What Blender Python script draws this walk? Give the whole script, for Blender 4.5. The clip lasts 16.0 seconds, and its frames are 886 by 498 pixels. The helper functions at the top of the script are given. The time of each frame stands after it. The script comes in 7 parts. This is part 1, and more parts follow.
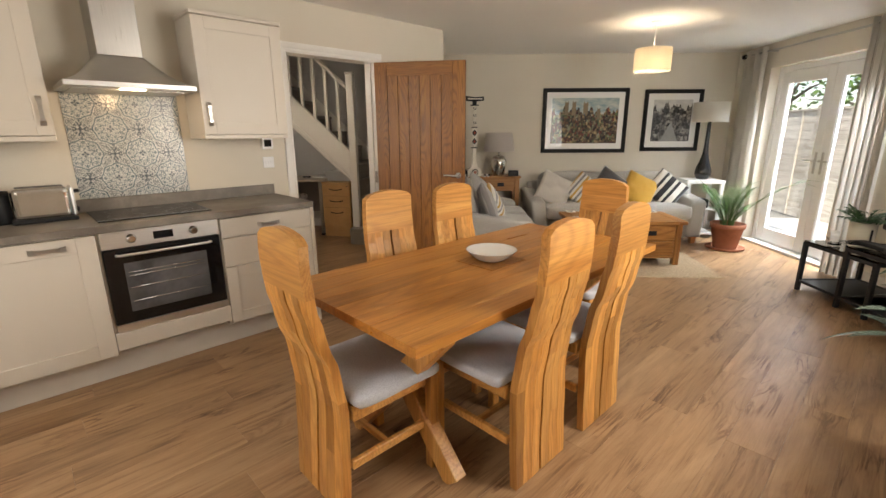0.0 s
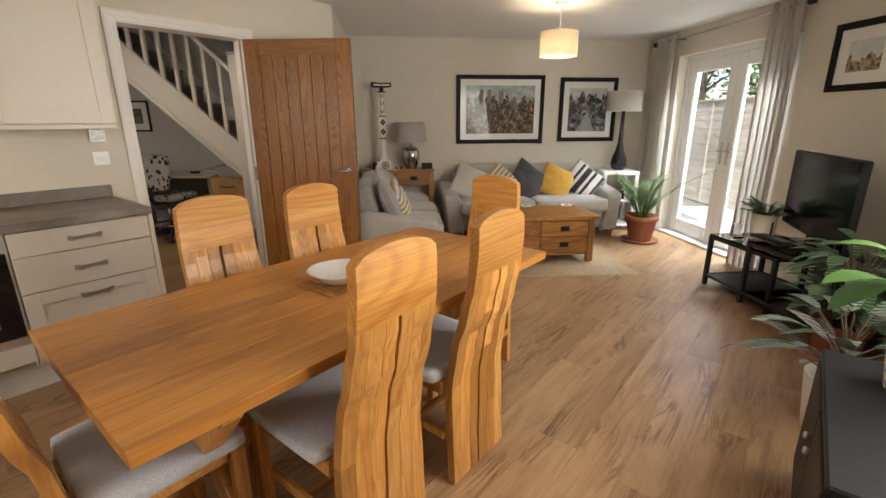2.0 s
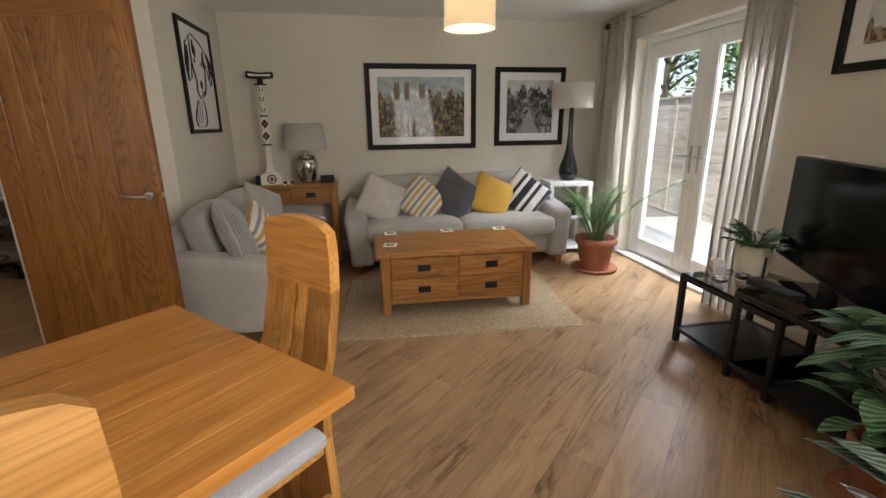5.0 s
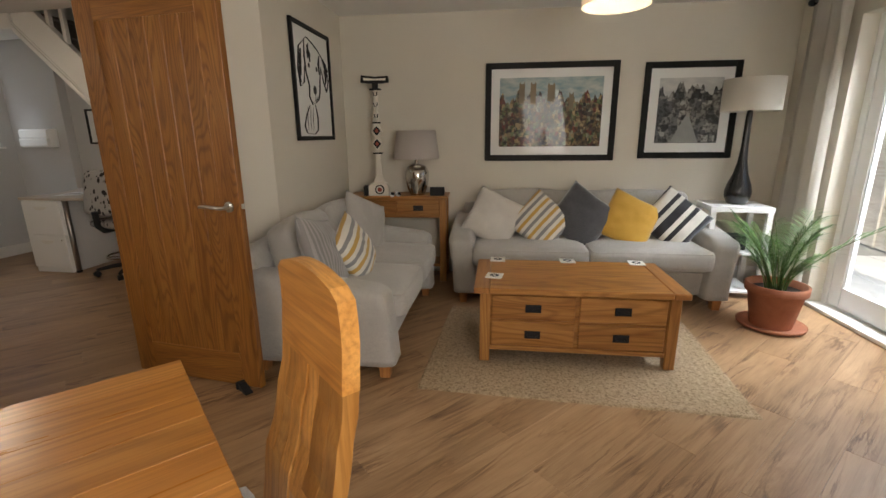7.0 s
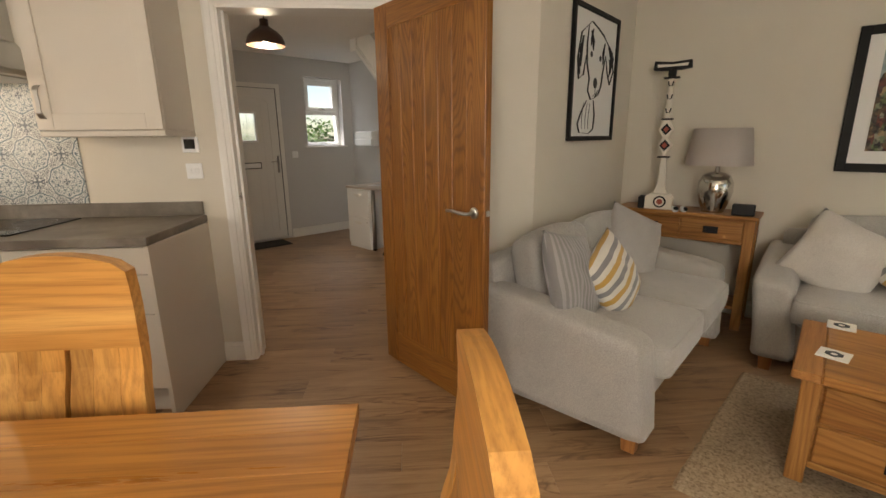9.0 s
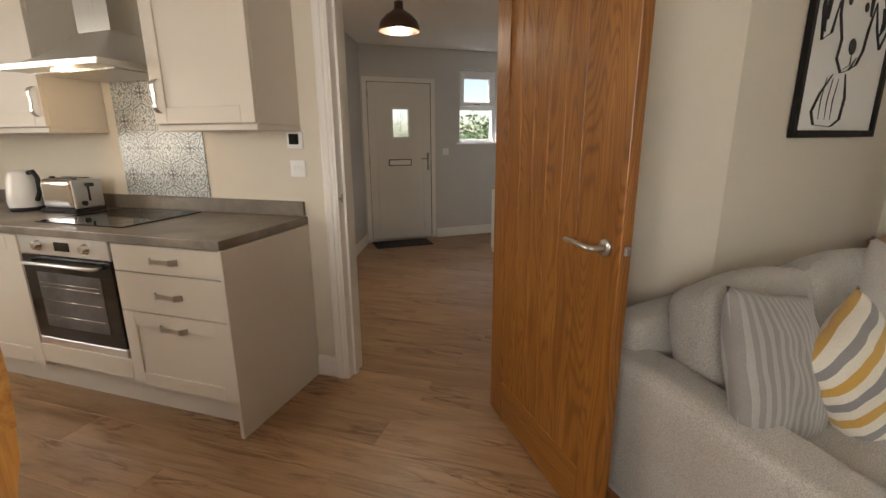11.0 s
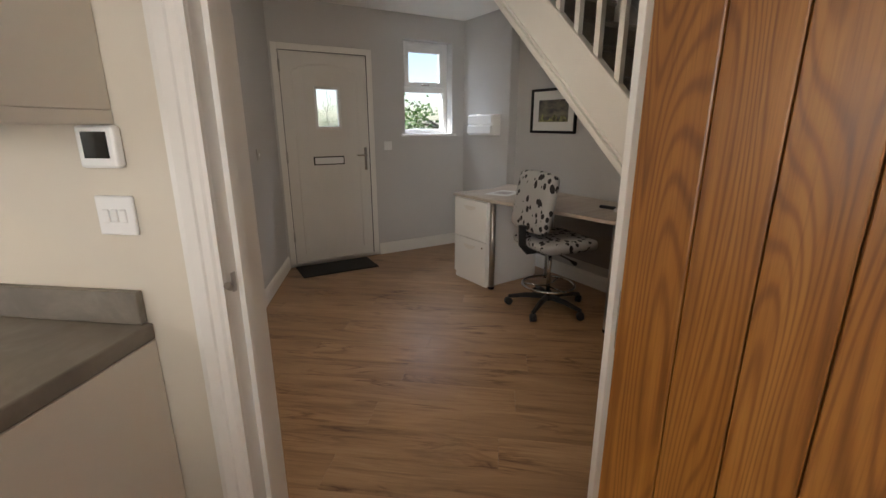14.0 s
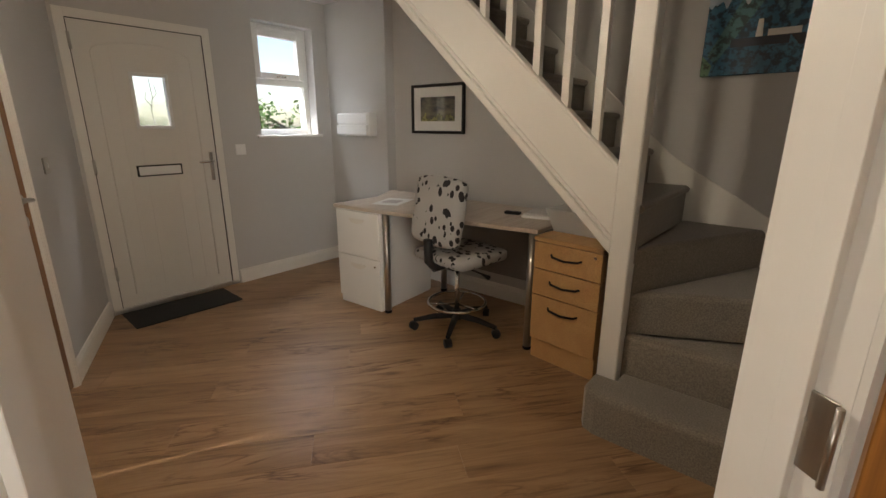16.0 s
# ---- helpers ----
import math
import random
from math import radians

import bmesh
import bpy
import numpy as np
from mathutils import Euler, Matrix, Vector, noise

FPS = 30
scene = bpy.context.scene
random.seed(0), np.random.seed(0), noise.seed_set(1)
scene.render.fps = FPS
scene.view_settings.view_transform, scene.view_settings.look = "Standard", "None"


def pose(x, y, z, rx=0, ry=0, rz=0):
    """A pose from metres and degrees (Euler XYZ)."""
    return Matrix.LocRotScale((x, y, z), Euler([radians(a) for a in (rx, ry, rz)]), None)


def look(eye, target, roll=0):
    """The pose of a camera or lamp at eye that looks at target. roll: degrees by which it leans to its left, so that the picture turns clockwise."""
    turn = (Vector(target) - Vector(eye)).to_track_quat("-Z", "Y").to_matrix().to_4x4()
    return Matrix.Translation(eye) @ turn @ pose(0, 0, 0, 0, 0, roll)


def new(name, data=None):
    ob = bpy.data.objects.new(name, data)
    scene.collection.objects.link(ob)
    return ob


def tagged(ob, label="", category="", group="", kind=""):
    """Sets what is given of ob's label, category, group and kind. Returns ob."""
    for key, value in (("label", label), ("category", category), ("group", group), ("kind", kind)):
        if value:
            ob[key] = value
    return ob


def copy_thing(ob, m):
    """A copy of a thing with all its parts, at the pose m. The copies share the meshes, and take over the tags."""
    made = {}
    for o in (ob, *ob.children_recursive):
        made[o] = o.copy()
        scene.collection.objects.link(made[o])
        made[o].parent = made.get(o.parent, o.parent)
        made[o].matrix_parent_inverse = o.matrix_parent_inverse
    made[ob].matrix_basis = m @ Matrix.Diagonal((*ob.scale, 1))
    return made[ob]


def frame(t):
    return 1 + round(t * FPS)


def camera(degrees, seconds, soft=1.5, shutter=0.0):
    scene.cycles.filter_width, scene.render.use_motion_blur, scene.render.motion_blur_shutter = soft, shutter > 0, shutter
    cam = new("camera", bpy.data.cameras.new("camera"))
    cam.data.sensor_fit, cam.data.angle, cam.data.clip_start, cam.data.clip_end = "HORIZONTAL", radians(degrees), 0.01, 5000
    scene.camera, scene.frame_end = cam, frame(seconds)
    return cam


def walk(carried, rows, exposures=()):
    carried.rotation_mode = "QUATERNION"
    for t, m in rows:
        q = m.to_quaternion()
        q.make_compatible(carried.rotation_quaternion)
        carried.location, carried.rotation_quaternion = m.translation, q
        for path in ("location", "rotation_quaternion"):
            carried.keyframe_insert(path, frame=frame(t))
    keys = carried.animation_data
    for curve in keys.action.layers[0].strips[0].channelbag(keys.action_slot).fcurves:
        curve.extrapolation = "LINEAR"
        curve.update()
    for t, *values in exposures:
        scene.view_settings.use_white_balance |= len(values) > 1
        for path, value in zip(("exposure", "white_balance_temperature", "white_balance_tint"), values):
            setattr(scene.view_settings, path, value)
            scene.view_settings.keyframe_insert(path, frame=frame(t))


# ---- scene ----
cam = camera(89.6, 16.0)
PATH = [
    (0, (1.078, 2.55, 1.384), (2.996, 2.803, 0.875), -0.3),
    (0.5, (1.207, 2.479, 1.384), (3.134, 2.645, 0.874), -0.7),
    (1, (1.312, 2.41, 1.386), (3.241, 2.512, 0.869), -0.9),
    (1.5, (1.416, 2.304, 1.388), (3.342, 2.361, 0.853), -0.6),
    (2, (1.544, 2.172, 1.383), (3.466, 2.182, 0.83), -0.2),
    (2.5, (1.722, 2.08, 1.371), (3.64, 2.023, 0.807), -0.1),
    (3, (1.928, 1.986, 1.373), (3.843, 1.875, 0.805), -0.3),
    (3.5, (2.133, 1.885, 1.378), (4.046, 1.743, 0.809), -0.4),
    (3.7, (2.206, 1.816, 1.372), (4.12, 1.675, 0.808), -0.4),
    (5.8, (3.024, 1.419, 1.31), (4.962, 1.393, 0.814), -0.7),
    (6, (3.08, 1.401, 1.3), (5.019, 1.425, 0.808), -0.6),
    (6.5, (3.215, 1.389, 1.301), (5.144, 1.584, 0.811), -0.6),
    (7, (3.33, 1.436, 1.324), (5.217, 1.88, 0.83), -0.5),
    (7.5, (3.416, 1.461, 1.319), (5.208, 2.204, 0.832), -0.5),
    (7.9, (3.472, 1.476, 1.339), (5.155, 2.431, 0.832), -0.9),
    (8, (3.489, 1.48, 1.34), (5.146, 2.481, 0.839), -0.5),
    (8.5, (3.601, 1.537, 1.325), (5.108, 2.757, 0.834), -0.8),
    (9, (3.761, 1.589, 1.318), (5.074, 3.02, 0.838), -0.6),
    (9.5, (3.909, 1.616, 1.321), (5.025, 3.205, 0.841), -0.6),
    (10, (4.05, 1.677, 1.31), (4.988, 3.379, 0.832), -0.4),
    (10.2, (4.106, 1.714, 1.304), (4.979, 3.449, 0.829), -0.4),
    (12.3, (4.51, 2.523, 1.331), (5.115, 4.363, 0.832), -0.4),
    (12.5, (4.519, 2.62, 1.343), (5.147, 4.449, 0.833), -0.1),
    (13, (4.538, 2.816, 1.333), (5.251, 4.613, 0.824), -0.3),
    (13.5, (4.564, 3.031, 1.341), (5.405, 4.77, 0.821), -0.0),
    (14, (4.563, 3.225, 1.344), (5.554, 4.876, 0.803), -0.1),
    (14.5, (4.548, 3.416, 1.331), (5.697, 4.959, 0.783), 0.2),
    (15, (4.581, 3.584, 1.324), (5.861, 5.021, 0.781), 0.4),
    (15.5, (4.643, 3.722, 1.324), (6.031, 5.057, 0.784), 0.4),
    (16, (4.654, 3.802, 1.326), (6.135, 5.036, 0.791), 0.1),
]
walk(cam, [(t, look(eye, target, roll)) for t, eye, target, roll in PATH],
     [(0.0, 0.80, 6650, 10), (2.0, 0.64, 6600, 10), (3.5, 0.38, 6450, 10), (6.5, 0.38, 6300, 10), (7.4, 0.44, 6850, 10), (8.0, 0.58, 6950, 10), (10.0, 0.72, 6900, 10), (12.5, 0.84, 6100, 10), (13.5, 0.94, 6150, 10), (14.5, 0.84, 6250, 10), (15.4, 0.82, 6500, 10), (16.0, 1.02, 6650, 10)])

# ---- light ----
world = bpy.data.worlds.new("world")
scene.world = world
world.use_nodes = True
_nt = world.node_tree
_sky = _nt.nodes.new("ShaderNodeTexSky")
_sky.sky_type = "NISHITA"
_sky.sun_disc = False
_sky.sun_elevation = radians(52.3)
_sky.sun_rotation = radians(-63.4)
_nt.links.new(_sky.outputs[0], _nt.nodes["Background"].inputs[0])
_nt.nodes["Background"].inputs[1].default_value = 0.15
_sun = bpy.data.lights.new("sun", "SUN")
_sun.energy, _sun.angle, _sun.color = 4.0, radians(0.5), (1.0, 0.95, 0.86)
new("sun", _sun).matrix_world = look((-9, 4.5, 13.0), (0, 0, 0))


def area_lamp(name, eye, target, w, h, power, color=(1, 1, 1)):
    d = bpy.data.lights.new(name, "AREA")
    d.shape, d.size, d.size_y, d.energy, d.color = "RECTANGLE", w, h, power, color
    ob = new(name, d)
    ob.matrix_world = look(eye, target)
    return ob


def bulb(name, at, power, color=(1.0, 0.78, 0.5), size=0.04):
    d = bpy.data.lights.new(name, "POINT")
    d.energy, d.color, d.shadow_soft_size = power, color, size
    ob = new(name, d)
    ob.location = at
    return ob


scene.view_settings.exposure = 0.72

# ---- kitchen frame: x along the kitchen wall, y behind it ----
KANG = -38.5
KM = pose(4.478, 4.364, 0, 0, 0, KANG)


def kpt(s, d, z=0.0):
    return KM @ Vector((s, -d, z))


def kpose(s, d, z=0.0, turn=0.0):
    return KM @ pose(s, -d, z, 0, 0, turn)


# daylight at the dining window
area_lamp("dining_window_light", kpt(0.92, 4.33, 1.5), kpt(0.2, 0, 0.5), 1.20, 1.15, 36, (1.0, 0.95, 0.87))
# fill lamp added in a guessed, unseen window to brighten the kitchen
area_lamp("kitchen_fill_light", kpt(-3.02, 2.1, 1.5), kpt(0.0, 2.0, 0.2), 1.7, 1.05, 22, (1.0, 0.93, 0.83))
# lamps hidden outside, above door and window height, stand in for sky light
area_lamp("garden_light", (6.46, -1.45, 2.62), (6.46, 1.0, 0.4), 1.9, 0.7, 225, (0.86, 0.93, 1.0))
area_lamp("front_light", (6.97, 8.15, 2.75), (6.7, 6.0, 0.6), 0.9, 0.6, 70, (0.86, 0.93, 1.0))

# ---- materials ----
def nodes_of(name):
    m = bpy.data.materials.new(name)
    m.use_nodes = True
    nt = m.node_tree
    return m, nt, nt.nodes["Principled BSDF"]


def ramp(nt, fac, stops):
    r = nt.nodes.new("ShaderNodeValToRGB")
    while len(r.color_ramp.elements) < len(stops):
        r.color_ramp.elements.new(0.5)
    for e, (p, c) in zip(r.color_ramp.elements, stops):
        e.position, e.color = p, (*c, 1)
    nt.links.new(fac, r.inputs[0])
    return r.outputs[0]


def coords(nt, scale=(1, 1, 1), shift=True):
    """Object coordinates in metres, moved by the object's own random number."""
    tc = nt.nodes.new("ShaderNodeTexCoord")
    mp = nt.nodes.new("ShaderNodeMapping")
    mp.inputs["Scale"].default_value = scale
    nt.links.new(tc.outputs["Object"], mp.inputs[0])
    if shift:
        oi = nt.nodes.new("ShaderNodeObjectInfo")
        mul = nt.nodes.new("ShaderNodeMath")
        mul.operation = "MULTIPLY"
        mul.inputs[1].default_value = 37.0
        nt.links.new(oi.outputs["Random"], mul.inputs[0])
        nt.links.new(mul.outputs[0], mp.inputs["Location"])
    return mp.outputs[0]


def noise_tex(nt, vec, scale, detail=4.0, rough=0.55, distort=0.0):
    n = nt.nodes.new("ShaderNodeTexNoise")
    n.inputs["Scale"].default_value, n.inputs["Detail"].default_value = scale, detail
    n.inputs["Roughness"].default_value, n.inputs["Distortion"].default_value = rough, distort
    nt.links.new(vec, n.inputs["Vector"])
    return n.outputs["Fac"]


def bump(nt, bsdf, height, strength=0.2, dist=0.002):
    b = nt.nodes.new("ShaderNodeBump")
    b.inputs["Strength"].default_value, b.inputs["Distance"].default_value = strength, dist
    nt.links.new(height, b.inputs["Height"])
    nt.links.new(b.outputs[0], bsdf.inputs["Normal"])


def mix(nt, kind, fac, a, b):
    m = nt.nodes.new("ShaderNodeMixRGB")
    m.blend_type = kind
    for i, v in enumerate((fac, a, b)):
        if hasattr(v, "is_linked"):
            nt.links.new(v, m.inputs[i])
        else:
            m.inputs[i].default_value = v if i == 0 else (*v, 1)
    return m.outputs[0]


def paint(name, color, rough=0.6, vary=0.04, bumps=0.08, scale=180, metal=0.0):
    m, nt, b = nodes_of(name)
    v = coords(nt)
    n = noise_tex(nt, v, 2.2, 5)
    lo, hi = [c * (1 - vary) for c in color], [min(1, c * (1 + vary)) for c in color]
    nt.links.new(ramp(nt, n, [(0.3, lo), (0.7, hi)]), b.inputs["Base Color"])
    b.inputs["Roughness"].default_value, b.inputs["Metallic"].default_value = rough, metal
    if bumps:
        bump(nt, b, noise_tex(nt, v, scale, 2), bumps, 0.001)
    return m


def oak(name, dark, mid, light, axis=0, rough=0.42, tone=0.35, fine=34.0, figure=5.0, lines=0.25, rings=100.0):
    """Wood with grain along an axis of the object, each object of its own tone."""
    m, nt, b = nodes_of(name)
    sc = [1.0, 1.0, 1.0]
    sc[axis] = 0.07
    v = coords(nt, sc)
    big = noise_tex(nt, v, figure, 6, 0.6, 1.6)
    sc2 = [1.0, 1.0, 1.0]
    sc2[axis] = 0.03
    v2 = coords(nt, sc2)
    fine_n = noise_tex(nt, v2, fine * 4, 3, 0.7)
    col = ramp(nt, big, [(0.28, dark), (0.5, mid), (0.72, light)])
    grain = ramp(nt, fine_n, [(0.35, (0.62, 0.55, 0.48)), (0.55, (1, 1, 1))])
    col = mix(nt, "MULTIPLY", 0.55, col, grain)
    if lines:
        sc3 = [1.0, 1.0, 1.0]
        sc3[axis] = 0.11
        smooth = noise_tex(nt, coords(nt, sc3), figure * 0.75, 1.5, 0.4, 0.3)
        s1 = nt.nodes.new("ShaderNodeMath")
        s1.operation = "MULTIPLY"
        s1.inputs[1].default_value = rings
        nt.links.new(smooth, s1.inputs[0])
        s2 = nt.nodes.new("ShaderNodeMath")
        s2.operation = "SINE"
        nt.links.new(s1.outputs[0], s2.inputs[0])
        s3 = nt.nodes.new("ShaderNodeMapRange")
        s3.inputs["From Min"].default_value, s3.inputs["From Max"].default_value = -1.0, 1.0
        nt.links.new(s2.outputs[0], s3.inputs[0])
        col = mix(nt, "MULTIPLY", lines, col, ramp(nt, s3.outputs[0], [(0.0, (0.46, 0.36, 0.28)), (0.35, (0.85, 0.80, 0.75)), (0.7, (1, 1, 1))]))
    oi = nt.nodes.new("ShaderNodeObjectInfo")
    t = ramp(nt, oi.outputs["Random"], [(0.0, (1 - tone, 1 - tone * 1.1, 1 - tone * 1.25)), (0.5, (1, 1, 1)), (1.0, (1 + tone * 0.25, 1 + tone * 0.2, 1 + tone * 0.1))])
    col = mix(nt, "MULTIPLY", 1.0, col, t)
    nt.links.new(col, b.inputs["Base Color"])
    r = nt.nodes.new("ShaderNodeMapRange")
    r.inputs["To Min"].default_value, r.inputs["To Max"].default_value = rough - 0.07, rough + 0.1
    nt.links.new(big, r.inputs[0])
    nt.links.new(r.outputs[0], b.inputs["Roughness"])
    bump(nt, b, fine_n, 0.12, 0.0006)
    return m


def cloth(name, color, color2=None, weave=900, rough=0.95, stripes=None, axis=0, sheen=0.3):
    m, nt, b = nodes_of(name)
    v = coords(nt)
    c2 = color2 or [c * 0.78 for c in color]
    fine = noise_tex(nt, v, weave * 0.3, 2, 0.6)
    broad = noise_tex(nt, v, 7, 4)
    col = ramp(nt, fine, [(0.35, c2), (0.65, color)])
    if stripes:
        vv = coords(nt, shift=False)
        sep = nt.nodes.new("ShaderNodeSeparateXYZ")
        nt.links.new(vv, sep.inputs[0])
        ad = nt.nodes.new("ShaderNodeMath")
        ad.operation = "MULTIPLY_ADD"
        ad.inputs[1].default_value, ad.inputs[2].default_value = 1 / 0.46, 0.5
        nt.links.new(sep.outputs[axis], ad.inputs[0])
        rp = nt.nodes.new("ShaderNodeValToRGB")
        rp.color_ramp.interpolation = "CONSTANT"
        while len(rp.color_ramp.elements) < len(stripes):
            rp.color_ramp.elements.new(0.5)
        for i, (e, c) in enumerate(zip(rp.color_ramp.elements, stripes)):
            e.position, e.color = i / len(stripes), (*c, 1)
        nt.links.new(ad.outputs[0], rp.inputs[0])
        col = mix(nt, "MULTIPLY", 0.4, rp.outputs[0], ramp(nt, fine, [(0.3, (0.7, 0.7, 0.7)), (0.6, (1, 1, 1))]))
    col = mix(nt, "MULTIPLY", 0.5, col, ramp(nt, broad, [(0.3, (0.82, 0.82, 0.82)), (0.7, (1, 1, 1))]))
    nt.links.new(col, b.inputs["Base Color"])
    b.inputs["Roughness"].default_value = rough
    b.inputs["Sheen Weight"].default_value = sheen
    bump(nt, b, fine, 0.5, 0.0015)
    return m


def metal(name, color=(0.62, 0.61, 0.59), rough=0.28, brushed=0.0, axis=0):
    m, nt, b = nodes_of(name)
    sc = [1.0, 1.0, 1.0]
    sc[axis] = 0.02 if brushed else 1.0
    n = noise_tex(nt, coords(nt, sc), 260 if brushed else 14, 3)
    r = nt.nodes.new("ShaderNodeMapRange")
    r.inputs["To Min"].default_value, r.inputs["To Max"].default_value = rough * 0.75, rough * 1.3
    nt.links.new(n, r.inputs[0])
    nt.links.new(r.outputs[0], b.inputs["Roughness"])
    nt.links.new(ramp(nt, n, [(0.3, [c * 0.92 for c in color]), (0.7, color)]), b.inputs["Base Color"])
    b.inputs["Metallic"].default_value = 1.0
    return m


def glow(name, color, strength):
    m, nt, b = nodes_of(name)
    b.inputs["Base Color"].default_value = (*color, 1)
    b.inputs["Emission Color"].default_value = (*color, 1)
    b.inputs["Emission Strength"].default_value = strength
    return m


def glass(name="clear_glass", tint=(1, 1, 1), rough=0.0):
    m, nt, b = nodes_of(name)
    b.inputs["Base Color"].default_value = (*tint, 1)
    b.inputs["Transmission Weight"].default_value = 1.0
    b.inputs["Roughness"].default_value, b.inputs["IOR"].default_value = rough, 1.45
    return m


def mottled(name, stops, scale=6, rough=0.5, bumps=0.1, detail=8, bscale=60, distort=0.5):
    m, nt, b = nodes_of(name)
    v = coords(nt)
    nt.links.new(ramp(nt, noise_tex(nt, v, scale, detail, 0.62, distort), stops), b.inputs["Base Color"])
    b.inputs["Roughness"].default_value = rough
    bump(nt, b, noise_tex(nt, v, bscale, 4), bumps, 0.002)
    return m


def leaf_mat(name, dark, light, streak=None):
    m, nt, b = nodes_of(name)
    v = coords(nt)
    geo = nt.nodes.new("ShaderNodeNewGeometry")
    col = ramp(nt, geo.outputs["Random Per Island"], [(0, dark), (1, light)])
    n = noise_tex(nt, v, 60, 3)
    if streak:
        col = mix(nt, "MIX", ramp(nt, n, [(0.5, (0, 0, 0)), (0.58, (1, 1, 1))]), col, streak)
    else:
        col = mix(nt, "MULTIPLY", 0.5, col, ramp(nt, n, [(0.3, (0.7, 0.7, 0.7)), (0.7, (1, 1, 1))]))
    nt.links.new(col, b.inputs["Base Color"])
    b.inputs["Roughness"].default_value = 0.45
    b.inputs["Subsurface Weight"].default_value = 0.05
    return m


def laminate():
    """Oak-effect laminate: long dark streaks and cracks along each plank, paler bands between."""
    m, nt, b = nodes_of("oak_laminate")
    v = coords(nt, (0.16, 1, 1))
    big = noise_tex(nt, v, 7.0, 7, 0.62, 1.2)
    streak = noise_tex(nt, coords(nt, (0.045, 1, 1)), 30, 5, 0.65, 0.8)
    fine = noise_tex(nt, coords(nt, (0.03, 1, 1)), 150, 3, 0.7)
    col = ramp(nt, big, [(0.25, (0.215, 0.122, 0.060)), (0.42, (0.325, 0.196, 0.102)), (0.58, (0.395, 0.247, 0.134)), (0.75, (0.455, 0.300, 0.172))])
    col = mix(nt, "MULTIPLY", 0.62, col, ramp(nt, streak, [(0.28, (0.40, 0.33, 0.28)), (0.46, (0.95, 0.93, 0.90)), (0.6, (1, 1, 1))]))
    # cracks that wander along the plank, and a few knots
    vein = noise_tex(nt, coords(nt, (0.13, 1, 1)), 9.0, 4, 0.6, 1.4)
    place = noise_tex(nt, coords(nt, (0.5, 1, 1)), 5.0, 2, 0.5)
    ridge = nt.nodes.new("ShaderNodeMath")
    ridge.operation = "SUBTRACT"
    nt.links.new(vein, ridge.inputs[0])
    ridge.inputs[1].default_value = 0.5
    away = nt.nodes.new("ShaderNodeMath")
    away.operation = "ABSOLUTE"
    nt.links.new(ridge.outputs[0], away.inputs[0])
    crack = ramp(nt, away.outputs[0], [(0.0, (0.30, 0.22, 0.17)), (0.018, (0.62, 0.54, 0.48)), (0.06, (1, 1, 1))])
    here = ramp(nt, place, [(0.47, (0, 0, 0)), (0.66, (0.95, 0.95, 0.95))])
    col = mix(nt, "MULTIPLY", here, col, crack)
    knot = nt.nodes.new("ShaderNodeTexVoronoi")
    knot.inputs["Scale"].default_value = 2.6
    nt.links.new(coords(nt, (0.45, 1.6, 1)), knot.inputs["Vector"])
    col = mix(nt, "MULTIPLY", 0.8, col, ramp(nt, knot.outputs["Distance"], [(0.02, (0.30, 0.22, 0.17)), (0.06, (0.70, 0.62, 0.55)), (0.12, (1, 1, 1))]))
    col = mix(nt, "MULTIPLY", 0.35, col, ramp(nt, fine, [(0.3, (0.6, 0.55, 0.5)), (0.6, (1, 1, 1))]))
    oi = nt.nodes.new("ShaderNodeObjectInfo")
    col = mix(nt, "MULTIPLY", 1.0, col, ramp(nt, oi.outputs["Random"], [(0, (0.88, 0.86, 0.83)), (0.5, (0.98, 0.97, 0.95)), (1, (1.08, 1.08, 1.07))]))
    nt.links.new(col, b.inputs["Base Color"])
    r = nt.nodes.new("ShaderNodeMapRange")
    r.inputs["To Min"].default_value, r.inputs["To Max"].default_value = 0.30, 0.46
    nt.links.new(big, r.inputs[0])
    nt.links.new(r.outputs[0], b.inputs["Roughness"])
    bump(nt, b, streak, 0.10, 0.0008)
    return m


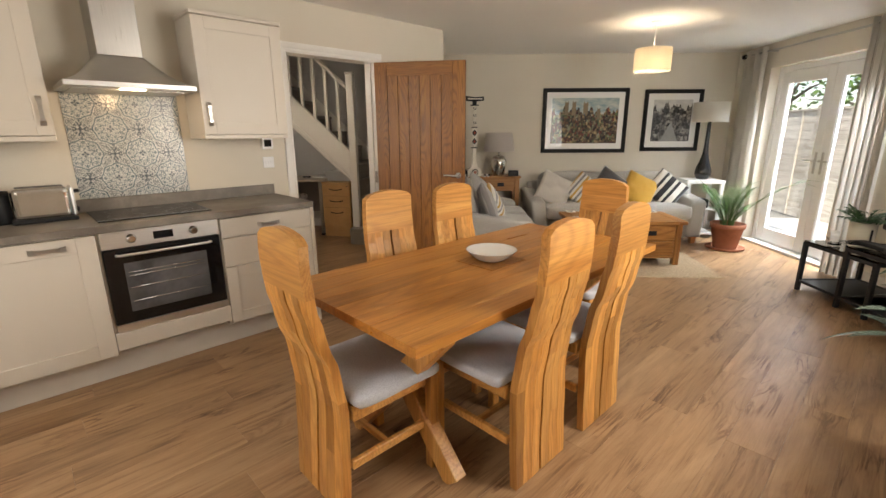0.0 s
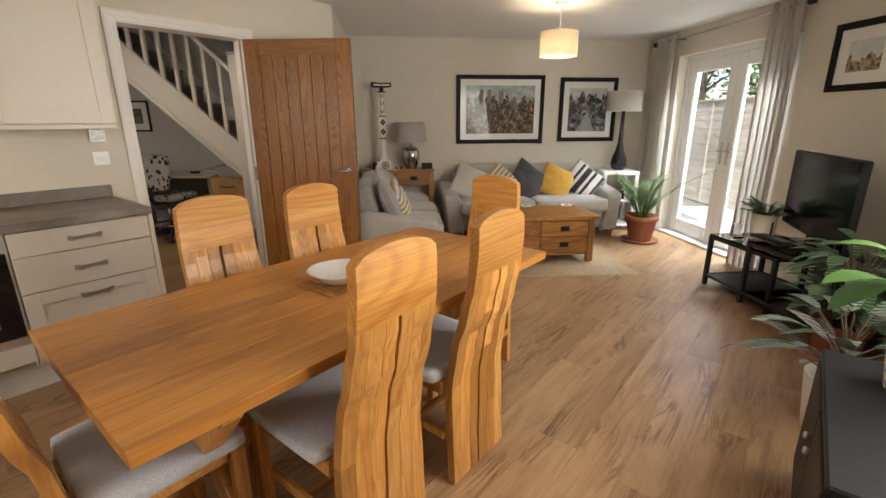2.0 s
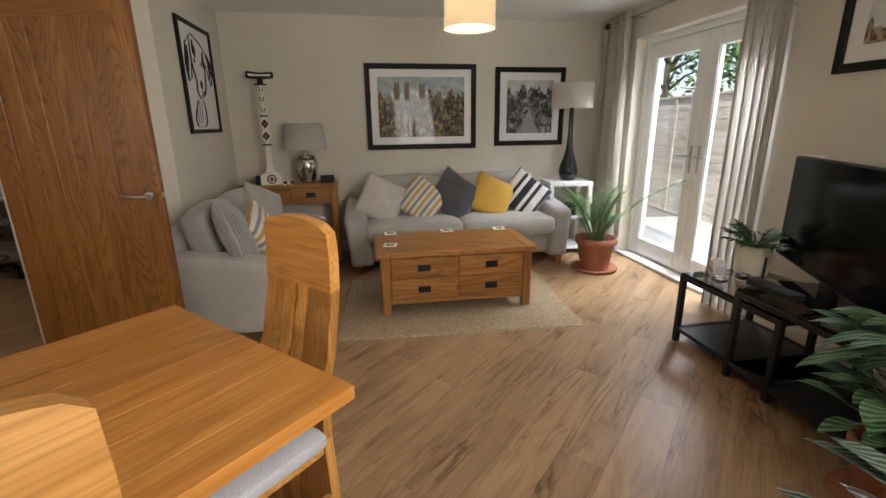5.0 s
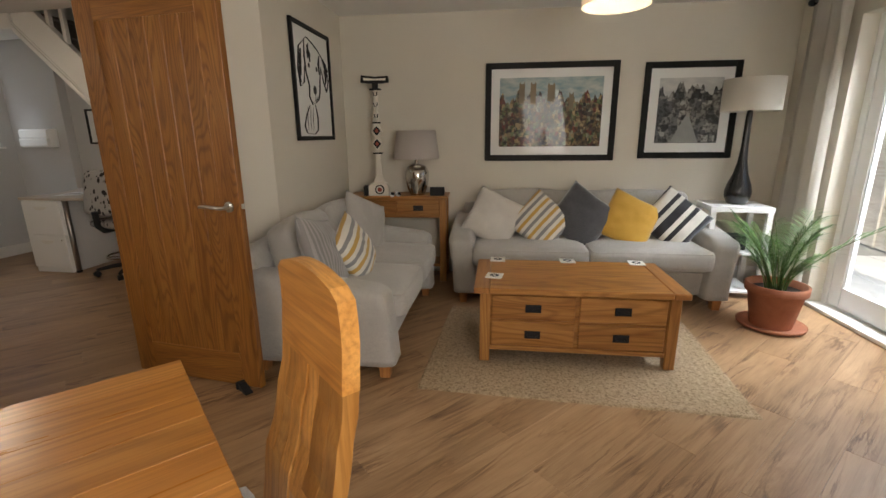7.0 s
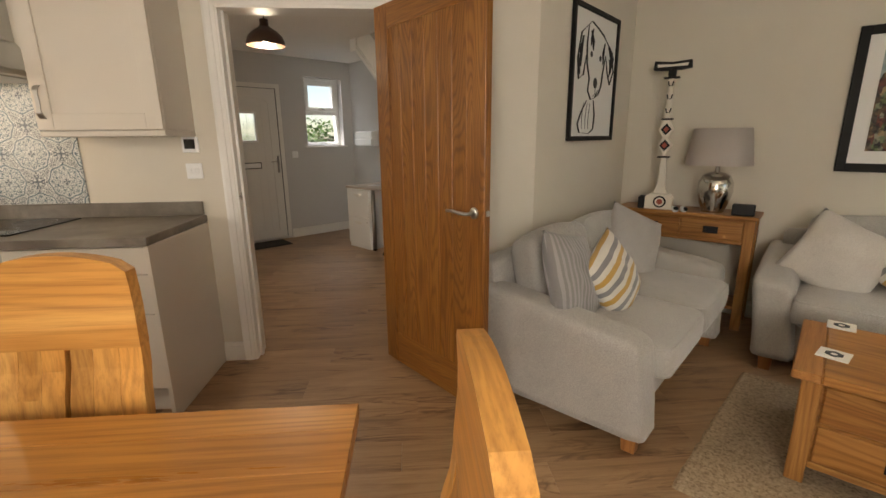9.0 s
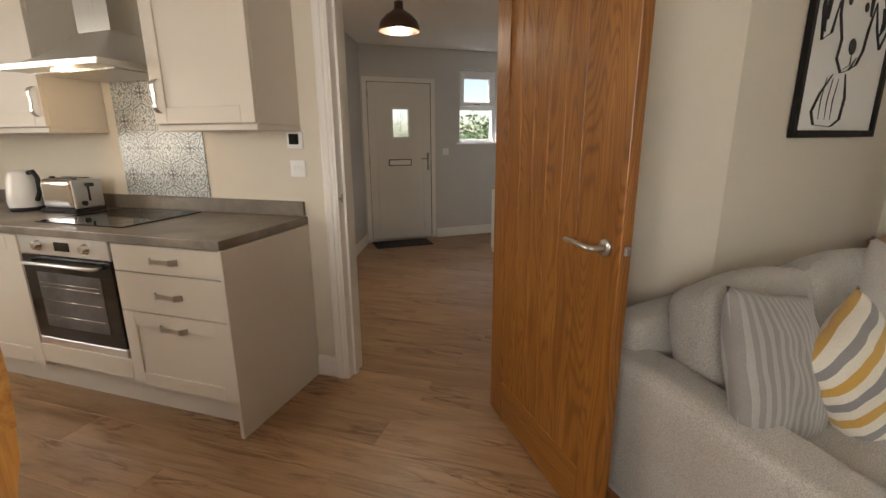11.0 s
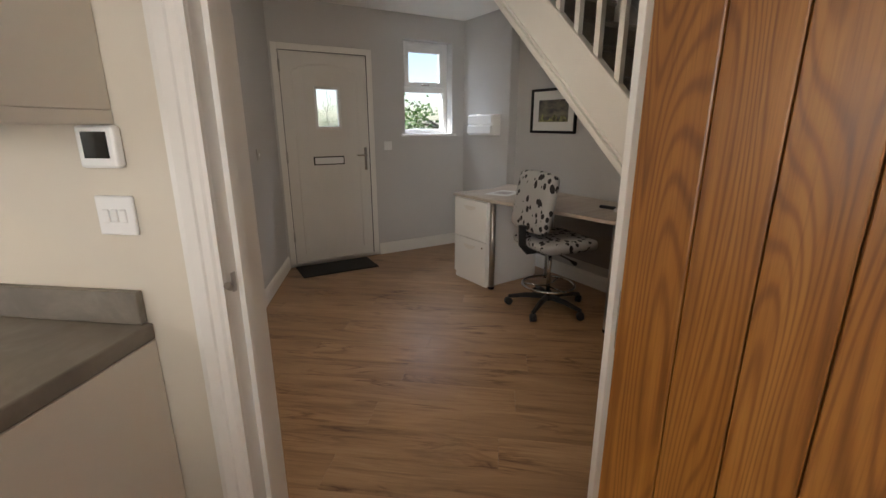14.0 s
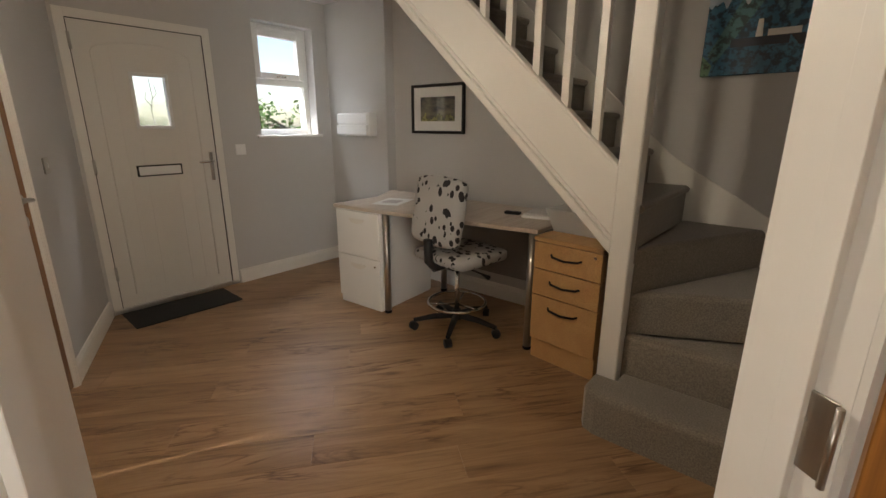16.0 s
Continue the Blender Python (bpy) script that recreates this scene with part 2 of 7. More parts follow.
M = {
    "wall": paint("wall_paint", (0.67, 0.615, 0.52), 0.85, 0.015, 0.12, 240),
    "hall_wall": paint("hall_wall_paint", (0.56, 0.55, 0.54), 0.85, 0.015, 0.12, 240),
    "ceiling": paint("ceiling_paint", (0.82, 0.80, 0.76), 0.9, 0.01, 0.1, 200),
    "white": paint("white_gloss_paint", (0.80, 0.78, 0.74), 0.35, 0.015, 0.03, 90),
    "upvc": paint("white_upvc", (0.84, 0.84, 0.83), 0.3, 0.01, 0.0),
    "cabinet": paint("stone_cabinet_paint", (0.63, 0.575, 0.495), 0.42, 0.012, 0.03, 140),
    "oakdoor": oak("oak_door", (0.20, 0.074, 0.0105), (0.285, 0.115, 0.019), (0.345, 0.150, 0.029), 2, 0.36, 0.10, 40, 9.0, 0.62, 210.0),
    "table": oak("beech_table", (0.40, 0.158, 0.028), (0.52, 0.228, 0.050), (0.60, 0.300, 0.082), 0, 0.28, 0.2, 30, 4.0, 0.32, 130.0),
    "chair": oak("beech_chair", (0.48, 0.205, 0.040), (0.62, 0.305, 0.080), (0.70, 0.39, 0.125), 2, 0.36, 0.4, 30, 6.0, 0.30, 150.0),
    "chair_x": oak("beech_rail", (0.48, 0.205, 0.040), (0.62, 0.305, 0.080), (0.70, 0.38, 0.115), 0, 0.36, 0.3, 30, 6.0, 0.30, 150.0),
    "floor": laminate(),
    "oakfurn": oak("golden_oak", (0.30, 0.122, 0.025), (0.40, 0.180, 0.044), (0.47, 0.232, 0.066), 0, 0.40, 0.16, 34, 7.0, 0.5),
    "oakfurn_z": oak("golden_oak_upright", (0.30, 0.122, 0.025), (0.40, 0.180, 0.044), (0.47, 0.232, 0.066), 2, 0.40, 0.16, 34, 7.0, 0.5),
    "maple": oak("beech_laminate", (0.50, 0.285, 0.115), (0.55, 0.325, 0.135), (0.59, 0.36, 0.16), 0, 0.45, 0.06, 40, 5.0, 0.0),
    "deskwood": oak("pale_grey_oak", (0.46, 0.38, 0.31), (0.56, 0.48, 0.40), (0.62, 0.55, 0.47), 0, 0.45, 0.05, 30, 5.0, 0.0),
    "sofa": cloth("oatmeal_tweed", (0.52, 0.49, 0.45), (0.30, 0.285, 0.262), 1000),
    "seatpad": cloth("blue_grey_linen", (0.56, 0.57, 0.61), (0.40, 0.41, 0.45), 900),
    "carpet": cloth("taupe_carpet", (0.30, 0.265, 0.22), (0.19, 0.165, 0.135), 500, 1.0),
    "steel": metal("brushed_steel", (0.72, 0.71, 0.69), 0.36, 1, 0),
    "chrome": metal("chrome", (0.75, 0.74, 0.72), 0.12),
    "nickel": metal("satin_nickel", (0.52, 0.50, 0.47), 0.3),
    "blackmetal": paint("black_powder_coat", (0.018, 0.018, 0.02), 0.45, 0.1, 0.05),
    "blackgloss": paint("black_glass", (0.008, 0.008, 0.009), 0.06, 0.0, 0.0),
    "blackframe": paint("black_frame", (0.012, 0.011, 0.010), 0.55, 0.05, 0.02),
    "blackplastic": paint("black_plastic", (0.02, 0.02, 0.021), 0.5, 0.05, 0.02),
    "mount": paint("white_mount_card", (0.80, 0.79, 0.76), 0.9, 0.01, 0.02),
    "worktop": mottled("grey_stone_laminate", [(0.2, (0.105, 0.088, 0.07)), (0.45, (0.17, 0.145, 0.118)), (0.6, (0.24, 0.21, 0.175)), (0.8, (0.33, 0.295, 0.25))], 4, 0.4, 0.05),
    "terracotta": mottled("terracotta", [(0.3, (0.25, 0.085, 0.04)), (0.7, (0.34, 0.13, 0.065))], 9, 0.8, 0.2),
    "soil": mottled("potting_soil", [(0.3, (0.02, 0.014, 0.01)), (0.7, (0.06, 0.042, 0.03))], 60, 1.0, 0.8),
    "glass": glass(),
}
for dull in ("blackframe", "blackmetal", "blackplastic"):
    M[dull].node_tree.nodes["Principled BSDF"].inputs["Specular IOR Level"].default_value = 0.22


# ---- mesh helpers ----
def add_box(bm, x0, x1, y0, y1, z0, z1, bevel=0.0, m=None, seg=1):
    r = bmesh.ops.create_cube(bm, size=1.0)
    vs = r["verts"]
    for v in vs:
        v.co = Vector((x0 + (v.co.x + 0.5) * (x1 - x0), y0 + (v.co.y + 0.5) * (y1 - y0), z0 + (v.co.z + 0.5) * (z1 - z0)))
    if bevel:
        es = list({e for v in vs for e in v.link_edges})
        out = bmesh.ops.bevel(bm, geom=es, offset=bevel, segments=seg, profile=0.5, affect="EDGES")
        vs = list({v for f in out["faces"] for v in f.verts} | {v for v in vs if v.is_valid})
    if m is not None:
        for v in vs:
            v.co = m @ v.co
    return vs


def box(x0, x1, y0, y1, z0, z1, bevel=0.003, m=None, seg=1):
    bm = bmesh.new()
    add_box(bm, x0, x1, y0, y1, z0, z1, bevel, m, seg)
    return bm


def add_lathe(bm, profile, n=24, at=(0, 0, 0), m=None, caps=True):
    rings = []
    for r, z in profile:
        ring = []
        for i in range(n):
            a = 2 * math.pi * i / n
            co = Vector((at[0] + r * math.cos(a), at[1] + r * math.sin(a), at[2] + z))
            ring.append(bm.verts.new(m @ co if m is not None else co))
        rings.append(ring)
    for a, b in zip(rings, rings[1:]):
        for i in range(n):
            f = bm.faces.new((a[i], a[(i + 1) % n], b[(i + 1) % n], b[i]))
            f.smooth = True
    if caps:
        bm.faces.new(list(reversed(rings[0])))
        bm.faces.new(rings[-1])


def lathe(profile, n=24, at=(0, 0, 0), m=None, caps=True):
    bm = bmesh.new()
    add_lathe(bm, profile, n, at, m, caps)
    return bm


def add_tube(bm, pts, r, n=8, flat=1.0, caps=True):
    """A tube along points; r a number or one for each point; flat squeezes it upright."""
    pts = [Vector(p) for p in pts]
    rr = r if isinstance(r, (list, tuple)) else [r] * len(pts)
    rings = []
    ref = None
    for i, p in enumerate(pts):
        t = (pts[min(i + 1, len(pts) - 1)] - pts[max(i - 1, 0)]).normalized()
        if ref is None:
            ref = Vector((0, 0, 1)) if abs(t.z) < 0.9 else Vector((1, 0, 0))
        u = t.cross(ref).normalized()
        w = u.cross(t).normalized()
        ref = w
        rings.append([bm.verts.new(p + rr[i] * (math.cos(2 * math.pi * k / n) * u + flat * math.sin(2 * math.pi * k / n) * w)) for k in range(n)])
    for a, b in zip(rings, rings[1:]):
        for i in range(n):
            f = bm.faces.new((a[i], a[(i + 1) % n], b[(i + 1) % n], b[i]))
            f.smooth = True
    if caps:
        bm.faces.new(list(reversed(rings[0])))
        bm.faces.new(rings[-1])


def tube(pts, r, n=8, flat=1.0):
    bm = bmesh.new()
    add_tube(bm, pts, r, n, flat)
    return bm


def prism(poly, lo, hi, axis=2, bevel=0.0):
    """A polygon of two coordinates pushed along the third axis from lo to hi."""
    bm = bmesh.new()

    def co(a, b, c):
        return {0: (c, a, b), 1: (a, c, b), 2: (a, b, c)}[axis]
    low = [bm.verts.new(co(a, b, lo)) for a, b in poly]
    top = [bm.verts.new(co(a, b, hi)) for a, b in poly]
    n = len(poly)
    bm.faces.new(list(reversed(low)))
    bm.faces.new(top)
    for i in range(n):
        bm.faces.new((low[i], low[(i + 1) % n], top[(i + 1) % n], top[i]))
    bmesh.ops.recalc_face_normals(bm, faces=bm.faces)
    if bevel:
        bmesh.ops.bevel(bm, geom=list(bm.edges), offset=bevel, segments=1, profile=0.5, affect="EDGES")
    return bm


def soft_box(w, d, h, round_=0.04, puff=0.02, n=10, seed=0, m=None, sag=0.0):
    """An upholstered block: rounded, slightly puffed and creased; centred in x and y, from z 0 to h."""
    bm = bmesh.new()
    bmesh.ops.create_cube(bm, size=1.0)
    bmesh.ops.subdivide_edges(bm, edges=bm.edges, cuts=n, use_grid_fill=True)
    half = Vector((w / 2, d / 2, h / 2))
    for v in bm.verts:
        c = Vector((v.co.x * w, v.co.y * d, v.co.z * h))
        inner = Vector([max(-half[i] + round_, min(half[i] - round_, c[i])) for i in range(3)])
        off = c - inner
        if off.length > 1e-6:
            c = inner + off.normalized() * min(off.length, round_)
        u, t, q = c.x / half.x, c.y / half.y, c.z / half.z
        c.z += puff * math.copysign(1, q) * (abs(q) > 0.5) * max(0, 1 - u * u) * max(0, 1 - t * t)
        c.x += puff * 0.4 * u * max(0, 1 - t * t) * max(0, 1 - q * q)
        c.y += puff * 0.4 * t * max(0, 1 - u * u) * max(0, 1 - q * q)
        if q > 0.5:
            c.z -= sag * math.exp(-(u * u + t * t) * 3)
        c += 0.006 * noise.noise_vector(c * 6 + Vector((seed * 3.1, seed, 0)))
        c.z += h / 2
        v.co = m @ c if m is not None else c
    for f in bm.faces:
        f.smooth = True
    return bm


def pillow(w=0.46, h=0.46, t=0.15, seed=0, n=22):
    """A scatter cushion standing in x and z, pinched at its corners; origin at its middle."""
    bm = bmesh.new()
    front, back = {}, {}
    for i in range(n + 1):
        for j in range(n + 1):
            u, v = 2 * i / n - 1, 2 * j / n - 1
            bulge = (max(0, 1 - u * u) * max(0, 1 - v * v)) ** 0.45
            pin = 1 - 0.09 * (1 - abs(u * v))*(abs(u)**4+abs(v)**4)*0.6
            x, z = u * w / 2 * pin, v * h / 2 * pin
            wr = 0.014 * noise.noise(Vector((x * 9 + seed, z * 9, seed * 2.0))) + 0.008 * noise.noise(Vector((x * 22 + z * 9, z * 16 + seed, seed)))
            front[i, j] = bm.verts.new((x, -t / 2 * bulge + wr * bulge - 0.002, z))
            edge = i in (0, n) or j in (0, n)
            back[i, j] = front[i, j] if edge else bm.verts.new((x, t / 2 * bulge + wr * bulge + 0.002, z))
    for i in range(n):
        for j in range(n):
            f = bm.faces.new((front[i, j], front[i + 1, j], front[i + 1, j + 1], front[i, j + 1]))
            f.smooth = True
            q = (back[i, j], back[i, j + 1], back[i + 1, j + 1], back[i + 1, j])
            f = bm.faces.new(q)
            f.smooth = True
    return bm


def thing(name, label, category, m=None, group="", kind=""):
    ob = new(name)
    ob.empty_display_size = 0.05
    if m is not None:
        ob.matrix_world = m
    return tagged(ob, label, category, group, kind)


def part(name, bm, material, parent=None, label="", m=None):
    """Links a bmesh as one mesh object under a thing or a part."""
    me = bpy.data.meshes.new(name)
    bm.to_mesh(me)
    bm.free()
    me.materials.append(material)
    ob = new(name, me)
    if parent is not None:
        ob.parent = parent
    if m is not None:
        ob.matrix_local = m
    return tagged(ob, label)


def share(name, me, parent, m):
    ob = new(name, me)
    ob.parent = parent
    ob.matrix_local = m
    return ob


def struct(name, bm, material, label, category):
    return tagged(part(name, bm, material), label, category, "", "structure")


# ---- setting ----
H = 2.375


def wall_bm(p0, p1, thick, holes=(), z0=0.0, z1=H):
    """A wall whose inner face runs from p0 to p1; it thickens to the right of that way. Holes: along, along, z, z."""
    p0, p1 = Vector((*p0[:2], 0)), Vector((*p1[:2], 0))
    t = (p1 - p0).normalized()
    m = Matrix.Translation(p0) @ Matrix.Rotation(math.atan2(t.y, t.x), 4, "Z")
    length = (p1 - p0).length
    bm = bmesh.new()
    cuts = sorted(holes)
    at = 0.0
    for a, b, lo, hi in cuts:
        if a > at:
            add_box(bm, at, a, -thick, 0, z0, z1, 0, m)
        if lo > z0:
            add_box(bm, a, b, -thick, 0, z0, lo, 0, m)
        if hi < z1:
            add_box(bm, a, b, -thick, 0, hi, z1, 0, m)
        at = b
    if at < length:
        add_box(bm, at, length, -thick, 0, z0, z1, 0, m)
    return bm


DOG_Y, FR_Y, FRONT_Y, HALL_X = 3.33, -0.77, 7.505, 7.50
RIGHT_D, BACK_S = 4.25, -3.0
OP0, OP1, OPZ = 0.18, 1.035, 2.0
WT = 0.135

# the living room stands a little askew to the hall
LROT = 6.5
ALONG = Matrix.Rotation(radians(LROT), 4, "Z") @ Vector((1, 0, 0))
ACROSS = Matrix.Rotation(radians(LROT), 4, "Z") @ Vector((0, 1, 0))
GM = pose(6.0, -0.735, 0, 0, 0, LROT) @ Matrix.Translation((-6.0, -FR_Y, 0))
K_ALONG, K_ACROSS = KM.to_3x3() @ Vector((1, 0, 0)), KM.to_3x3() @ Vector((0, 1, 0))


def meet(p, u, q, v):
    """Where two lines of the plan cross."""
    k = ((q - p).x * v.y - (q - p).y * v.x) / (u.x * v.y - u.y * v.x)
    return Vector((p.x + u.x * k, p.y + u.y * k, 0))


def gpt(x, off=0.0):
    """A point of the garden wall's face, off metres into the room."""
    return GM @ Vector((x, FR_Y + off, 0))


P_DOG = Vector((7.435, 3.35, 0))
C_DOG = meet(P_DOG, ALONG, KM.translation, K_ALONG)
C_LIV = meet(P_DOG, ACROSS, gpt(6.0), ALONG)
C_FR = meet(kpt(0, RIGHT_D), K_ALONG, gpt(6.0), ALONG)
corner_s = (C_DOG - KM.translation).dot(K_ALONG)
S_FR = (C_FR - KM.translation).dot(K_ALONG)
G_C = (GM.inverted() @ C_FR).x

struct("wall_kitchen", wall_bm(kpt(corner_s, 0), kpt(BACK_S, 0), WT, [(corner_s - OP1, corner_s - OP0, -0.02, OPZ)]), M["wall"], "warm off-white painted plaster wall behind the kitchen units", "wall")
struct("wall_picture", wall_bm(P_DOG + ALONG * 0.1, C_DOG, 0.05), M["wall"], "warm off-white plaster wall behind the small sofa", "wall")
struct("wall_sofa", wall_bm(C_LIV - ACROSS * 0.3, P_DOG, 0.12), M["wall"], "warm off-white plaster wall with two large framed prints", "wall")
FR0, FR1, FRZ = 5.57, 7.23, 2.10
struct("wall_garden", wall_bm(C_FR, C_LIV, 0.30, [(FR0 - G_C, FR1 - G_C, -0.02, FRZ)]), M["wall"], "off-white plaster wall with the garden doors", "wall")
WIN0, WIN1 = 0.30, 1.55
struct("wall_dining", wall_bm(kpt(BACK_S, RIGHT_D), kpt(S_FR + 0.2, RIGHT_D), 0.30, [(WIN0 - BACK_S, WIN1 - BACK_S, 0.9, 2.1)]), M["wall"], "off-white plaster wall with a window by the dining table", "wall")
# the hole in this unseen wall is for the added window
struct("wall_back", wall_bm(kpt(BACK_S, 0), kpt(BACK_S, RIGHT_D), 0.12, [(1.2, 3.0, 0.95, 2.1)]), M["wall"], "plain off-white plaster wall closing the kitchen", "wall")

# hall: front wall with door and window, two slanting walls, stair wall
FD0, FD1, FDZ = 5.42, 6.34, 2.02
HW0, HW1, HWZ0, HWZ1 = 6.68, 7.25, 1.24, 2.15
H_A, H_B = Vector((5.40, FRONT_Y, 0)), Vector((5.02, 6.63, 0))
H_C = kpt(-0.6, -WT)
struct("wall_front", wall_bm((HALL_X, FRONT_Y), (H_A.x - 0.3, FRONT_Y), 0.28, [(HALL_X - HW1, HALL_X - HW0, HWZ0, HWZ1), (HALL_X - FD1, HALL_X - FD0, -0.02, FDZ)]), M["hall_wall"], "warm grey plaster wall round the front door", "wall")
struct("wall_hall_left", wall_bm(H_A, H_B, 0.12), M["hall_wall"], "warm grey plaster wall beside the front door", "wall")
struct("wall_hall_side", wall_bm(H_B, H_C, 0.12, [(0.028, 0.845, -0.02, 2.0)]), M["hall_wall"], "warm grey plaster wall with an oak door", "wall")
struct("wall_stairs", wall_bm((HALL_X, DOG_Y + 0.1), (HALL_X, FRONT_Y + 0.28), 0.12, z1=4.4), M["hall_wall"], "cool grey plaster wall behind the stairs", "wall")
struct("boxing", box(7.40, HALL_X + 0.01, 6.72, FRONT_Y + 0.01, 0, H, 0.004), M["hall_wall"], "boxed-in pipe casing painted grey", "wall")
struct("wall_hall_back", wall_bm(kpt(corner_s, -WT), (HALL_X + 0.12, DOG_Y + 0.1), 0.02, z1=4.4), M["hall_wall"], "grey plaster wall at the foot of the stairs", "wall")

# ceilings
ring = [kpt(BACK_S, 0), kpt(BACK_S, RIGHT_D), C_FR, C_LIV, P_DOG, C_DOG]
struct("ceiling", prism([(p.x, p.y) for p in ring], H, H + 0.15), M["ceiling"], "smooth white painted ceiling", "ceiling")
hring = [kpt(-0.75, -WT), kpt(corner_s, -WT), Vector((6.6, DOG_Y + 0.1, 0)), Vector((6.6, 6.05, 0)), Vector((HALL_X, 6.05, 0)), Vector((HALL_X, FRONT_Y, 0)), H_A, H_B]
struct("ceiling_hall", prism([(p.x, p.y) for p in hring], H, H + 0.15), M["ceiling"], "smooth white painted ceiling of the hall", "ceiling")
# unseen pieces close the stairwell above, so that no outside light leaks in
struct("ceiling_landing", box(5.9, HALL_X + 0.1, 3.4, 7.5, 4.4, 4.5, 0), M["ceiling"], "unseen white slab closing the top of the stairwell", "ceiling")
struct("wall_landing", wall_bm((HALL_X, FRONT_Y), (6.5, FRONT_Y), 0.2, z0=H + 0.15, z1=4.4), M["hall_wall"], "unseen grey wall added to close the end of the stairwell", "wall")
struct("wall_stairwell", wall_bm((6.60, 7.5), (6.60, 3.4), 0.1, z0=H + 0.15, z1=4.4), M["hall_wall"], "unseen grey wall closing the side of the stairwell", "wall")

floor_ring = [kpt(BACK_S - 0.1, -0.1), kpt(BACK_S - 0.1, RIGHT_D + 0.1), Vector((C_FR.x, C_FR.y - 0.1, 0)), C_LIV - ACROSS * 0.2 + ALONG * 0.1, Vector((7.9, 7.6, 0)), Vector((4.3, 7.6, 0)), Vector((4.3, 4.7, 0))]
floor = struct("floor", prism([(p.x, p.y) for p in floor_ring], -0.15, -0.014), paint("floor_underlay", (0.10, 0.065, 0.04), 0.8), "wood-effect plank floor of warm brown oak", "floor")
struct("ground", box(-40, 60, -60, 60, -0.32, -0.16, 0), mottled("garden_ground", [(0.3, (0.16, 0.15, 0.13)), (0.7, (0.26, 0.25, 0.22))], 3, 0.9), "grey paved and gravelled ground outside", "ground")


# skirting boards with a moulded top
def skirting(p0, p1, name="baseboard"):
    p0, p1 = Vector((*p0[:2], 0)), Vector((*p1[:2], 0))
    t = (p1 - p0)
    m = Matrix.Translation(p0) @ Matrix.Rotation(math.atan2(t.y, t.x), 4, "Z")
    prof = [(0, 0), (0.016, 0), (0.016, 0.088), (0.012, 0.096), (0.013, 0.104), (0.006, 0.118), (0, 0.12)]
    bm = prism(prof, 0, t.length, 0)
    bm.transform(m)
    struct(name, bm, M["white"], "white gloss painted moulded skirting board", "skirting board")


skirting(kpt(corner_s, 0), kpt(OP1 + 0.065, 0))
skirting(kpt(OP0 - 0.065, 0), kpt(0.001, 0))
skirting(P_DOG, C_DOG)
skirting(C_LIV, P_DOG)
skirting(gpt(FR1 + 0.01), C_LIV)
skirting(C_FR, gpt(FR0))
skirting(kpt(BACK_S, RIGHT_D), C_FR)
skirting((HALL_X - 0.1, FRONT_Y), (FD1 + 0.01, FRONT_Y))
skirting(H_A, H_B)
skirting((7.40, 6.72), (7.40, FRONT_Y))
skirting((HALL_X, 4.7), (HALL_X, 6.72))


# architrave and lining round the hall opening
def casing(name, x0, x1, z1, y_face, out, label, width=0.075, lining=(0, WT), m=None):
    """A moulded frame round an opening in a wall along x; out is the way the face looks (-1 or 1)."""
    top = thing(name, label, "door frame", m, kind="structure")
    prof = [(0, 0), (0, 0.010), (width * 0.11, 0.012), (width * 0.19, 0.016), (width * 0.41, 0.017), (width * 0.47, 0.021), (width * 0.80, 0.022), (width, 0.018), (width, 0)]
    for side, nm in ((-1, "left"), (1, "right")):
        x = x0 if side < 0 else x1
        part("jamb_trim", prism([(x + side * a, y_face + out * b) for a, b in prof], 0, z1 + width, 2), M["white"], top)
        part("jamb", box(x if side > 0 else x - 0.012, x + 0.012 if side > 0 else x, *sorted(lining), 0, z1 + 0.012, 0.001), M["white"], top)
    part("head_trim", prism([(y_face + out * b, z1 + a) for a, b in prof], x0 - width, x1 + width, 0), M["white"], top)
    part("head", box(x0, x1, *sorted(lining), z1, z1 + 0.012, 0.001), M["white"], top)
    return top


fr = casing("door_frame", OP0 + 0.012, OP1 - 0.012, OPZ - 0.012, 0.0, -1, "white painted moulded door frame and lining", m=KM.copy())
part("door_stop", box(OP0 + 0.012, OP0 + 0.026, 0.042, 0.075, 0, OPZ - 0.014, 0.001), M["white"], fr)
part("door_stop", box(OP1 - 0.026, OP1 - 0.012, 0.042, 0.075, 0, OPZ - 0.014, 0.001), M["white"], fr)
casing("door_frame_inner", OP0 + 0.012, OP1 - 0.012, OPZ - 0.012, WT, 1, "white painted moulded trim on the hall side", lining=(WT - 0.001, WT), m=KM.copy())


